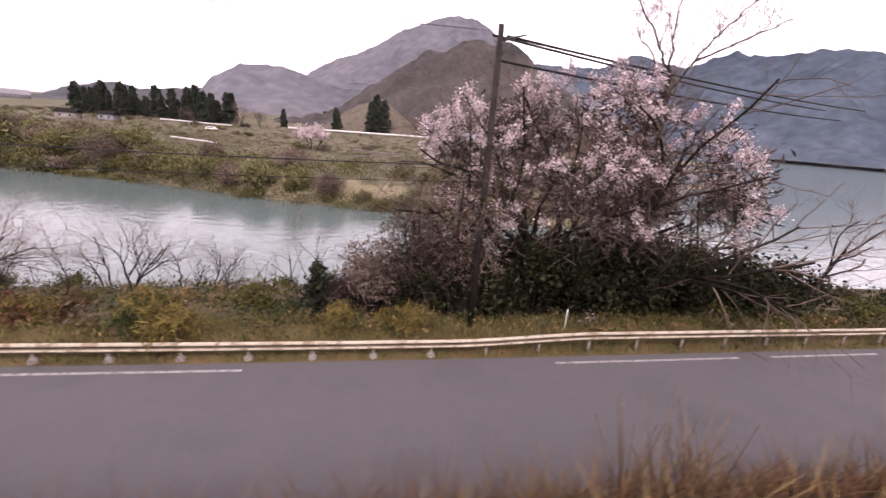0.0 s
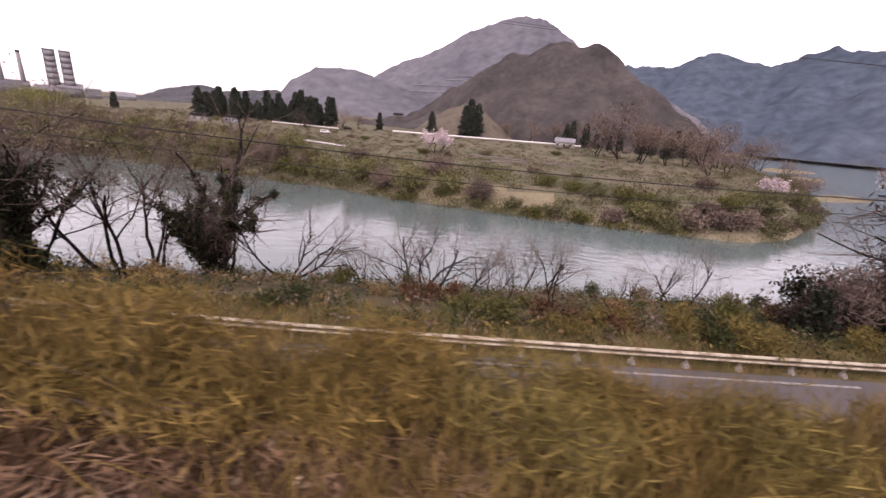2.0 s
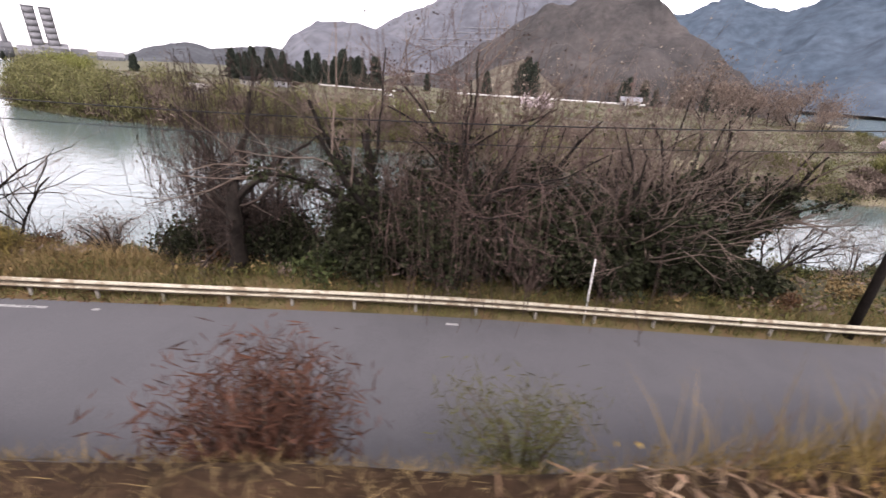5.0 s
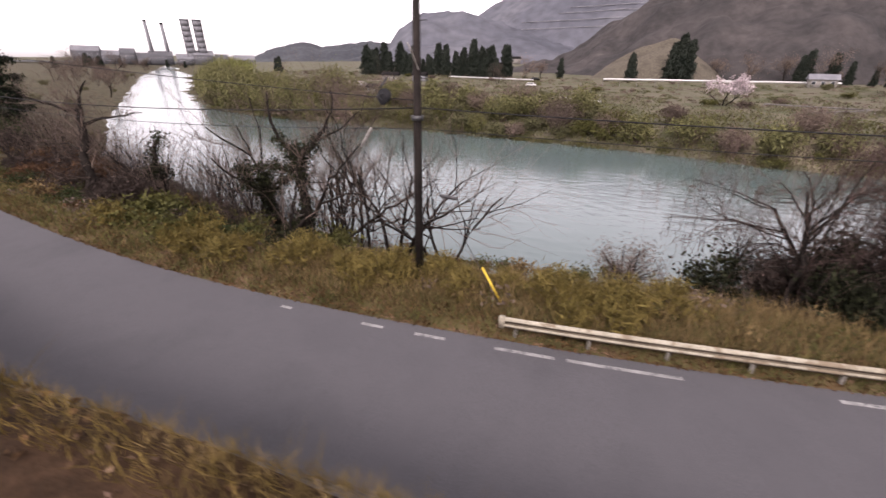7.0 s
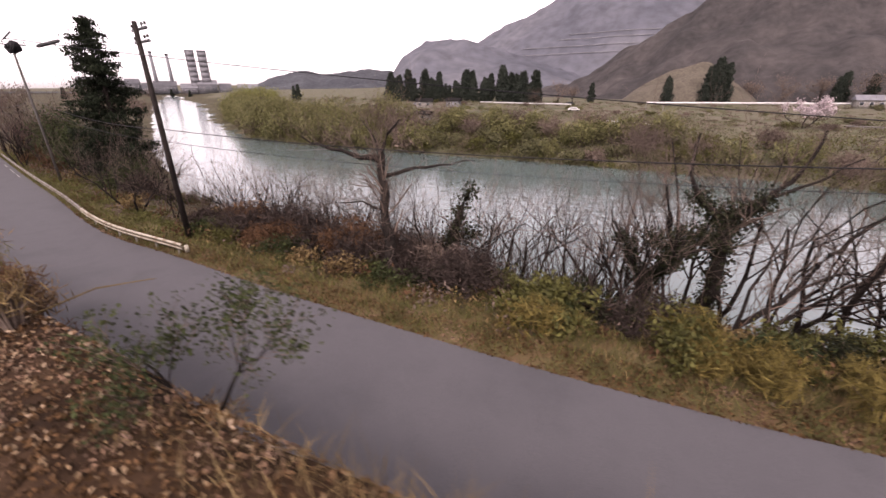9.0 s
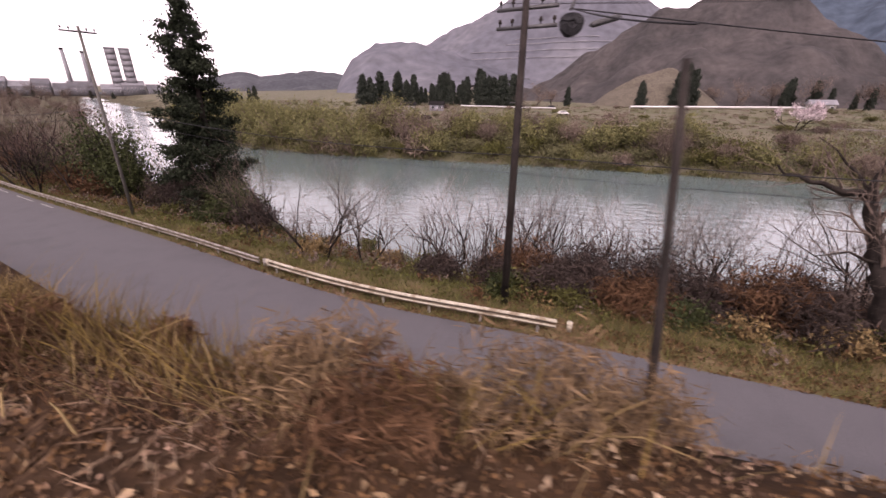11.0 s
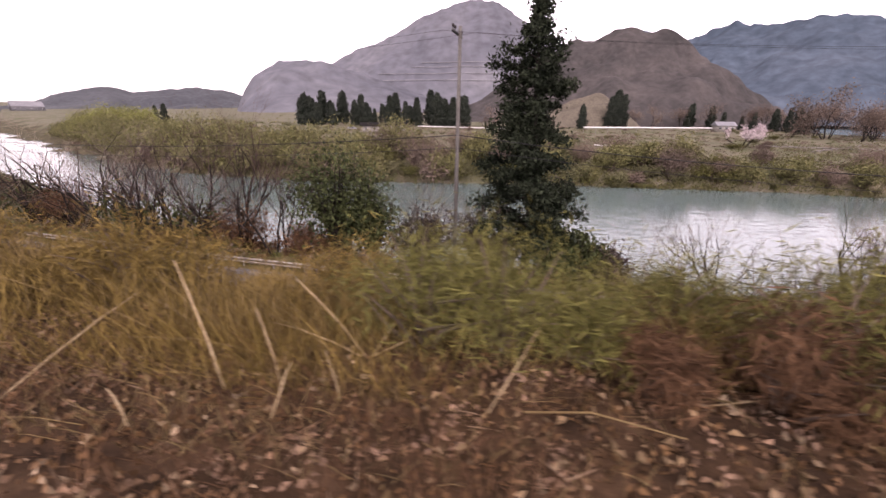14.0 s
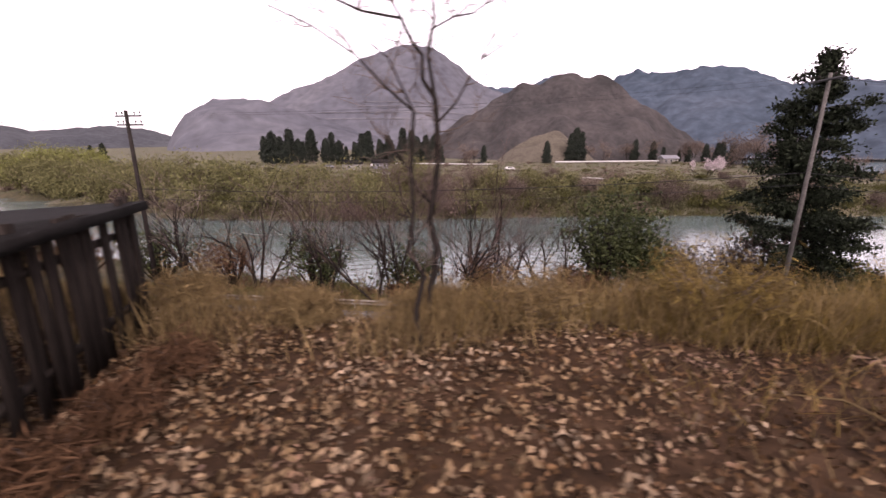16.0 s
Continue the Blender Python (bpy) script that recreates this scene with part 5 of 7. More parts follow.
FARTREE[0].matrix_basis, FARTREE[1].matrix_basis = pose(*on_ground(48, 142, 0.3)), pose(*on_ground(27, 140, 0.3))
cherry_tree(on_ground(-39.5, 115.5), 7.6, 9.5, 540, 3000, "small pale cherry tree in blossom across the river", 3, 0.34, 0.3)
cherry_tree(on_ground(48, 104), 5.0, 7.0, 541, 1500, "small pale cherry tree in blossom across the river", 3, 0.34, 0.3)


# ---- the far road, houses and works ----
def far_barrier(points, tall, label, level=None, paint=WHITE):
    p = np.array([(x, y, float(height(x, y)) if level is None else level) for x, y in points])
    t = np.linspace(0, 1, 24)
    q = np.stack([np.interp(t, np.linspace(0, 1, len(p)), p[:, k]) for k in range(3)], -1)
    ob = thing("barrier", label, "barrier")
    m = Mesh()
    m.tube(q + [0, 0, tall * 0.7], np.full(len(q), tall * 0.26), 4)
    part("rail", m, paint, ob)
    for a in q[::2]:
        m = Mesh()
        m.tube([(a[0], a[1], float(height(a[0], a[1])) - 0.5), a + [0, 0, tall * 0.6]], [0.14, 0.12], 5)
        part("post", m, OLDWHITE, ob)


far_barrier([(-68, 170.2), (-50, 175), (-25, 182), (0, 188.4), (16, 192)], 1.5, "long white crash barrier of the far road", -5.6)
far_barrier([(-140, 196), (-116, 186), (-96, 178)], 1.0, "pale roadside barrier below the cedar grove", -6.4)
far_barrier([(-84, 121), (-68, 117.4)], 0.9, "low white fence in the far field")
far_barrier([(-30, 118), (10, 112)], 0.7, "low pale fence across the far field", paint=CONCRETE)
far_barrier([(-25, 108), (15, 126)], 0.6, "low pale fence across the far field", paint=CONCRETE)


def house(place, size, turn, wallmat, roofmat, label, windows=3, category="house", name="house"):
    w, d, h = size
    ob = thing(name, label, category, place, turn)
    m = Mesh()
    m.box(-w / 2, -d / 2, -1.0, w / 2, d / 2, h)
    part("wall", m, wallmat, ob)
    m = Mesh()
    e, r = 0.5, h + d * 0.28
    v = [(-w / 2 - e, -d / 2 - e, h - 0.15), (w / 2 + e, -d / 2 - e, h - 0.15), (w / 2 + e, d / 2 + e, h - 0.15), (-w / 2 - e, d / 2 + e, h - 0.15), (-w / 2 - e, 0, r), (w / 2 + e, 0, r)]
    m.add(v, [(0, 1, 5, 4), (2, 3, 4, 5)])
    m.add(v, [(0, 4, 3), (1, 2, 5)])
    m.add(v, [(3, 2, 1, 0)])
    part("roof", m, roofmat, ob)
    for k in range(windows):
        x = -w / 2 + w * (k + 0.5) / windows
        m = Mesh()
        m.box(x - 0.6, -d / 2 - 0.06, h * 0.35, x + 0.6, -d / 2 + 0.02, h * 0.75)
        win = part("window", m, WHITE, ob)
        m = Mesh()
        m.box(x - 0.52, -d / 2 - 0.09, h * 0.38, x + 0.52, -d / 2 - 0.055, h * 0.72)
        part("pane", m, GLASS, win)
    return ob


house(on_ground(7.9, 187), (8, 6, 3.0), -12, OLDWHITE, PLANT, "small white house beside the far road")
house(on_ground(-152, 126), (7, 4, 2.0), -10, OLDWHITE, OLDWHITE, "low pale greenhouse in the far field", 4, "greenhouse", "greenhouse")
house(on_ground(-143, 124), (6, 4, 1.8), -10, OLDWHITE, ROOF, "low pale shed in the far field", 2, "shed", "field_shed")
house(on_ground(-160, 170), (7, 5, 2.4), 15, OLDWHITE, ROOF, "small pale house with a dark roof", 2)
house(on_ground(-148, 176), (6, 5, 2.4), 5, PLANT, ROOF, "small pale house with a dark roof", 2)
for x, y, s in ((-230, 640, 1.6), (-180, 600, 1.5), (-60, 610, 1.4), (-10, 640, 1.5), (250, 640, 1.6), (300, 700, 1.6), (345, 790, 1.5), (280, 690, 1.5)):
    house((x, y, float(height(x, y)) + 1), (9 * s, 7 * s, 4 * s), 10, OLDWHITE, ROOF, "pale village house at the foot of the hill", 2)


def car(place, turn, paint, label):
    ob = thing("car", label, "car", place, turn)
    m = Mesh()
    side = [(-2.0, 0.35), (2.0, 0.35), (2.1, 0.75), (1.5, 0.95), (0.9, 1.45), (-1.3, 1.5), (-1.9, 1.0), (-2.1, 0.8)]
    v = [(x, s * 0.85, z) for s in (-1, 1) for x, z in side]
    n = len(side)
    m.add(v, [(k, (k + 1) % n, n + (k + 1) % n, n + k) for k in range(n)])
    m.f.append((np.array([list(range(n))[::-1]]), 0))
    m.f.append((np.array([list(range(n, 2 * n))]), 0))
    part("body", m, paint, ob)
    m = Mesh()
    m.box(-1.4, -0.87, 1.0, 0.95, 0.87, 1.32)
    part("window", m, GLASS, ob)
    for x in (-1.25, 1.3):
        for y in (-0.75, 0.75):
            m = Mesh()
            m.tube([(x, y - 0.1, 0.32), (x, y + 0.1, 0.32)], [0.32, 0.32], 12, caps=True)
            part("wheel", m, ROOF, ob)


for x, y, t, mat, label in ((-94.4, 160.1, 8, WHITE, "white parked car on the far road"), (-97.0, 192, 8, ROOF, "dark parked car on the far road"), (-150, 182, 20, WHITE, "white parked car on the far road"), (-170, 186, 20, PLANT, "grey parked car on the far road")):
    car(on_ground(x, y), t, mat, label)


def works():
    """A grey works on the skyline: two banded towers, two chimneys and long low sheds."""
    base = Vector((-960, 750, 0))
    along = Vector((0.65, 0.76, 0)).normalized()
    turn = math.degrees(math.atan2(along.y, along.x))
    z0 = -8
    for k, s in enumerate((0, 24)):
        p = base + along * s
        ob = thing("process_tower", "tall grey industrial tower with open storeys", "tower", (p.x, p.y, z0), turn, group="industrial towers")
        m = Mesh()
        for fl in range(8):
            m.box(-9, -9, fl * 11, 9, 9, fl * 11 + 9.6)
            for cx in (-8, 8):
                for cy in (-8, 8):
                    m.box(cx - 1, cy - 1, fl * 11, cx + 1, cy + 1, fl * 11 + 11)
            m.box(-8.2, -8.2, fl * 11, 8.2, 8.2, fl * 11 + 11)
        part("frame", m, PLANT, ob)
        m = Mesh()
        m.box(-9.5, -9.5, 88, 9.5, 9.5, 90)
        part("roof", m, PLANT, ob)
    for s, h in ((-75, 84), (-45, 80)):
        p = base + along * s
        ob = thing("chimney", "slender grey factory chimney", "chimney", (p.x, p.y, z0), group="factory chimneys")
        m = Mesh()
        m.tube([(0, 0, 0), (0, 0, h)], [4.2, 3.0], 14, caps=True)
        part("shaft", m, PLANT, ob)
        m = Mesh()
        m.tube([(0, 0, h - 3), (0, 0, h + 0.6)], [3.4, 3.4], 14, caps=True)
        part("cap", m, ROOF, ob)
    for s, w, h in ((-190, 46, 24), (-150, 30, 16), (-120, 26, 21), (-92, 24, 13), (-60, 44, 17), (-14, 34, 12), (24, 40, 20), (60, 26, 13), (110, 45, 12)):
        p = base + along * s
        house((p.x, p.y, z0 - 2), (w, 34, h), turn, CLADDING, (PLANT, CLADDING)[int(h) % 2], "long grey works building on the skyline", 6, "factory", "works_building")


works()


# ---- guard rails and paint on the road ----
def guard_rail(x0, x1, label, offset=0.55, drop=0.0, paint=RAILPAINT):
    ob = thing("guard_rail", label, "guard rail", group="road guard rails")
    rise = lambda x: 0.24 * float(ease(0.5, 6.5, x))
    xs = np.arange(x0, x1 + 0.01, 0.5)
    prof = [(0.0, 0.44), (0.06, 0.46), (0.085, 0.5), (0.06, 0.54), (0.0, 0.57), (0.0, 0.61), (0.06, 0.64), (0.085, 0.68), (0.06, 0.72), (0.0, 0.74), (0.02, 0.755), (0.085, 0.735), (0.115, 0.68), (0.085, 0.625), (0.03, 0.6), (0.03, 0.58), (0.085, 0.555), (0.115, 0.5), (0.085, 0.445), (0.02, 0.425)]
    m = Mesh()
    v = []
    for x in xs:
        for out, up in prof:
            p, _ = road_point(x, offset - out, 0.56 + (up - 0.59) - drop + rise(x))
            v.append(p)
    n = len(prof)
    i, j = np.meshgrid(np.arange(len(xs) - 1), np.arange(n), indexing="ij")
    m.add(np.array(v), np.stack([i * n + j, (i + 1) * n + j, (i + 1) * n + (j + 1) % n, i * n + (j + 1) % n], -1).reshape(-1, 4))
    # Valley and downward faces: grime plus shade put into the colour.
    shaded = np.isin(np.arange(len(m.f[0][0])) % n, (12, 13, 14, 15, 17, 18))
    m.f = [(m.f[0][0][~shaded], 0), (m.f[0][0][shaded], 1)]
    m.f.append((np.array([list(range(n))]), 0))
    part("beam", m, [paint, GRIME_SHADE], ob)
    post = Mesh()
    post.tube([(0, 0, -0.6), (0, 0, 0.6)], [0.055, 0.055], 8, caps=True)
    data = post.data("post", [GREYRAIL], True)
    cap = Mesh()
    cap.tube([(0, 0, 0.6), (0, 0, 0.63), (0, 0, 0.645)], [0.06, 0.055, 0.02], 8, caps=True)
    capdata = cap.data("cap", [GREYRAIL])
    foot = Mesh()
    foot.tube([(0, 0, -0.2), (0, 0, 0.06), (0, 0, 0.2)], [0.2, 0.17, 0.08], 6, caps=True)
    footdata = foot.data("footing", [OLDWHITE])
    for x in np.arange(x0 + 0.4, x1, 2.0):
        p, a = road_point(x, offset + 0.06, rise(x) - drop)
        o = new("post", data)
        o.parent = ob
        o.matrix_local = pose(*p, 0, 0, a)
        c = new("cap", capdata)
        c.parent = o
        if -20 < x < 2:
            c = new("footing", footdata)
            c.parent = o
    for x in (x0, x1):
        end = Mesh()
        p, a = road_point(x, offset - 0.04, 0.56 - drop + rise(x))
        ring = [(p.x, p.y, p.z - 0.17), (p.x, p.y, p.z + 0.17)]
        end.tube(ring, [0.09, 0.09], 10, caps=True)
        part("end_cap", end, paint, ob, "rounded white end cap")
    return ob


guard_rail(-72.4, 70, "weathered white steel guard rail along the road")
guard_rail(-121.3, -107.9, "dull weathered steel guard rail at the road bend")
guard_rail(-168, -121.6, "dull weathered steel guard rail at the road bend", 0.6, 0.06, GREYRAIL)
for a, b in ((-26.4, -21.2), (-20.9, -15.4), (-15.2, -6.0), (4.4, 12.1), (13.6, 19.0), (22.0, 30.0), (-51.0, -50.6), (-64.4, -63.0), (-61.7, -61.5), (-70.6, -67.8), (-72.5, -70.9), (-74.8, -73.9), (-76.5, -75.8), (-79.4, -79.0), (-154.6, -150.4), (-148.6, -146.0), (-160.0, -157.0)):
    m = Mesh()
    strip(m, a, b, -0.12, 0.0, 0.056, 0.5)
    part("edge_line", m, PAINT, road)


# ---- poles and cables ----
def pole(place, tall, label, material=POLEDARK, arms=(0.3,), turn=0.0, lean=(0, 0), r=0.15, name="utility_pole", steps=0):
    ob = thing(name, label, "pole", place)
    top = Vector((lean[0], lean[1], tall))
    m = Mesh()
    m.tube([(0, 0, -0.6), tuple(top * 0.5), tuple(top)], [r, r * 0.83, r * 0.66], 12, caps=True)
    part("shaft", m, material, ob, smooth=False)
    rot = Matrix.Rotation(radians(turn), 4, "Z")
    for down in arms:
        arm = Mesh()
        here = Matrix.Translation(top * ((tall - down) / tall)) @ rot
        arm.box(-0.95, 0.08, -0.05, 0.95, 0.17, 0.05, 0, here)
        o = part("crossarm", arm, STEEL, ob, "dark steel crossarm")
        for x in (-0.85, -0.45, 0.45, 0.85):
            ins = Mesh()
            b = here @ Vector((x, 0.125, 0.05))
            ins.tube([b, b + Vector((0, 0, 0.08)), b + Vector((0, 0, 0.1)), b + Vector((0, 0, 0.2))], [0.02, 0.02, 0.06, 0.04], 8, caps=True)
            part("insulator", ins, POLEDARK, o)
    for k in range(steps):
        s = Mesh()
        z = tall * (0.3 + 0.55 * k / max(1, steps))
        q = top * (z / tall)
        s.tube([q, q + Vector((0.3 if k % 2 else -0.3, 0, 0))], [0.012, 0.012], 5, caps=True)
        part("step", s, STEEL, ob)
    return ob


P = {}
P["a"] = pole(on_ground(1.4, 14.5), 11.1, "dark utility pole with a hooked bracket behind the guard rail", arms=(), steps=8)
m = Mesh()
m.tube([(0, 0.1, 10.6), (0.5, 0.1, 10.77), (0.85, 0.1, 10.85), (0.88, 0.1, 11.15)], [0.045, 0.04, 0.035, 0.03], 6, caps=True)
part("bracket", m, STEEL, P["a"], "dark hooked steel bracket")
m = Mesh()
m.tube([(0, 0.1, 10.05), (0.5, 0.1, 10.75)], [0.025, 0.025], 6, caps=True)
part("strut", m, STEEL, P["a"])
P["near"] = pole((-34.9, -1.55, -3.4), 7.5, "grey concrete pole on the railway bank", POLEGREY, (0.3,), r=0.078, turn=10, lean=(-0.4, 0))
P["b"] = pole(on_ground(-37.15, 6.4), 11.5, "dark utility pole beyond the road", arms=(0.3,), steps=8, turn=12, lean=(-0.35, 0))
P["c"] = pole(on_ground(-75.9, 3.4), 10.6, "dark utility pole on the grassy verge", arms=(0.3, 0.9), steps=8)
P["d"] = pole(on_ground(-110.0, 6.4), 10.2, "dark utility pole at the end of the guard rail", arms=(0.3, 0.8), steps=8, turn=-20)
P["e"] = pole(on_ground(-137.0, 15.4), 12.0, "grey concrete utility pole beside the tall cedar", POLEGREY, (0.3,), turn=72, r=0.115)
P["f"] = pole(on_ground(-172.0, 27.8), 11.4, "dark utility pole near the river", arms=(0.3, 0.8), turn=-25)
P["bank"] = pole(on_ground(-107.75, -2.9), 6.3, "thin dark wooden pole on the railway bank", POLEDARK, (), r=0.062, lean=(-0.55, 0.4), name="bank_pole")
collar = Mesh()
collar.tube([(-75.9, 3.4, -1.6), (-75.9, 3.4, -1.45)], [0.19, 0.19], 10, caps=True)
part("band", collar, STEEL, P["c"]).matrix_parent_inverse = P["c"].matrix_world.inverted()
brace = Mesh()
brace.tube([(-76.15, 3.3, 0.48), (-76.08, 3.25, 0.44), (-75.72, 3.1, -0.2)], [0.014, 0.017, 0.014], 6, caps=True)
part("brace", brace, OLDWHITE, P["c"], "pale plastic guard on a short brace").matrix_parent_inverse = P["c"].matrix_world.inverted()


def cable(a, b, sag, r=0.02, label="black overhead cable between poles"):
    t = np.linspace(0, 1, 17)[:, None]
    pts = np.array(a) * (1 - t) + np.array(b) * t
    pts[:, 2] -= sag * 4 * (t * (1 - t))[:, 0]
    m = Mesh()
    m.tube(pts, np.full(17, r), 4)
    solid("cable", m, CABLE, label, "cable", group="overhead cables")


def spot(key, down):
    ob = P[key]
    tall = max(c.data.vertices[i].co.z for c in ob.children if c.name.startswith("shaft") for i in range(len(c.data.vertices)))
    x, y, z = ob.matrix_world.translation
    return (x, y + 0.18, z + tall - down)


for down, r in ((0.15, 0.006), (0.2, 0.006), (4.6, 0.018), (5.2, 0.012)):
    for k, (a, b) in enumerate((("a", "b"), ("b", "c"), ("c", "d"), ("d", "e"), ("e", "f"))):
        pa, pb = spot(a, down), spot(b, down)
        shift = (-0.8, 0, 0) if down == 0.15 else (0.8, 0, 0) if down == 0.2 else (0, 0, 0)
        cable(np.array(pa) + shift, np.array(pb) + shift, 0.5, r)
pa = np.array(spot("a", 0.3))
for k, (dx, dz) in enumerate(((0.8, 0.0), (-0.8, 0.0), (0.0, 0.75))):
    cable(pa + [dx * 0.3, 0, -dz], (30.5 + dx, 33.0 - dx, 3.6 - dz), 0.2, 0.045)
pf = np.array(spot("f", 0.3))
cable(pf, (-240, 60, 3.0), 0.8, 0.016)


def coil(place, r, label):
    """A hank of slack cable hung in a dark bundle."""
    ob = thing("cable_coil", label, "cable", place)
    m = Mesh()
    g = np.random.default_rng(3)
    for k in range(16):
        a = np.linspace(0, 2 * math.pi, 25)
        q = r * (0.35 + 0.065 * (k % 9))
        tilt = g.normal(0, 0.35)
        pts = np.stack([q * np.cos(a) * (1 + 0.2 * np.sin(a)), q * 0.4 * np.sin(a + tilt) + 0.012 * (k - 8), q * 0.95 * np.sin(a)], -1)
        m.tube(pts, np.full(25, 0.03), 5)
    part("bundle", m, CABLE, ob)
    m = Mesh()
    m.tube([(-0.05, -0.1, r), (0.05, 0.1, r + 0.25)], [0.03, 0.03], 6, caps=True)
    part("hanger", m, STEEL, ob)
    m = Mesh()
    m.tube([(-r * 0.5, 0.05, -r * 0.55), (0, 0.1, 0), (r * 0.5, 0.05, r * 0.55)], [0.12, 0.19, 0.12], 8, caps=True)
    part("wrap", m, CABLE, ob)


coil((-76.9, 3.2, -0.95), 0.24, "dark coil of slack cable hung by the pole")
coil((-109.1, 1.3, 1.25), 0.22, "dark coil of slack cable hung over the road")
cable(spot("c", 4.4), (-109.1, 1.3, 1.5), 0.3, 0.012)
cable((-109.1, 1.3, 1.5), (-108.28, -2.52, 0.7), 0.05, 0.012)


def sleeve(a, b, r, material, label, name="cable_sleeve"):
    m = Mesh()
    a, b = Vector(a), Vector(b)
    m.tube([a, a + (b - a) * 0.1, a + (b - a) * 0.9, b], [r * 0.6, r, r, r * 0.6], 8, caps=True)
    return solid(name, m, material, label, "cable sleeve", smooth=True)


sleeve((-77.6, 2.9, -2.42), (-77.2, 2.9, -1.82), 0.052, OLDWHITE, "pale plastic sleeve on an overhead cable")
sleeve((-108.7, 1.8, 1.3), (-108.1, 2.2, 1.5), 0.06, STEEL, "dark closure on an overhead cable")
sleeve((-75.2, 3.5, -3.9), (-74.6, 3.5, -3.95), 0.06, STEEL, "dark closure on an overhead cable")
guy = thing("guy_wire", "pole stay with a yellow guard tube", "guy wire", (-72.72, 2.71, -7.0))
m = Mesh()
m.tube([(0, 0, -0.2), (-3.0, 0.66, 4.2)], [0.014, 0.014], 5)
part("wire", m, STEEL, guy)
m = Mesh()
m.tube([(0.0, 0.0, -0.05), (-0.78, 0.17, 1.09)], [0.04, 0.04], 8, caps=True)
part("guard_tube", m, YELLOW, guy, "yellow plastic guard tube")


# ---- small things beside road and track ----
def delineator(place, tall, label, lean=(0, 0), disc=True):
    ob = thing("delineator", label, "marker post", place)
    m = Mesh()
    m.tube([(0, 0, -0.3), (lean[0], lean[1], tall)], [0.028, 0.028], 8, caps=True)
    part("post", m, WHITE, ob)
    if disc:
        m = Mesh()
        m.tube([(lean[0], lean[1] - 0.03, tall + 0.08), (lean[0], lean[1] + 0.03, tall + 0.08)], [0.11, 0.11], 14, caps=True)
        part("reflector", m, WHITE, ob, "round pale reflector")


delineator(on_ground(-46.4, 5.1), 2.5, "leaning white marker post behind the guard rail", (-0.2, -0.3), False)
delineator(on_ground(5.4, 14.9), 0.9, "short white marker post behind the guard rail", (0, 0), False)
iron = thing("iron_stake", "thin dark iron stake with a pale tip", "stake", (-56.46, -3.97, -5.47))
m = Mesh()
m.tube([(0, 0, -0.6), (0.02, 0, 1.68)], [0.045, 0.04], 8, caps=True)
part("shaft", m, STEEL, iron)
m = Mesh()
m.tube([(0.02, 0, 1.68), (0.02, 0, 1.75)], [0.05, 0.045], 8, caps=True)
part("tip", m, OLDWHITE, iron, "pale tip")
post = thing("marker_post", "yellow plastic marker post among dead leaves", "marker post", (-106.5, -5.05, -3.0))
m = Mesh()
m.box(-0.04, -0.03, -0.2, 0.04, 0.03, 1.35, 0, Matrix.Rotation(radians(9), 4, "Y"))
part("body", m, YELLOW, post)
m = Mesh()
m.box(-0.045, -0.035, 1.352, 0.045, 0.035, 1.4, 0, Matrix.Rotation(radians(9), 4, "Y"))
part("cap", m, YELLOW, post)
post_low = thing("marker_post", "yellow plastic marker post in dry grass", "marker post", (-34.6, -2.9, -3.0))
m = Mesh()
m.box(-0.06, -0.04, -0.2, 0.06, 0.04, 1.3, 0, Matrix.Rotation(radians(6), 4, "Y"))
part("body", m, YELLOW, post_low)
stake = thing("old_stake", "broken weathered pale post leaning in dead leaves", "post", (-104.6, -5.36, -3.0))
m = Mesh()
m.tube([(-0.05, 0, -0.15), (0.3, 0, 0.5)], [0.06, 0.055], 4, caps=True)
part("foot", m, POLEDARK, stake, "dark rotted foot")
m = Mesh()
m.tube([(0.26, -0.02, 0.48), (0.6, 0, 0.85), (0.9, 0, 1.12)], [0.055, 0.08, 0.06], 4, caps=True)
part("shaft", m, OLDWHITE, stake)
m = Mesh()
m.tube([(0.64, 0.02, 0.74), (0.93, 0.02, 1.12)], [0.05, 0.06], 4, caps=True)
part("splinter", m, OLDWHITE, stake)
block = thing("concrete_block", "small pale broken concrete block in dead leaves", "concrete block", (-104.3, -6.1, -3.0), 20)
m = Mesh()
m.add([(-0.16, -0.1, -0.05), (0.17, -0.11, -0.05), (0.15, 0.12, -0.05), (-0.17, 0.1, -0.05), (-0.13, -0.08, 0.13), (0.15, -0.1, 0.1), (0.12, 0.09, 0.14), (-0.14, 0.08, 0.17)], [(0, 3, 2, 1), (4, 5, 6, 7), (0, 1, 5, 4), (1, 2, 6, 5), (2, 3, 7, 6), (3, 0, 4, 7)])
part("body", m, CONCRETE, block)
bar = thing("iron_bar", "dark rusted iron bar lying in dead leaves", "iron bar", (-104.05, -6.0, -3.0))
m = Mesh()
m.tube([(-0.12, -0.1, -0.02), (0.0, 0.0, 0.12), (0.14, 0.12, 0.32)], [0.06, 0.07, 0.06], 4, caps=True)
part("bar", m, STEEL, bar)
stub = thing("rusty_stub", "short dark rusted iron stub", "post", (-103.3, -6.3, -3.0))
m = Mesh()
m.box(-0.06, -0.06, -0.2, 0.06, 0.06, 0.42)
m.box(-0.06, -0.05, 0.3, 0.2, 0.05, 0.42)
part("bar", m, STEEL, stub)
frame_ob = thing("broken_frame", "broken weathered grey-white timber post and brace", "timber", (-134.9, -2.47, -2.98))
m = Mesh()
m.tube([(0, 0, -0.15), (0.06, 0, 0.86)], [0.085, 0.08], 4, caps=True)
part("upright", m, OLDWHITE, frame_ob)
m = Mesh()
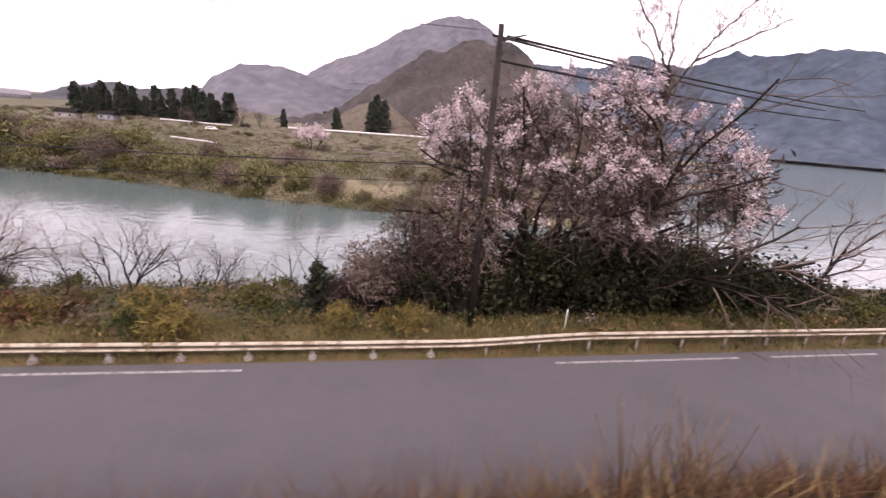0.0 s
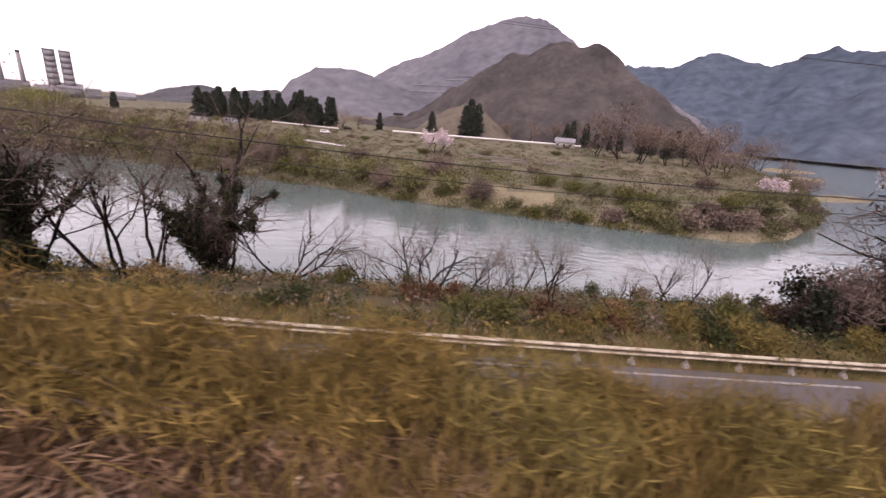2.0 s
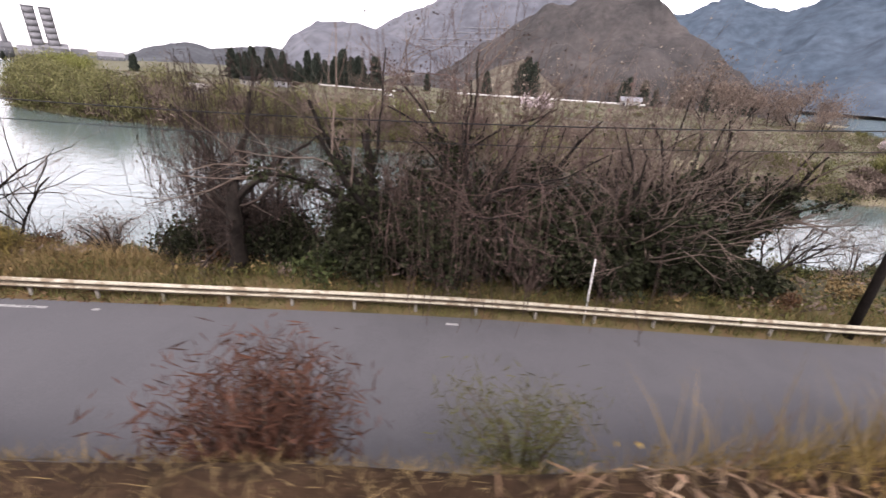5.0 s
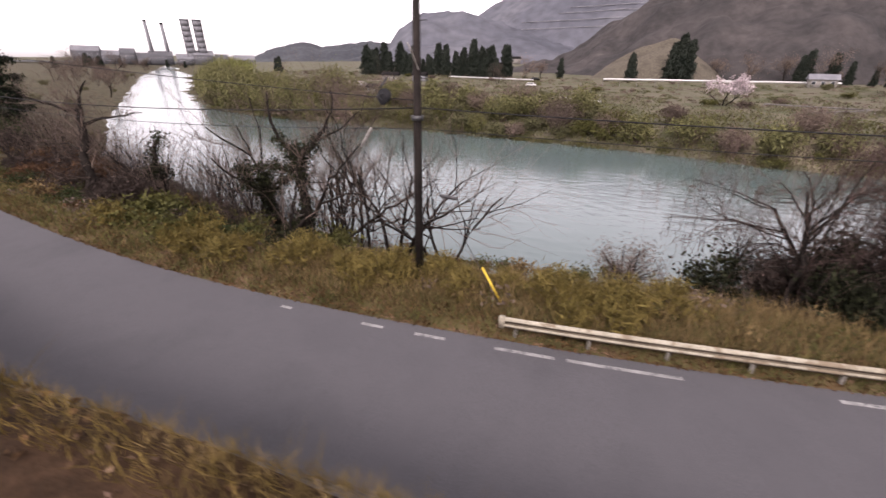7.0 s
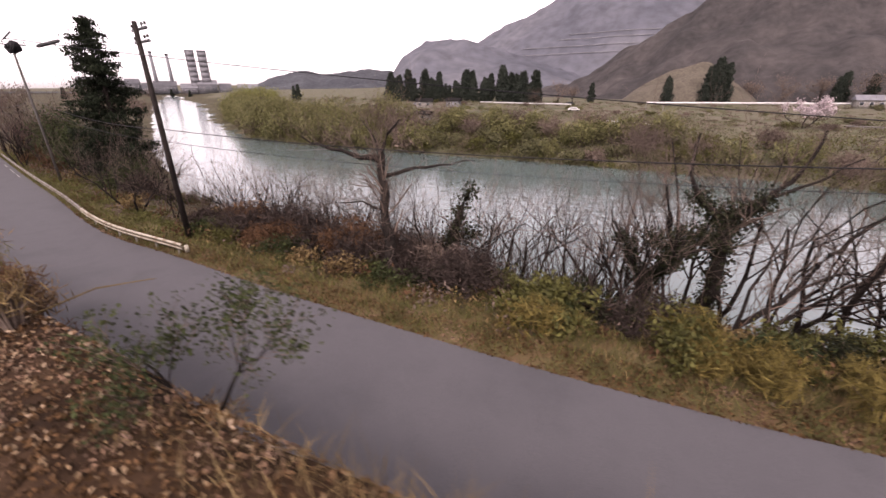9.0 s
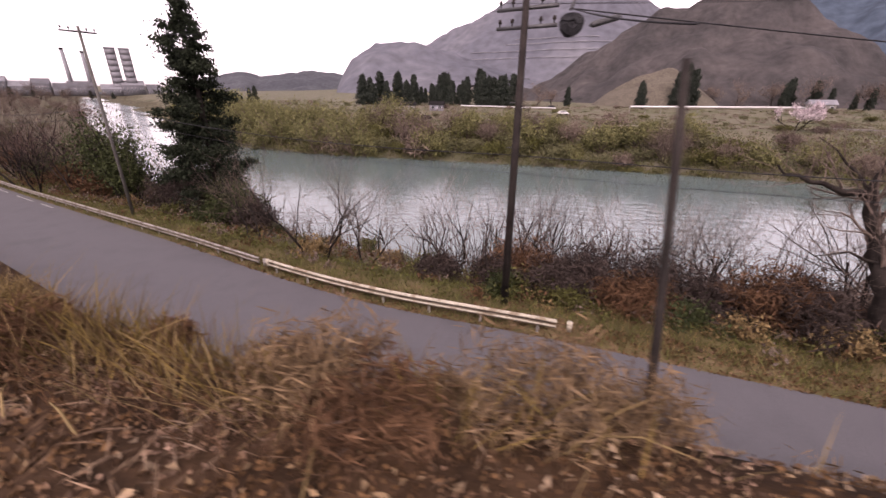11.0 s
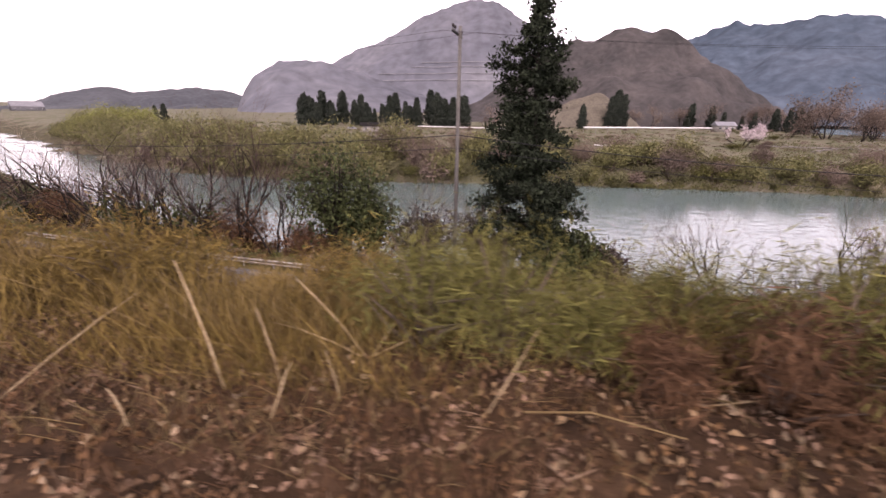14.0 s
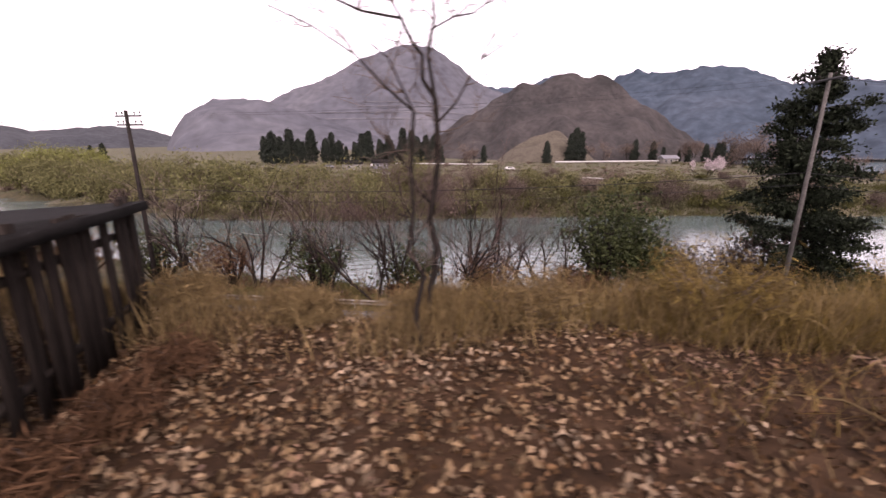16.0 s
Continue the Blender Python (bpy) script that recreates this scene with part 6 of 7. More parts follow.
m.tube([(-0.02, 0.02, 0.84), (0.33, 0.02, 1.2)], [0.085, 0.06], 4, caps=True)
part("brace", m, OLDWHITE, frame_ob)
m = Mesh()
m.tube([(-0.2, 0.05, 1.0), (0.3, 0.05, 1.22)], [0.035, 0.03], 4, caps=True)
part("rail", m, BOARD, frame_ob, "dark weathered lath")


def shed():
    """A dark lean-to of old boards with gaps, seen from its end."""
    ob = thing("shed", "dark old shed of gappy weathered boards", "shed", (-162.4, 3.3, -3.0), 4)
    m = Mesh()
    m.box(-2.9, -1.2, 2.06, 0.3, 4.4, 2.2, 0, Matrix.Rotation(radians(-3), 4, "Y"))
    part("roof", m, ROOF, ob, "dark flat roof with a pale edge")
    edge = Mesh()
    edge.box(-2.9, -1.24, 2.12, 0.34, -1.205, 2.2, 0, Matrix.Rotation(radians(-3), 4, "Y"))
    part("roof_edge", edge, CONCRETE, ob)
    g = np.random.default_rng(12)
    y = -1.0
    while y < 4.2:
        w = g.uniform(0.13, 0.22)
        b = Mesh()
        lo = g.uniform(-0.1, 0.12)
        b.box(-0.02, y, lo, 0.012, y + w, 2.2, 0, Matrix.Rotation(radians(g.normal(0, 1.2)), 4, "X"))
        part("board", b, BOARD, ob)
        y += w + (g.uniform(0.15, 0.27) if g.uniform() < 0.65 else 0.015)
    for k, (y, z, w) in enumerate(((-1.35, 0.5, 0.8), (-0.8, 0.34, 0.5))):
        b = Mesh()
        b.box(0.1, y, -0.05, 0.16, y + w, z, 0, Matrix.Rotation(radians(-14 + 6 * k), 4, "Y"))
        part("loose_sheet", b, CONCRETE, ob, "pale loose sheet against the boards")
    for y in (-0.95, 1.6, 4.2):
        for x in (-0.1, -2.7):
            p = Mesh()
            p.box(x - 0.06, y, -0.2, x + 0.05, y + 0.1, 2.3)
            part("corner_post", p, BOARD, ob)
    for z in (0.5, 1.7):
        r = Mesh()
        r.box(-0.1, -1.0, z, -0.03, 4.3, z + 0.09)
        part("batten", r, BOARD, ob)


shed()


for k, (x, y, w, h, mat) in enumerate([(-94.5, 5.6, 3.4, 2.0, DARKTWIG), (-99.5, 6.2, 3.2, 2.0, DARKTWIG), (-91.0, 4.4, 3.4, 1.3, OLIVE), (-102.5, 7.4, 3.0, 1.8, DARKTWIG), (-96.5, 8.4, 3.4, 2.4, TWIG), (-97.6, 6.6, 2.4, 1.5, DARKTWIG), (-105.0, 7.2, 3.0, 1.5, RUST), (-107.6, 8.0, 3.2, 2.0, DARKTWIG), (-88.0, 5.2, 3.4, 1.4, DARKTWIG), (-100.5, 7.6, 3.4, 2.8, RUST), (-103.6, 8.8, 3.6, 3.2, DARKTWIG), (-106.6, 9.4, 3.4, 3.0, DARKTWIG), (-109.4, 10.4, 3.4, 2.6, RUST), (-98.4, 8.8, 3.0, 2.6, DARKTWIG), (-151, 23, 4.5, 3.6, RUST), (-156, 25, 4.5, 4.2, GREEN), (-162, 27.5, 5, 4.5, GREEN), (-168, 30, 5, 4.5, RUST), (-174, 33, 6, 5, GREEN), (-181, 36, 6, 5, RUST), (-146, 20.5, 3.4, 2.4, RUST), (-188, 40, 7, 6, GREEN), (-197, 46, 8, 6, RUST), (-207, 54, 8, 7, GREEN)]):
    fine = mat in (RUST, TWIG, DARKTWIG)
    bush(on_ground(x, y), (w, h), 350 + k, mat, 3200 if fine else 2400, 0.26 if fine else 0.15, "thick twiggy brown brush beyond the verge" if fine else "thick dark green brush beyond the verge", 26, group="thick brush beyond the verge", name="brush", long=1.5, slim=0.09 if fine else 0.4, stemmat=BARK)


# Thin tree at the near pole, and a second yellow post.
bare_tree((-36.4, -1.3, -3.2), 5.6, 242, "thin leafy tree beside the concrete pole", 1, kids=(5, 4, 3), girth=0.014, leafmat=GREEN, leaves=260, leaf=0.07, name="slender_tree", spread=0.6)
# Trees on the low ground towards the works.
rng = np.random.default_rng(14)
for k in range(34):
    x = -215 - 330 * rng.uniform(0, 1)
    y = float(near_shore(x)) - rng.uniform(3, 55)
    s = rng.uniform(0.45, 0.95)
    src = FARTREE[k % 2] if k % 3 else FARBUSH[(0, 1, 3)[k % 3]]
    copy_thing(src, pose(x, y, float(height(x, y)) - 0.3, 0, 0, 37 * k) @ Matrix.Diagonal((s, s, s, 1)))
for k in range(22):
    x = -640 - 420 * rng.uniform(0, 1)
    y = -0.7 * x + rng.uniform(-160, 60)
    s = rng.uniform(0.8, 1.5)
    copy_thing(FARCEDAR[k % 2] if k % 2 else FARTREE[0], pose(x, y, float(height(x, y)) - 0.3, 0, 0, 37 * k) @ Matrix.Diagonal((s * 1.2, s * 1.2, s, 1)))
# Tall yellow weeds round the utility pole.
rng = np.random.default_rng(15)
WEED = bush((-78.6, 2.6, float(height(-78.6, 2.6)) - 0.05), (1.3, 1.05), 404, YELLOWWEED, 900, 0.09, "tall yellow weed clump on the verge", 16, name="weed", group="yellow weeds on the verge", long=3.4, slim=0.14, upright=0.3)
for k in range(52):
    x = rng.uniform(-92, -67) if k < 42 else rng.uniform(-20, 0)
    y = float(road_edge(x)) + rng.uniform(1.3, 3.6)
    s = rng.uniform(0.7, 1.45)
    copy_thing(WEED, pose(x, y, float(height(x, y)) - 0.05, 0, 0, 51 * k) @ Matrix.Diagonal((s, s, s, 1)))


# ---- brush on the railway bank ----
def clump(place, size, seed, material, leaves, label, leaf=0.06, stems=14, name="brush"):
    if material in (RUST, DARKTWIG, TANBRUSH, REDBRUSH):
        return bush(place, size, seed, material, leaves * 2, 0.2, label, stems * 2, name, "brush on the railway bank", long=1.2, slim=0.05)
    return bush(place, size, seed, material, leaves * 3, 0.05 if leaf == 0.06 else leaf, label, stems * 2, name, "brush on the railway bank", long=4.0, slim=0.14, upright=0.35)


rng = np.random.default_rng(21)
k = 0
for x0, x1, step, material, wide, tall, inset, label in (
    (-133, -128.4, 0.75, BAMBOO, 1.8, 1.55, 0.3, "tall olive-green bamboo grass on the bank edge"),
    (-128.4, -126.2, 0.8, BAMBOO, 1.5, 1.0, 0.2, "olive-green bamboo grass on the bank edge"),
    (-139, -133, 0.8, BAMBOO, 1.8, 1.65, 0.1, "tall olive-green bamboo grass on the bank edge"),
    (-153, -139, 1.0, GRASS, 1.6, 1.35, -0.2, "tall olive-brown grass and brush on the bank edge"),
    (-136.5, -128.5, 0.7, RUST, 1.4, 1.0, 0.6, "dark red-brown dead brush under the bamboo grass"),
    (-124, -117, 1.0, TANBRUSH, 1.3, 0.7, 0.9, "tan and red-brown dead brush on the bank edge"),
    (-129, -124, 1.1, RUST, 1.2, 0.6, 0.7, "dark red-brown dead brush on the bank edge"),
    (-126.5, -111, 1.7, RUST, 1.2, 0.55, 0.3, "red-brown dead brush on the bank edge"),
    (-175, -151, 1.2, STRAW, 1.5, 0.8, -0.2, "dry straw-coloured brush on the bank edge"),
    (-112, -105.2, 1.0, TANBRUSH, 1.4, 0.95, -0.2, "tall red-brown dead brush on the bank edge"),
    (-131.5, -117, 1.3, STRAW, 1.3, 0.8, 0.0, "tall dry straw tufts on the bank edge"),
    (-41, -22.5, 0.9, GRASS, 1.4, 1.05, 0.1, "tall golden-green grass tuft on the bank edge"),
    (-20, -10.5, 0.8, YELLOWWEED, 1.2, 0.7, 0.2, "leafy golden-brown weeds on the bank edge"),
    (-29, -20, 0.8, GRASS, 1.3, 1.25, -0.1, "tall golden-green grass tuft on the bank edge"),
    (-22.5, -14, 1.3, GRASS, 1.3, 0.8, 0.0, "golden-green grass tuft on the bank edge")):
    for x in np.arange(x0, x1, step):
        x = float(x + rng.uniform(-0.5, 0.5))
        y = float(rail_line(x) + bench(x)) + rng.uniform(-0.3, 1.0) - inset
        s = rng.uniform(0.6, 1.45)
        clump(on_ground(x, y, 0.05), (wide * s, tall * s), 700 + k, material, 1100, label)
        k += 1
bare_tree((-94.35, -5.7, -3.1), 1.35, 790, "small crooked green-leaved shrub on the bank edge", 2, kids=(5, 4, 3), girth=0.018, leafmat=GREEN, leaves=2400, leaf=0.05, name="shrub", fan=0.5)
for k, (x, y, w, h) in enumerate([(-95.0, -5.1, 0.8, 1.1), (-97.5, -5.6, 0.8, 1.2), (-99.3, -5.1, 0.8, 1.0), (-100.2, -4.9, 0.9, 1.1)]):
    clump(on_ground(x, y), (w, h), 810 + k, (TANBRUSH, STRAW, BAMBOO, BAMBOO)[k], (420, 150, 190, 130)[k], "thin tall olive and straw weeds on the bank edge")
for k in range(9):
    x = -98.5 - 0.75 * k
    clump(on_ground(x, float(rail_line(x) + bench(x)) + 0.3 * (k % 3)), (1.0 + 0.2 * (k % 2), 0.55 + 0.12 * (k % 4)), 840 + k, (RUST, TANBRUSH)[k % 2], 360, "red-brown dead brush on the bank edge")
for k, (x, y, w, h) in enumerate([(-101.2, -4.8, 1.0, 0.65), (-102.6, -4.7, 1.3, 0.9), (-104.2, -4.5, 1.5, 1.0), (-103.3, -4.4, 1.2, 0.8), (-105.4, -4.2, 1.5, 1.0)]):
    clump(on_ground(x, y), (w, h), 1830 + k, (RUST, TANBRUSH)[k % 2], 220, "red-brown dead brush on the bank edge")
for k, (x, y, h) in enumerate([(-104.3, -4.7, 1.7), (-103.5, -4.9, 1.3), (-102.9, -4.6, 1.6), (-102.2, -4.8, 1.2), (-101.6, -4.7, 1.5), (-105.2, -4.9, 1.9), (-100.8, -4.6, 1.1)]):
    bare_tree(on_ground(x, y), h, 850 + k, "slender leafless sapling on the bank edge", 1, (0.15, 0.1), girth=0.011, kids=(4, 3), name="sapling", group="leafless saplings on the bank edge", up=0.3)
clump(on_ground(-106.1, -5.5), (1.3, 0.9), 798, RUST, 900, "red-brown dead brush on the bank edge")
clump(on_ground(-105.4, -5.2), (1.2, 0.7), 799, DARKTWIG, 700, "dark brown dead brush on the bank edge")
for k, (x, y) in enumerate([(-161.5, 5.6), (-161.7, 4.6), (-161.9, 3.6)]):
    clump(on_ground(x, y), (0.9, 0.6), 820 + k, RUST, 600, "red-brown dead brush at the foot of the shed")
clump((-52.6, -3.6, -5.25), (2.3, 2.5), 792, REDBRUSH, 2600, "red-brown twiggy bush at the roadside", 0.06, 40)
clump((-49.2, -2.8, -5.2), (2.6, 1.4), 793, OLIVE, 1100, "olive bush at the roadside")
clump((-86.5, -6.2, -4.2), (1.6, 1.5), 794, GREEN, 900, "olive bush at the roadside")
clump((-88.5, -5.9, -4.2), (1.8, 1.6), 795, GREEN, 900, "olive bush at the roadside")
for k, (x, y) in enumerate(((3.5, 4.5), (4.1, 4.7), (2.9, 4.4), (4.6, 4.9))):
    rb = np.random.default_rng(800 + k)
    m = Mesh()
    for s in range(16):
        a, q = rb.uniform(0, 6.28), rb.uniform(0.2, 0.7)
        e = np.array([math.cos(a) * q, math.sin(a) * q, rb.uniform(1.2, 2.1)])
        m.tube([(0.05 * e[0], 0.05 * e[1], -0.1), e * [0.4, 0.4, 0.5], e], [0.024, 0.019, 0.009], 4)
    ob = thing("cut_brush", "pale bare stems of cut brush on the bank", "brush", on_ground(x, y), group="cut brush")
    part("stem", m, PALETWIG, ob)["kind"] = "stuff"


# ---- grass and fallen leaves ----
def scatter(rng, n, x0, x1, low, high, soft=3.0, patch=0.0):
    """Places on the ground between two lines, thinning out at both ends and, with patch, in patches."""
    x = rng.uniform(x0 - soft, x1 + soft, n)
    lo, hi = low(x), high(x)
    y = lo + (hi - lo) * rng.uniform(0, 1, n)
    edge = np.minimum(x - (x0 - soft), (x1 + soft) - x) / (2 * soft)
    keep = rng.uniform(0, 1, n) < edge
    if patch:
        keep &= waves(x, y * 1.7, 0.9) + rng.normal(0, 0.25, n) > patch
    x, y = x[keep], y[keep]
    return np.stack([x, y, height(x, y)], -1)


rng = np.random.default_rng(31)
road_near = lambda x: road_edge(x) - ROAD_WIDTH - 0.2
grass_start = lambda x: rail_line(x) + np.interp(x, (-29, -27, -17, -12), (2.2, 3.4, 3.5, 2.8))
m = Mesh()
m.blades(scatter(rng, 30000, -46, -9, grass_start, lambda x: rail_line(x) + bench(x) + 2.4), 0.5, rng, 0, 0.005, 0.35)
m.blades(scatter(rng, 6000, -46, -12, grass_start, lambda x: rail_line(x) + bench(x) + 1.2), 0.95, rng, 0, 0.006, 0.4)
m.blades(scatter(rng, 7000, -9, 20, lambda x: rail_line(x) + 1.8, road_near), 0.24, rng, 0, 0.005, 0.8)
m.blades(scatter(rng, 30000, -92, -46, lambda x: rail_line(x) + 1.3, road_near), 0.12, rng, 0, 0.004, 0.9)
m.blades(scatter(rng, 16000, -175, -110, lambda x: rail_line(x) + bench(x) - 0.5, lambda x: rail_line(x) + bench(x) + 3), 0.5, rng, 0, 0.006, 0.6)
m.blades(scatter(rng, 16000, -155, -136, lambda x: rail_line(x) + bench(x) - 0.8, lambda x: rail_line(x) + bench(x) + 2, 3.0, -0.1), 0.95, rng, 0, 0.006, 0.5)
m.blades(scatter(rng, 5000, -153, -138, lambda x: rail_line(x) + 2.4, lambda x: rail_line(x) + bench(x), 3.0, 0.0), 0.3, rng, 0, 0.005, 0.7)
m.blades(scatter(rng, 20000, -44, -15, lambda x: rail_line(x) + bench(x) - 0.4, lambda x: rail_line(x) + bench(x) + 2.2, 4.0, -0.1), 0.95, rng, 0, 0.005, 0.25)
m.blades(scatter(rng, 7000, -132, -114, lambda x: rail_line(x) + bench(x) - 0.8, lambda x: rail_line(x) + bench(x) + 1.6, 3.0, -0.2), 0.8, rng, 0, 0.006, 0.5)
m.blades(scatter(rng, 7000, -93, -78, lambda x: rail_line(x) + 1.2, lambda x: rail_line(x) + bench(x) + 1.2, 3.0, -0.3), 0.32, rng, 0, 0.005, 0.7)
m.blades(scatter(rng, 9000, -18, -10, lambda x: rail_line(x) + 1.7, lambda x: rail_line(x) + bench(x) + 1.0, 4.0), 0.4, rng, 0, 0.005, 0.4)
m.blades(scatter(rng, 4500, -1, 18, lambda x: rail_line(x) + bench(x) - 1.0, lambda x: rail_line(x) + bench(x) + 1.2, 3.0, -0.2), 0.5, rng, 0, 0.005, 0.5)
m.blades(scatter(rng, 8000, -166, -152, lambda x: rail_line(x) + 5.3, lambda x: rail_line(x) + bench(x) + 0.8, 2.0, -0.3), 0.8, rng, 0, 0.006, 0.35)
solid("dry_grass", m, STRAW, "tall dry straw-coloured grass on the railway bank", "grass", "stuff")
m = Mesh()
m.blades(scatter(rng, 38000, -46, -9, grass_start, road_near), 0.5, rng, 0, 0.006, 0.35)
m.blades(scatter(rng, 16000, -155, -136, lambda x: rail_line(x) + bench(x) - 1.2, lambda x: rail_line(x) + bench(x) + 2, 3.0, -0.2), 0.9, rng, 0, 0.006, 0.35)
m.blades(scatter(rng, 22000, -155, -111, lambda x: rail_line(x) + bench(x) - 0.5, lambda x: rail_line(x) + bench(x) + 4), 0.7, rng, 0, 0.008, 0.5)
m.blades(scatter(rng, 34000, -44, -17, lambda x: rail_line(x) + bench(x) - 0.4, lambda x: rail_line(x) + bench(x) + 2.6, 4.0, -0.35), 0.95, rng, 0, 0.006, 0.25)
m.blades(scatter(rng, 20000, -20, -9, lambda x: rail_line(x) + 2.0, lambda x: rail_line(x) + bench(x) + 1.4, 2.5), 0.55, rng, 0, 0.006, 0.4)
m.leaves(scatter(rng, 9000, -46, -5, grass_start, lambda x: rail_line(x) + bench(x) + 2.0, 4.0, -0.2) + np.array([0, 0, 0.35]), 0.045, rng, 0, 1.6, 0.2, 0.3, 0.35)
m.blades(scatter(rng, 16000, -152, -139, lambda x: rail_line(x) + 3.4, lambda x: rail_line(x) + bench(x), 4.0, -0.15), 0.42, rng, 0, 0.005, 0.6)
m.blades(scatter(rng, 12000, -133, -124, lambda x: rail_line(x) + 2.0, lambda x: rail_line(x) + bench(x), 3.0, -0.15), 0.3, rng, 0, 0.005, 0.6)
m.blades(scatter(rng, 16000, -82, -66, lambda x: rail_line(x) + 1.0, lambda x: rail_line(x) + bench(x) + 1.0), 0.2, rng, 0, 0.004, 0.5)
solid("green_grass", m, GRASS, "green and yellow grass along verge and bank", "grass", "stuff")
m = Mesh()
m.blades(scatter(rng, 30000, -43, -10, grass_start, lambda x: rail_line(x) + bench(x) + 0.6, 4.0, -0.2), 0.5, rng, 0, 0.005, 0.5)
m.blades(scatter(rng, 14000, -154, -130, lambda x: rail_line(x) + 2.0, lambda x: rail_line(x) + bench(x) + 0.6, 4.0, -0.1), 0.4, rng, 0, 0.005, 0.6)
m.blades(scatter(rng, 16000, -45, -18, grass_start, lambda x: rail_line(x) + bench(x) + 1.0, 4.0, -0.1), 0.75, rng, 0, 0.006, 0.35)
m.blades(scatter(rng, 14000, -9, 18, lambda x: rail_line(x) + bench(x) - 1.0, lambda x: rail_line(x) + bench(x) + 1.2), 0.45, rng, 0, 0.005, 0.5)
m.blades(scatter(rng, 9000, -130, -113, lambda x: rail_line(x) + 1.8, lambda x: rail_line(x) + bench(x) + 1.2, 3.0, -0.2), 0.6, rng, 0, 0.005, 0.5)
solid("red_grass", m, RUST, "red-brown dead grass on the railway bank", "grass", "stuff")
m = Mesh()
m.blades(scatter(rng, 60000, -175, 30, lambda x: road_edge(x) + 0.42, lambda x: road_edge(x) + 4.5), 0.34, rng, 0, 0.01, 0.6)
solid("verge_grass", m, FRESH, "fresh green grass along the road verge", "grass", "stuff")
m = Mesh()
m.blades(scatter(rng, 20000, -108, 25, lambda x: road_edge(x) + 0.5, lambda x: road_edge(x) + 3.6), 0.38, rng, 0, 0.008, 0.6)
m.blades(scatter(rng, 14000, -82, -62, lambda x: road_edge(x) + 0.9, lambda x: road_edge(x) + 6), 0.7, rng, 0, 0.008, 0.5)
solid("verge_straw", m, STRAW, "dry yellow grass on the road verge", "grass", "stuff")
m = Mesh()
m.leaves(scatter(rng, 44000, -175, -113, lambda x: rail_line(x) + 0.7, lambda x: rail_line(x) + bench(x) + 1.2) + [0, 0, 0.02], 0.075, rng, 0, 1.3, 0.0, 0.3, 0.4, 0.5)
m.leaves(scatter(rng, 26000, -111, -92, lambda x: rail_line(x) + 0.7, lambda x: rail_line(x) + bench(x) + 1.2) + [0, 0, 0.02], 0.05, rng, 0, 1.3, 0.0, 0.3, 0.4, 0.5)
m.leaves(scatter(rng, 2200, -92, -75, lambda x: rail_line(x) + 0.9, lambda x: rail_line(x) + bench(x) + 1.0) + [0, 0, 0.02], 0.075, rng, 0, 1.3, 0.0, 0.3, 0.4, 0.5)
m.leaves(scatter(rng, 16000, -46, 20, lambda x: rail_line(x) + 0.7, lambda x: rail_line(x) + bench(x)) + [0, 0, 0.02], 0.075, rng, 0, 1.3, 0.0, 0.3, 0.4, 0.5)
m.leaves(scatter(rng, 16000, -128, -60, lambda x: road_edge(x) + 0.3, lambda x: road_edge(x) + 1.5) + [0, 0, 0.03], 0.075, rng, 0, 1.3, 0.0, 0.3, 0.4, 0.5)
mat_straw = Mesh()
mat_straw.leaves(scatter(rng, 26000, -46, -9, lambda x: rail_line(x) + 0.8, lambda x: grass_start(x) + 0.2, 4.0, -0.3) + [0, 0, 0.05], 0.3, rng, 0, 1.2, 0.0, 0.3, 0.04, 0.4)
mat_straw.leaves(scatter(rng, 900, -153, -134, lambda x: rail_line(x) + 1.2, lambda x: rail_line(x) + bench(x), 4.0, -0.3) + [0, 0, 0.05], 0.28, rng, 0, 1.2, 0.0, 0.3, 0.03, 0.25)
mat_straw.leaves(scatter(rng, 4000, -130, -112, lambda x: rail_line(x) + 1.0, lambda x: rail_line(x) + bench(x) + 0.4, 4.0, -0.3) + [0, 0, 0.05], 0.28, rng, 0, 1.2, 0.0, 0.3, 0.03, 0.25)
solid("matted_straw", mat_straw, MATTED, "matted pale dead stalks on the railway bank", "straw", "stuff")
big = Mesh()
big.leaves(scatter(rng, 15000, -175, -156, lambda x: rail_line(x) + 0.9, lambda x: rail_line(x) + bench(x) + 0.3) + [0, 0, 0.05], 0.086, rng, 0, 1.3, 0.0, 0.35, 0.4, 0.5)
big.leaves(scatter(rng, 3400, -110, -92, lambda x: rail_line(x) + 0.9, lambda x: rail_line(x) + bench(x) + 0.8) + [0, 0, 0.04], 0.052, rng, 0, 1.3, 0.0, 0.35, 0.4, 0.5)
big.leaves(scatter(rng, 1500, -152, -130, lambda x: rail_line(x) + 0.9, lambda x: rail_line(x) + bench(x)) + [0, 0, 0.06], 0.085, rng, 0, 1.3, 0.0, 0.35, 0.4, 0.5)
big.leaves(scatter(rng, 1500, -152, -110, lambda x: rail_line(x) + 0.9, lambda x: rail_line(x) + bench(x) + 0.5) + [0, 0, 0.04], 0.085, rng, 0, 1.3, 0.0, 0.35, 0.4, 0.5)
big.leaves(scatter(rng, 2500, -46, 10, lambda x: rail_line(x) + 0.9, lambda x: rail_line(x) + bench(x)) + [0, 0, 0.05], 0.09, rng, 0, 1.3, 0.0, 0.35, 0.4, 0.5)
solid("large_leaves", big, TANLEAF, "large curled tan leaves on the railway bank", "leaf litter", "stuff")
solid("fallen_leaves", m, DEAD, "carpet of dead brown leaves beside the railway", "leaf litter", "stuff")
m = Mesh()
g = np.random.default_rng(77)
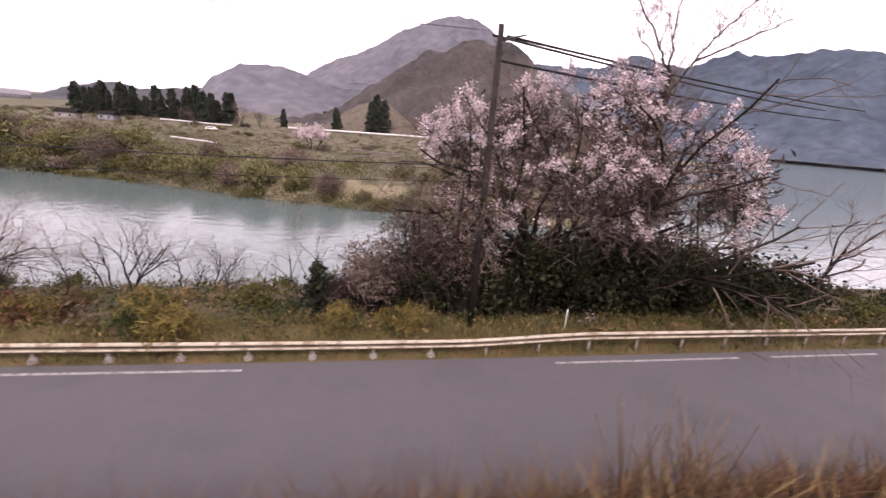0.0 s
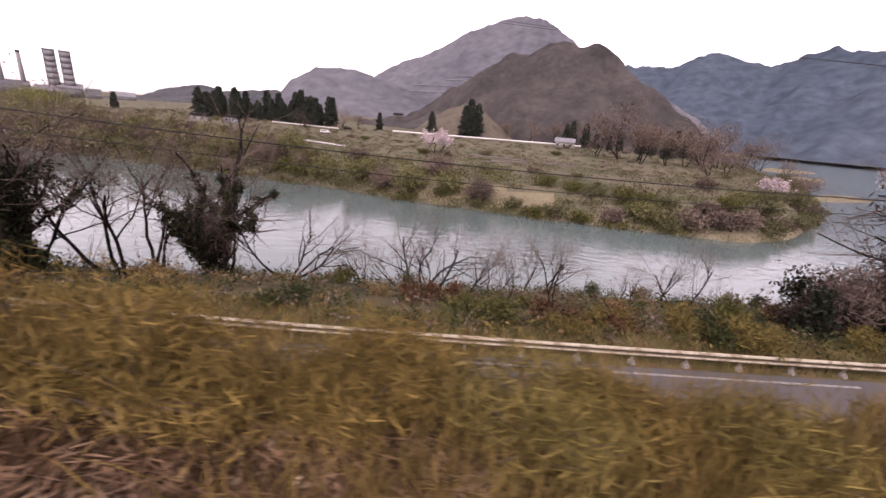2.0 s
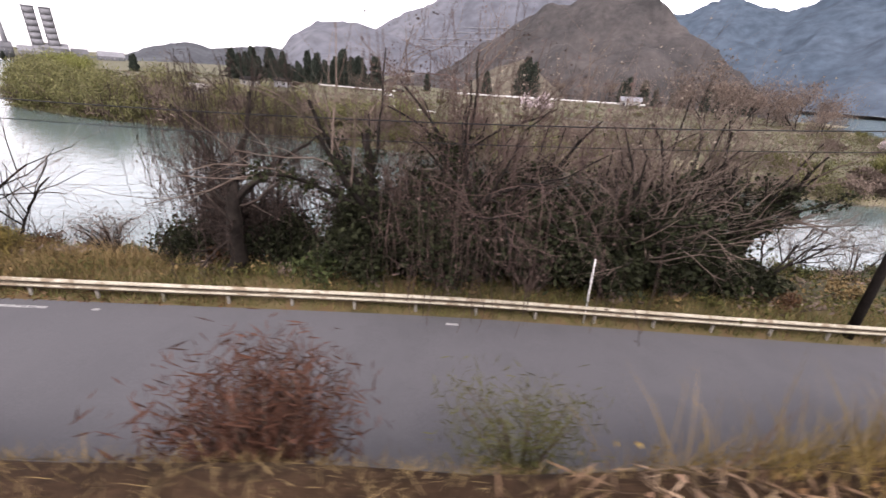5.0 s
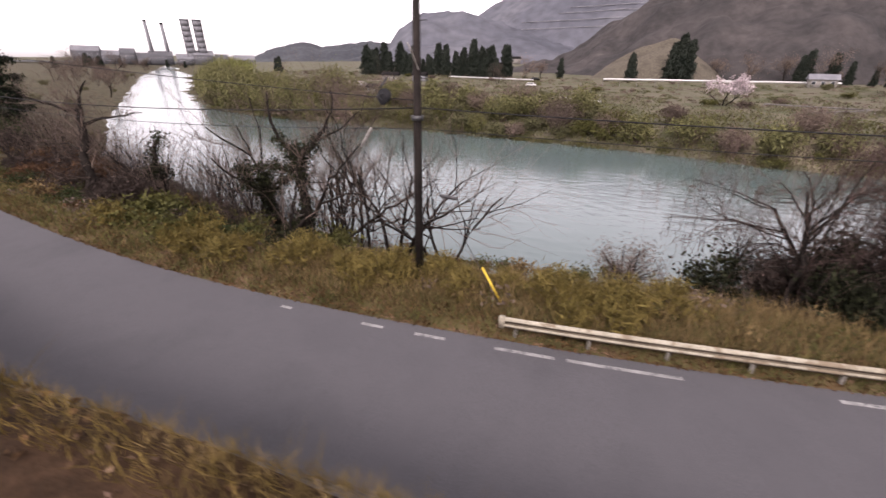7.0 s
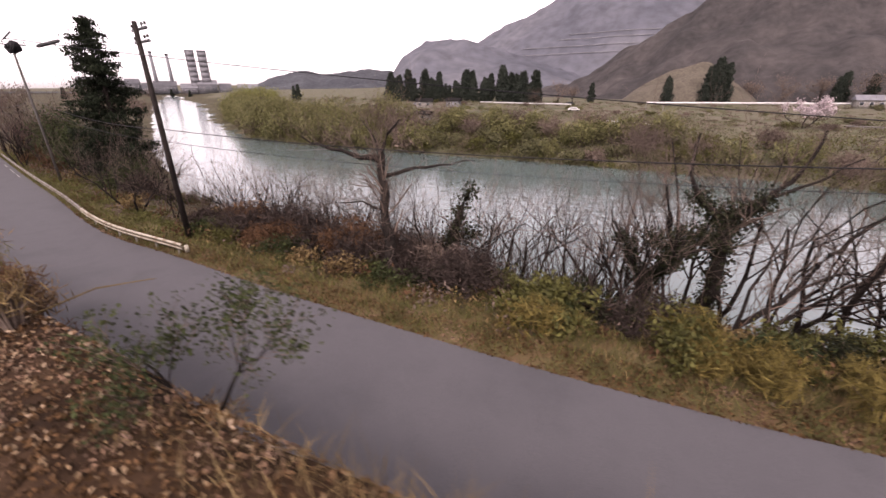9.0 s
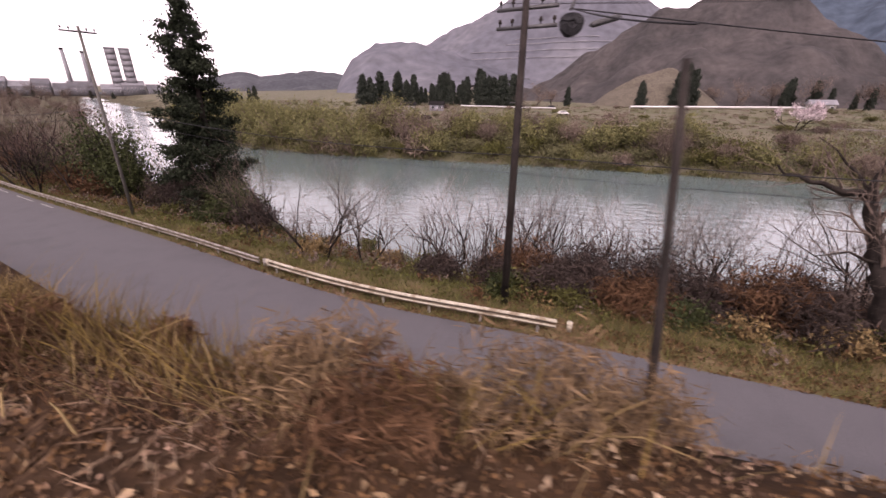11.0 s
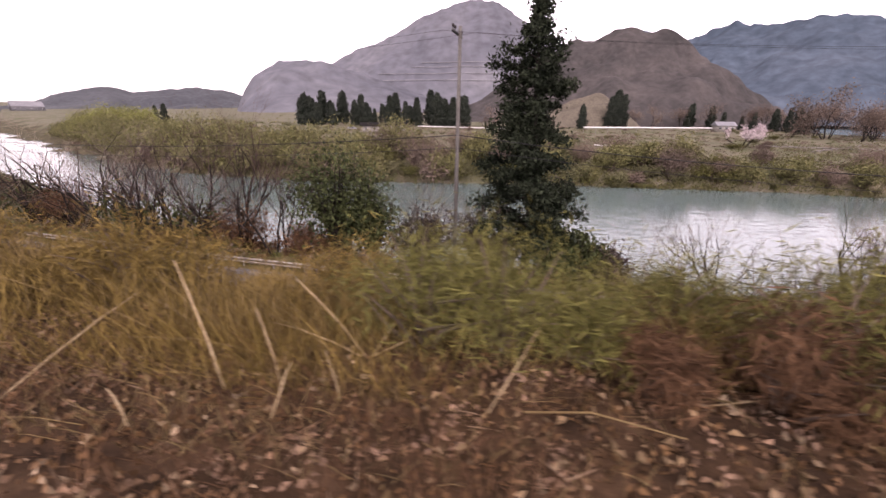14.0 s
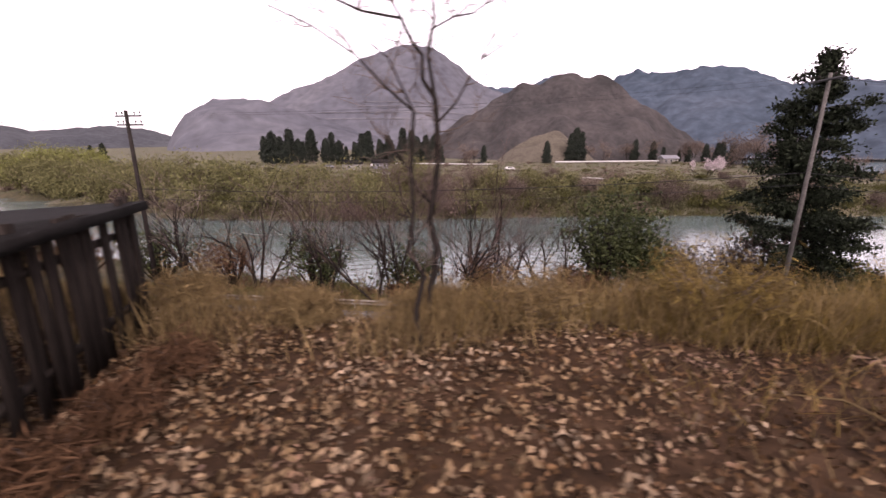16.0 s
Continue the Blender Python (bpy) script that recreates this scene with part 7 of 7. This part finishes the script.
for s in range(70):
    x = g.uniform(-172, -96) if s % 4 else g.uniform(-40, -14)
    y = float(rail_line(x)) + g.uniform(1.5, float(bench(x)) + 0.3)
    a, l = g.uniform(0, 6.28), g.uniform(0.5, 1.6)
    z = float(height(x, y))
    d = np.array([math.cos(a), math.sin(a), g.uniform(0.0, 0.5)])
    m.tube([(x, y, z), np.array([x, y, z]) + d * l * 0.5 + [0, 0, 0.12], np.array([x, y, z]) + d * l], [0.014, 0.012, 0.006], 4)
solid("fallen_sticks", m, STRAW, "pale fallen sticks and canes on the bank", "sticks", "stuff")

m = Mesh()
m.tube([(-99.2, -5.3, -2.94), (-99.8, -5.1, -2.84), (-100.4, -4.97, -2.74)], [0.016, 0.014, 0.009], 5, caps=True)
solid("fallen_stick", m, PALETWIG, "pale crooked stick lying on dead leaves", "stick")
CANES = [((-138.01, -0.85), (-134.03, -0.6, -2.85)), ((-143.4, -0.3), (-142.75, 1.3, -2.4)), ((-138.1, -0.64), (-137.2, 0.1, -2.1)), ((-141.06, -0.01), (-141.77, 0.69, -1.69)), ((-140.44, 0.05), (-140.78, 0.45, -2.22)), ((-141.71, -0.64), (-142.07, -0.34, -2.74)), ((-148.67, 2.75), (-149.9, 3.25, -2.56)), ((-144.72, 2.17), (-143.98, 2.77, -2.34)), ((-144.92, 1.56), (-145.71, 1.86, -2.74)), ((-141.49, 0.91), (-142.84, 1.01, -2.94)), ((-139.47, 0.47), (-140.76, 0.87, -2.66)), ((-139.68, -0.29), (-139.93, 0.21, -2.68)), ((-140.38, -0.55), (-140.25, -0.05, -2.66)), ((-139.44, 0.44), (-140.42, 0.94, -2.05)), ((-139.44, 0.44), (-138.8, 1.04, -2.31)), ((-139.6, 0.41), (-138.01, 0.91, -2.64))]
for (x, y), end in CANES:
    z = float(height(x, y)) - 0.04
    a, b = np.array([x, y, z]), np.array(end)
    m = Mesh()
    m.tube([a, a + (b - a) * 0.35 + [0.02, 0, 0.05], a + (b - a) * 0.7 + [0, 0.02, 0.04], b], [0.014, 0.013, 0.011, 0.007], 5, caps=True)
    solid("cane", m, CANE, "pale dry cane leaning out of the brush", "cane", group="dry canes on the railway bank")
